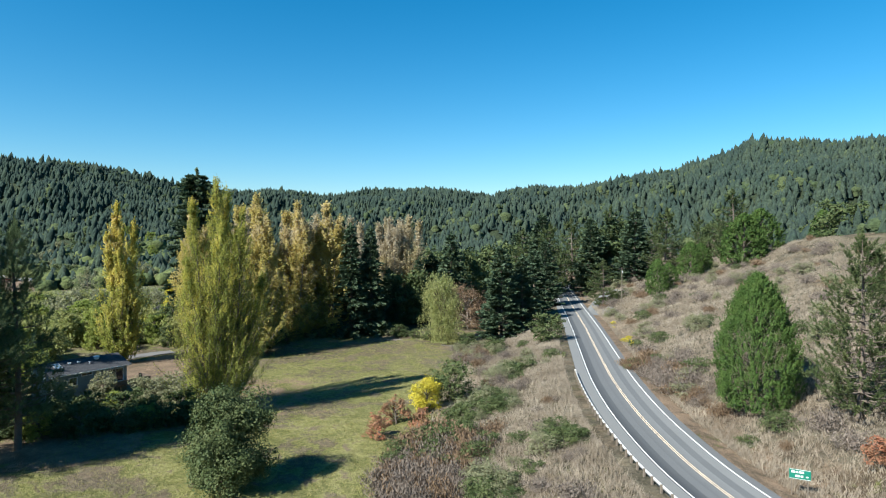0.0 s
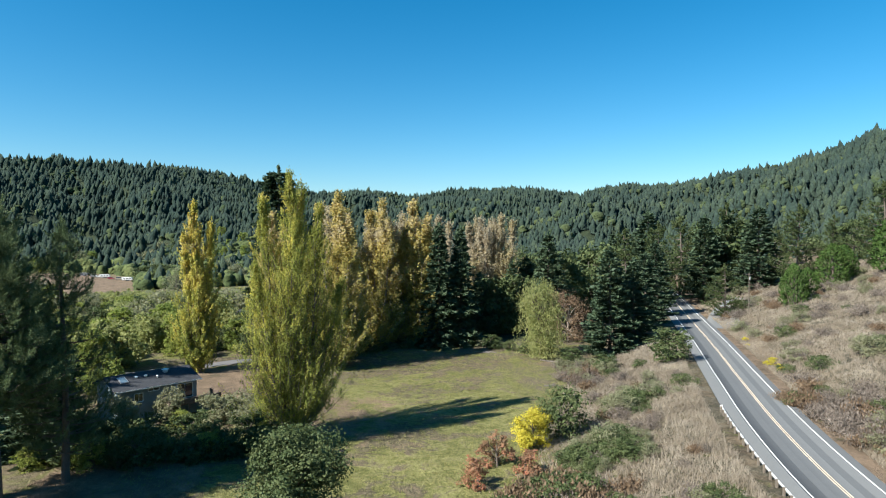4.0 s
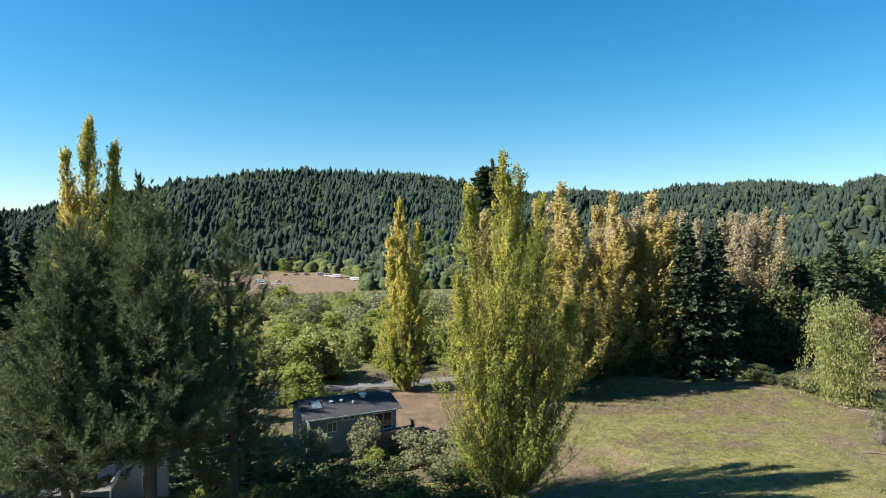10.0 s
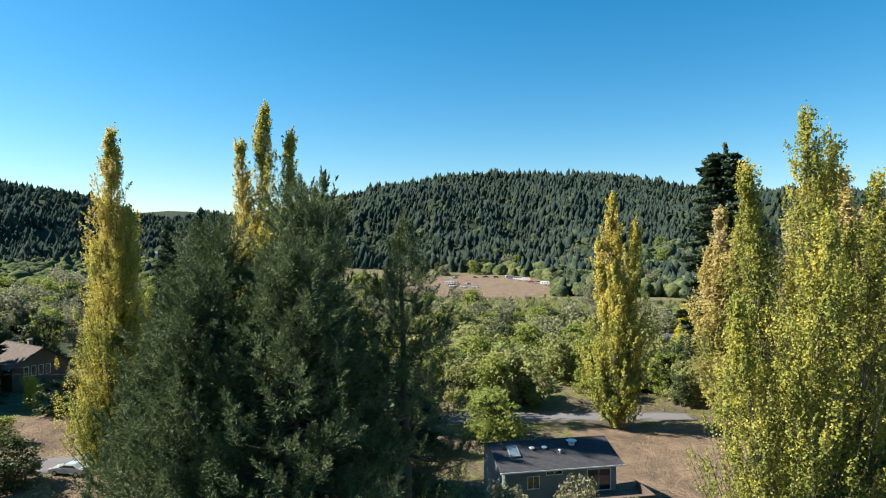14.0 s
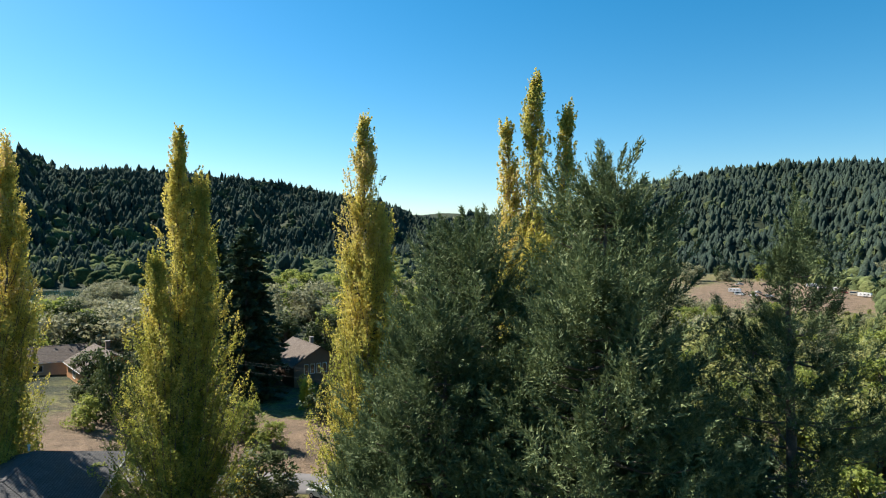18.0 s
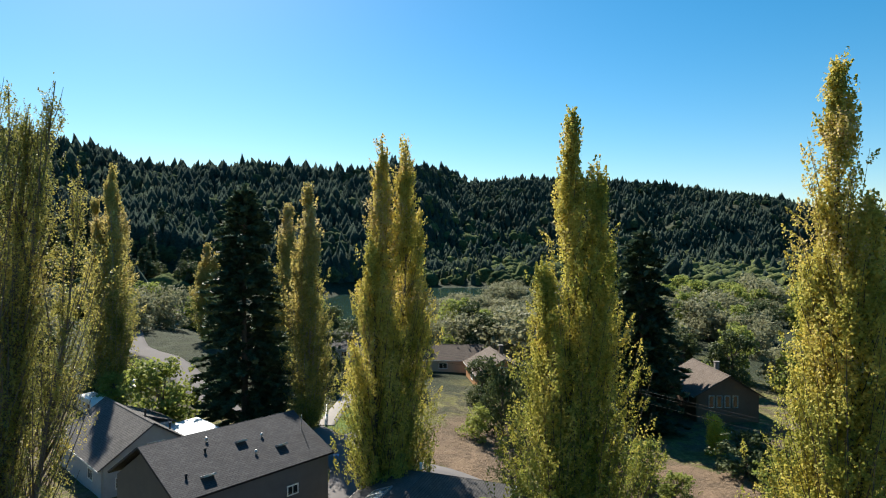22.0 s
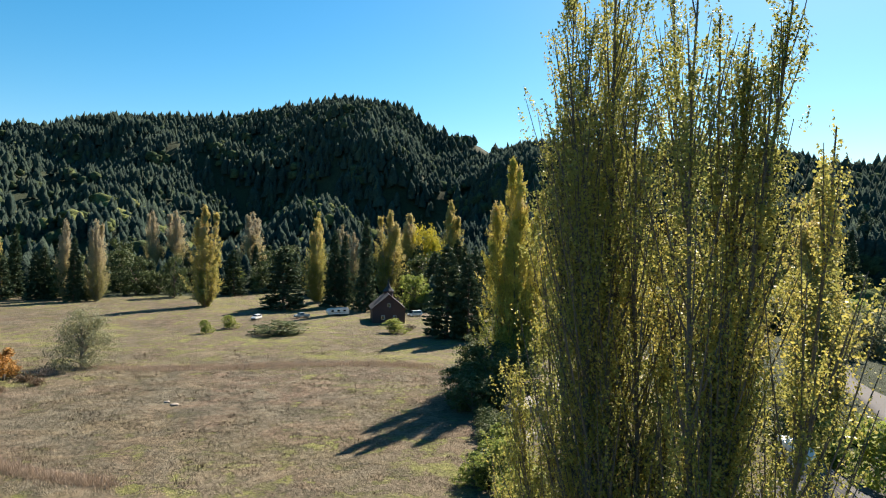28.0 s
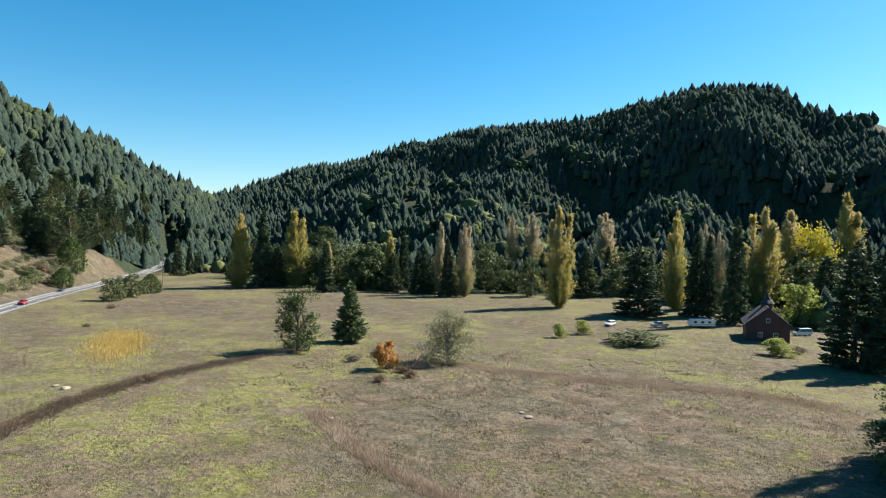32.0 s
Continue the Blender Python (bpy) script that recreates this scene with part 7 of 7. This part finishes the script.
# trampoline in the yard
tp = thing("trampoline", pose(-128.6, -43.6, gz(-128.6, -43.6)), "round garden trampoline with a dark mat", "trampoline")
bm = bmesh.new()
bmesh.ops.create_cone(bm, cap_ends=True, segments=24, radius1=1.55, radius2=1.55, depth=0.03, matrix=pose(0, 0, 0.8))
part("mat", bm, M_BLACK, tp)
ang = np.linspace(0, 2 * np.pi, 25)
part_np("rim", mesh_np("rim", *tube_np(np.c_[1.8 * np.cos(ang), 1.8 * np.sin(ang), 0 * ang + 0.82], np.full(25, 0.09), 6), M_METAL), tp)
for k in range(4):
    part("leg", box(1.75 * math.cos(k * 1.57 + 0.4), 1.75 * math.sin(k * 1.57 + 0.4), 0.38, 0.06, 0.06, 0.85), M_METAL, tp)


# lanes, drives and paths on the land


def lane(name, pts, w, mat, label, dz=0.06):
    l = spline([(x, y, 0.0) for x, y in pts], 1.5)
    t = np.gradient(l[:, :2], axis=0)
    t /= np.linalg.norm(t, axis=1)[:, None]
    nrm = np.stack([-t[:, 1], t[:, 0]], -1)
    cols = np.linspace(-w / 2, w / 2, 5)
    v = np.stack([np.c_[l[:, :2] + nrm * c, height(*(l[:, :2] + nrm * c).T) + dz] for c in cols], 1)
    v[:, :, 2] = np.maximum(v[:, :, 2], v[:, 2:3, 2] - 0.12)
    n, k = len(l), len(cols)
    i = np.arange(n - 1)[:, None] * k
    j = np.arange(k - 1)[None]
    f = np.stack([i + j, i + j + k, i + j + k + 1, i + j + 1], -1).reshape(-1, 4)
    sk = v.copy()
    sk[:, :, 2] -= 0.4
    vv = np.vstack([v.reshape(-1, 3), sk.reshape(-1, 3)])
    o = n * k
    e = np.arange(n - 1)
    side = np.vstack([np.stack([e * k, o + e * k, o + (e + 1) * k, (e + 1) * k], -1), np.stack([e * k + k - 1, (e + 1) * k + k - 1, o + (e + 1) * k + k - 1, o + e * k + k - 1], -1)])
    return tagged(new(name, mesh_np(name, vv, np.vstack([f, side]), mat)), label, "road" if "lane" in name else "path", kind="structure")


lane("lane_1", [(-96, 102), (-108, 92), (-117, 81), (-121, 68), (-127, 52), (-130, 40), (-140, 26), (-150, 8), (-160, -4), (-177, -22), (-190, -40), (-215, -62)], 6.0, M_LANE, "pale grey residential lane between the houses")
lane("driveway_1", [(-136, 33), (-129, 40), (-122, 43), (-116, 43.5)], 7.5, M_LANE, "pale grey asphalt driveway beside the shingled house", 0.075)
lane("path_1", [(-141, 30.5), (-150, 29), (-158, 27.5), (-166, 25)], 2.6, M_CONCRETE, "pale garden path beside the lawn", 0.09)
lane("driveway_2", [(-74, 170), (-84, 161), (-96, 148), (-104, 134), (-100, 118)], 5.0, M_LANE, "grey gravel driveway beside the poplar", 0.07)
lane("side_road_1", [(51, 202), (56, 220), (62, 235), (72, 250)], 9.0, M_SHOULDER, "side road joining the highway", 0.07)
lane("patio_1", [(-110, -27), (-116, -31)], 3.4, M_CONCRETE, "pale concrete patio slab", 0.09)

# lagoon
bm = bmesh.new()
bmesh.ops.create_circle(bm, cap_ends=True, segments=48, radius=1.0, matrix=pose(-375, -15, -1.75) @ Matrix.Diagonal((175, 115, 1, 1)))
M_WATER, nt, b = nodes_of("lagoon_water")
b.inputs["Base Color"].default_value = (0.02, 0.045, 0.035, 1)
b.inputs["Roughness"].default_value = 0.08
bump(nt, b, noise_of(nt, 0.8, 3), 0.12, 0.05)
water_me = bpy.data.meshes.new("water")
bm.to_mesh(water_me)
bm.free()
water_me.materials.append(M_WATER)
tagged(new("water", water_me), "still dark green lagoon water", "water", kind="structure")

# ---------------------------------------------------------------- vehicles


def paint(name, base):
    m, nt, b = nodes_of(name)
    b.inputs["Base Color"].default_value = (*base, 1)
    b.inputs["Roughness"].default_value, b.inputs["Coat Weight"].default_value = 0.35, 0.6
    n = noise_of(nt, 2.0, 3)
    nt.links.new(mixed(nt, n, tuple(v * 0.9 for v in base), tuple(min(1, v * 1.06) for v in base)), b.inputs["Base Color"])
    return m


PAINTS = {k: paint(k + "_car_paint", c) for k, c in (("white", (0.72, 0.72, 0.71)), ("silver", (0.36, 0.39, 0.38)), ("red", (0.32, 0.02, 0.03)), ("blue", (0.03, 0.05, 0.12)), ("dark", (0.03, 0.03, 0.035)), ("tan", (0.45, 0.38, 0.28)))}
M_LAMP = plain("lamp_lens", (0.75, 0.73, 0.66), 0.15, vary=0.05)
M_TAIL = plain("tail_lens", (0.35, 0.02, 0.02), 0.2, vary=0.05)
# side outlines: length along x from the tail, height
SHAPES = {
    "sedan": dict(L=4.7, W=1.8, body=[(0, 0.35), (0, 0.85), (0.35, 1.0), (3.4, 0.98), (4.5, 0.75), (4.7, 0.55), (4.65, 0.3), (0.2, 0.25)], cabin=[(0.55, 0.98), (1.3, 1.42), (2.5, 1.42), (3.35, 0.98)], wheels=(0.85, 3.75), r=0.33),
    "pickup": dict(L=5.7, W=1.95, body=[(0, 0.5), (0, 1.12), (2.1, 1.12), (2.1, 1.15), (4.3, 1.12), (5.5, 1.05), (5.7, 0.8), (5.65, 0.45), (0.2, 0.45)], cabin=[(2.1, 1.12), (2.25, 1.82), (3.7, 1.82), (4.5, 1.12)], wheels=(1.1, 4.6), r=0.4),
    "van": dict(L=5.6, W=2.0, body=[(0, 0.4), (0, 1.2), (4.6, 1.2), (5.5, 1.0), (5.6, 0.6), (5.5, 0.4)], cabin=[(0.02, 1.2), (0.1, 2.2), (3.9, 2.2), (4.9, 1.2)], wheels=(1.0, 4.5), r=0.36),
    "suv": dict(L=4.8, W=1.9, body=[(0, 0.45), (0, 1.1), (3.6, 1.1), (4.7, 0.95), (4.8, 0.6), (4.7, 0.4), (0.2, 0.4)], cabin=[(0.1, 1.1), (0.35, 1.72), (2.8, 1.72), (3.6, 1.1)], wheels=(0.9, 3.85), r=0.38),
}


def prism(outline, w0, w1=None, split=None, bevel=0.06):
    """An outline in x-z swept across y; above the split height it narrows to w1."""
    bm = bmesh.new()
    wy = lambda z: w0 if split is None or z <= split + 0.01 else w1
    a = [bm.verts.new((x, -wy(z) / 2, z)) for x, z in outline]
    b = [bm.verts.new((x, wy(z) / 2, z)) for x, z in outline]
    bm.faces.new(a)
    bm.faces.new(b[::-1])
    n = len(outline)
    for i in range(n):
        bm.faces.new((a[(i + 1) % n], a[i], b[i], b[(i + 1) % n]))
    bmesh.ops.recalc_face_normals(bm, faces=list(bm.faces))
    if bevel:
        bmesh.ops.bevel(bm, geom=list(bm.edges), offset=bevel, segments=2, affect="EDGES")
    return bm


def vehicle(kind, colour, x, y, turn, label, z=None):
    s = SHAPES[kind]
    L, W = s["L"], s["W"]
    ob = thing({"sedan": "car", "suv": "car", "van": "van", "pickup": "pickup_truck"}[kind], pose(x, y, (gz(x, y) if z is None else z) + 0.08, 0, 0, turn) @ pose(-L / 2, 0, 0), label, "truck" if kind == "pickup" else "car" if kind != "van" else "van", "vehicles")
    part("body", prism(s["body"], W), PAINTS[colour], ob)
    zb = s["cabin"][0][1]
    part("cabin", prism(s["cabin"], W - 0.08, W - 0.42, zb), PAINTS[colour], ob)
    c = s["cabin"]
    zt = c[1][1]
    inset = [(c[0][0] + 0.25, zb + 0.04), (c[1][0] + 0.1, zt - 0.1), (c[2][0] - 0.05, zt - 0.1), (c[3][0] - 0.3, zb + 0.04)]
    part("side_window", prism(inset, W - 0.05, W - 0.36, zb + 0.05, 0), M_GLASS, ob)
    f0, f1 = Vector((c[3][0] - 0.02, 0, zb + 0.06)), Vector((c[2][0] + 0.06, 0, zt - 0.06))
    d = f1 - f0
    part("windscreen", box(0, 0, 0, 0.03, W - 0.5, d.length * 0.92, Matrix.Translation((f0 + f1) / 2 + Vector((0.05, 0, 0.03))) @ pose(0, 0, 0, 0, math.degrees(math.atan2(d.x, d.z)), 0)), M_GLASS, ob)
    if kind == "pickup":
        part("truck_bed", box(1.1, 0, 1.13, 1.8, W - 0.3, 0.06), M_BLACK, ob)
    for wx in s["wheels"]:
        for sy in (-1, 1):
            bm = bmesh.new()
            bmesh.ops.create_cone(bm, cap_ends=True, segments=18, radius1=s["r"], radius2=s["r"], depth=0.22, matrix=pose(wx, sy * (W / 2 - 0.1), s["r"] - 0.08, 90, 0, 0))
            wh = part("wheel", bm, M_BLACK, ob)
            bm = bmesh.new()
            bmesh.ops.create_cone(bm, cap_ends=True, segments=12, radius1=s["r"] * 0.6, radius2=s["r"] * 0.6, depth=0.24, matrix=pose(wx, sy * (W / 2 - 0.1), s["r"] - 0.08, 90, 0, 0))
            part("rim", bm, M_METAL, wh)
    for sy in (-1, 1):
        part("headlight", box(L - 0.12, sy * (W / 2 - 0.28), s["body"][0][1] + 0.32, 0.16, 0.32, 0.14, bevel=0.03), M_LAMP, ob)
        part("tail_light", box(0.03, sy * (W / 2 - 0.22), s["body"][0][1] + 0.4, 0.1, 0.24, 0.2, bevel=0.03), M_TAIL, ob)
        part("mirror", box(s["cabin"][3][0] - 0.45, sy * (W / 2 + 0.08), zb + 0.12, 0.12, 0.2, 0.14, bevel=0.03), M_BLACK, ob)
    part("bumper", box(L - 0.02, 0, 0.42, 0.14, W - 0.1, 0.2, bevel=0.04), M_BLACK, ob)
    return ob


def trailer(L, x, y, turn, label):
    """A long pale camper on wheels."""
    ob = thing("camper_trailer", pose(x, y, gz(x, y) + 0.05, 0, 0, turn), label, "camper", "vehicles")
    part("body", prism([(-L / 2, 0.7), (-L / 2, 2.6), (-L / 2 + 0.3, 2.9), (L / 2 - 0.9, 2.9), (L / 2, 2.0), (L / 2 - 0.3, 0.7)], 2.4), PAINTS["white"], ob)
    for k in range(3):
        for sy in (-1, 1):
            part("window", box(-L / 2 + L * (k + 0.8) / 3.6, sy * 1.2, 1.95, 1.0, 0.05, 0.6), M_GLASS, ob)
    part("door", box(L * 0.18, -1.21, 1.55, 0.7, 0.05, 1.6), M_METAL, ob)
    part("stripe", box(0, 0, 1.3, L - 0.6, 2.43, 0.14), M_BROWNWALL, ob)
    part("vent", box(0, 0, 3.0, 0.8, 0.8, 0.25, bevel=0.05), M_METAL, ob)
    for wx in (-0.5, 0.5):
        for sy in (-1, 1):
            bm = bmesh.new()
            bmesh.ops.create_cone(bm, cap_ends=True, segments=14, radius1=0.38, radius2=0.38, depth=0.25, matrix=pose(wx, sy * 1.05, 0.36, 90, 0, 0))
            part("wheel", bm, M_BLACK, ob)
    return ob


vehicle("sedan", "silver", -113.0, 80.2, 215, "pale green-grey sedan parked beside the lane")
vehicle("pickup", "white", -108.0, 88.0, 222, "white pickup truck parked beside the lane")
trailer(6.6, -138.0, -5.5, 60, "white camper parked beyond the gabled house")
vehicle("sedan", "blue", -152.0, -10.0, 70, "dark blue car parked beside the lane")
vehicle("sedan", "dark", -158.0, 89.0, 20, "dark car parked under the trees")
rd = lambda y, off: (float(np.interp(-y, -ROAD_LINE[:, 1], ROAD_LINE[:, 0])) + off, y)
vehicle("suv", "red", 133.0, -159.0, 118, "red car driving on the highway", 4.55)
vehicle("sedan", "dark", 161.5, -207.0, 116, "dark car driving on the highway", 4.6)
vehicle("suv", "white", 190.0, -285.0, 296, "white car driving on the highway", 5.0)
trailer(8.5, -112.5, -181.5, 12, "long white camper trailer parked at the pasture's edge")
vehicle("pickup", "silver", -99.0, -178.0, 20, "grey pickup truck parked under the trees")
vehicle("suv", "white", -83.0, -176.0, 60, "pale car parked under the trees")
vehicle("van", "white", -140.0, -172.0, 20, "white van parked beside the red house")
trailer(7.0, -13.5, 221.0, 20, "white camper trailer half hidden by trees")
LOT = [("van", "white", -338, 385, 20), ("pickup", "white", -330, 388, 25), ("suv", "silver", -322, 392, 15), ("sedan", "dark", -392, 470, 40), ("pickup", "dark", -385, 476, 45), ("suv", "blue", -378, 482, 50), ("van", "white", -352, 478, 15),
       ("sedan", "white", -344, 474, 20), ("pickup", "silver", -400, 452, 70), ("suv", "red", -322, 458, 20), ("van", "tan", -312, 454, 20), ("sedan", "silver", -346, 410, 80)]
for kind, colour, x, y, t in LOT:
    vehicle(kind, colour, x, y, t, colour.replace("dark", "dark grey") + " " + {"suv": "car", "sedan": "car", "van": "van", "pickup": "pickup truck"}[kind] + " parked in the gravel yard")
for x, y, t in ((-336, 470, 20), (-352, 396, 30), (-300, 446, 15), (-366, 486, 45)):
    trailer(7.5, x, y, t, "white camper trailer parked in the gravel yard")


def bin_(x, y, turn, mat, label):
    ob = thing("wheelie_bin", pose(x, y, gz(x, y) + 0.05, 0, 0, turn), label, "bin")
    bm = bmesh.new()
    bmesh.ops.create_cone(bm, cap_ends=True, segments=4, radius1=0.36, radius2=0.44, depth=1.0, matrix=pose(0, 0, 0.55, 0, 0, 45))
    bmesh.ops.bevel(bm, geom=list(bm.edges), offset=0.03, segments=1, affect="EDGES")
    part("body", bm, mat, ob)
    part("lid", box(0, 0, 1.08, 0.66, 0.7, 0.07, bevel=0.03), mat, ob)
    for s in (-1, 1):
        bm = bmesh.new()
        bmesh.ops.create_cone(bm, cap_ends=True, segments=12, radius1=0.12, radius2=0.12, depth=0.06, matrix=pose(s * 0.28, 0.3, 0.12, 0, 90, 0))
        part("wheel", bm, M_BLACK, ob)


M_BINBLUE = plain("blue_plastic", (0.03, 0.20, 0.42), 0.5, vary=0.1)
M_BINDARK = plain("dark_plastic", (0.05, 0.05, 0.05), 0.5, vary=0.1)
bin_(-127.2, 37.8, 20, M_BINBLUE, "blue wheelie bin standing in the driveway")
bin_(-107.0, 93.0, 30, M_BINBLUE, "blue wheelie bin beside the lane")
bin_(-161.0, -15.5, 30, M_BINDARK, "dark wheelie bin at the lane's kerb")
bin_(-162.5, -14.0, 30, M_BINDARK, "dark wheelie bin at the lane's kerb")

# ---------------------------------------------------------------- guardrail, sign, poles and wires
gr = thing("guardrail", Matrix.Identity(4), "galvanised steel guardrail on wooden posts beside the highway", "guardrail")
seg = fine_line[(fine_line[:, 1] < 114) & (fine_line[:, 1] > 40)]
tt = np.gradient(seg[:, :2], axis=0)
tt /= np.linalg.norm(tt, axis=1)[:, None]
side = np.stack([-tt[:, 1], tt[:, 0]], -1)
prof = [(-0.02, 0.40), (0.06, 0.49), (-0.02, 0.57), (0.06, 0.66), (-0.02, 0.75), (-0.1, 0.75), (-0.1, 0.40)]
v = np.stack([np.c_[seg[:, :2] + side * (-6.15 + o), seg[:, 2] + q] for o, q in prof], 1)
n, k = len(seg), len(prof)
i, j = np.arange(n - 1)[:, None] * k, np.arange(k)[None]
part_np("rail", mesh_np("rail", v.reshape(-1, 3), np.stack([i + j, i + (j + 1) % k, i + k + (j + 1) % k, i + k + j], -1).reshape(-1, 4), M_RAIL), gr)
pme = bpy.data.meshes.new("post")
bm = box(0, 0, 0.2, 0.26, 0.24, 1.16, bevel=0.015)
bm.to_mesh(pme)
bm.free()
pme.materials.append(M_POST)
for q in range(0, len(seg)):
    o = part_np("post", pme, gr)
    o.matrix_basis = pose(seg[q, 0] - 6.32 * side[q, 0], seg[q, 1] - 6.32 * side[q, 1], seg[q, 2], 0, 0, math.degrees(math.atan2(tt[q, 1], tt[q, 0])))
end = seg[0]
part("end_marker", box(end[0] - 6.15, end[1] + 1.2, end[2] + 0.55, 0.35, 0.06, 0.75, bevel=0.02), M_TRIM, gr, "white end marker")

M_SIGN = plain("green_sign_sheet", (0.005, 0.14, 0.095), 0.5, vary=0.1)
sx, sy = 35.6, 61.5
sign = thing("road_sign", pose(sx, sy, gz(sx, sy), 0, 0, -28), "green road sign with white lettering on two posts", "sign")
for px in (-0.7, 0.7):
    part("post", box(px, 0.05, 1.2, 0.09, 0.09, 2.8), M_POST, sign)
pn = part("panel", box(0, 0, 2.2, 1.9, 0.04, 1.0, bevel=0.015), M_SIGN, sign)
part("border", box(0, -0.024, 2.66, 1.8, 0.006, 0.03), M_WHITELINE, pn)
part("border", box(0, -0.024, 1.74, 1.8, 0.006, 0.03), M_WHITELINE, pn)
for zz, x0, ws in ((2.42, -0.75, (0.34, 0.12, 0.42)), (2.02, -0.4, (0.36, 0.22))):
    x = x0
    for w in ws:
        part("lettering", box(x + w / 2, -0.026, zz, w, 0.008, 0.2), M_WHITELINE, pn)
        x += w + 0.1
part("arrow", box(0.62, -0.026, 2.02, 0.22, 0.008, 0.08), M_WHITELINE, pn)


def utility_pole(x, y, h, turn, label="brown wooden utility pole with a crossarm"):
    ob = thing("utility_pole", pose(x, y, gz(x, y), 0, 0, turn), label, "utility pole", "utility poles")
    t = np.linspace(0, 1, 5)
    part_np("pole", mesh_np("pole", *tube_np(np.c_[0 * t, 0 * t, t * (h + 0.8) - 0.8], 0.17 - 0.06 * t, 8), M_POST), ob)
    part("crossarm", box(0, 0, h - 0.5, 2.4, 0.1, 0.12), M_POST, ob)
    for px in (-1.1, -0.4, 0.4, 1.1):
        bm = bmesh.new()
        bmesh.ops.create_cone(bm, cap_ends=True, segments=8, radius1=0.06, radius2=0.04, depth=0.16, matrix=pose(px, 0, h - 0.36))
        part("insulator", bm, M_GLASS, ob)
    bm = bmesh.new()
    bmesh.ops.create_cone(bm, cap_ends=True, segments=12, radius1=0.22, radius2=0.22, depth=0.8, matrix=pose(0, -0.35, h - 1.6))
    part("transformer", bm, M_METAL, ob)
    return Vector((x, y, gz(x, y) + h - 0.3))


def cable(a, b, sag, r=0.018):
    t = np.linspace(0, 1, 17)
    p = np.array(a)[None] * (1 - t)[:, None] + np.array(b)[None] * t[:, None]
    p[:, 2] -= sag * 4 * t * (1 - t)
    tagged(new("power_line", mesh_np("power_line", *tube_np(p, np.full(17, r), 4), M_BLACK)), "thin dark overhead cable between the poles", "cable", "cables")


p1 = utility_pole(62.6, 217.0, 12.0, 20)
p2 = utility_pole(78.0, 300.0, 12.0, 15)
p3 = utility_pole(-150.0, 62.0, 10.5, 100)
p4 = utility_pole(-112.0, 128.0, 10.5, 120)
p5 = utility_pole(-172.0, 12.0, 10.5, 90)
p6 = utility_pole(140.0, -250.0, 12.0, 60)
for dz, o in ((0.0, 0.0), (-0.5, 0.5), (-1.4, -0.4)):
    cable(p1 + Vector((o, 0, dz)), p2 + Vector((o, 0, dz)), 1.2)
    cable(p3 + Vector((0, o, dz)), p4 + Vector((0, o, dz)), 1.2)
    cable(p3 + Vector((0, o, dz)), p5 + Vector((0, o, dz)), 1.0)

# timber and stones lying in the fields
for x, y, ln, a in ((1.3, 153.5, 3.2, 15), (-16, 187, 4.5, -10), (-14, 188, 4.0, -14), (2, 178, 6, -30)):
    log = thing("fallen_log", pose(x, y, gz(x, y) + 0.12, 0, 0, a), "bleached log lying in the meadow", "log", "logs")
    t = np.linspace(-0.5, 0.5, 6)
    part_np("stem", mesh_np("stem", *tube_np(np.c_[t * ln, 0.1 * np.sin(t * 9), 0.04 * np.cos(t * 7)], 0.2 - 0.1 * t, 7), M_POPLARBARK), log)
    part_np("branch", mesh_np("branch", *tube_np(np.array([(0.1 * ln, 0, 0.05), (0.2 * ln, 0.35, 0.3), (0.3 * ln, 0.6, 0.45)]), [0.08, 0.06, 0.02], 5), M_POPLARBARK), log)
for x, y, s in ((-64.3, -61.8, 0.7), (-34.2, -53.2, 0.6), (-63, -64, 0.5), (18, -57, 0.9), (21, -58, 0.6)):
    bm = bmesh.new()
    bmesh.ops.create_icosphere(bm, subdivisions=2, radius=s)
    for v_ in bm.verts:
        v_.co *= 1 + 0.25 * noise.noise(v_.co * 2.1 + Vector((x, y, 0)))
        v_.co.z *= 0.45
    st = part("stone", bm, M_PALEBARK, None)
    st.matrix_basis = pose(x, y, gz(x, y) + 0.1)
    tagged(st, "pale weathered clod lying in the pasture", "stone", "field stones")
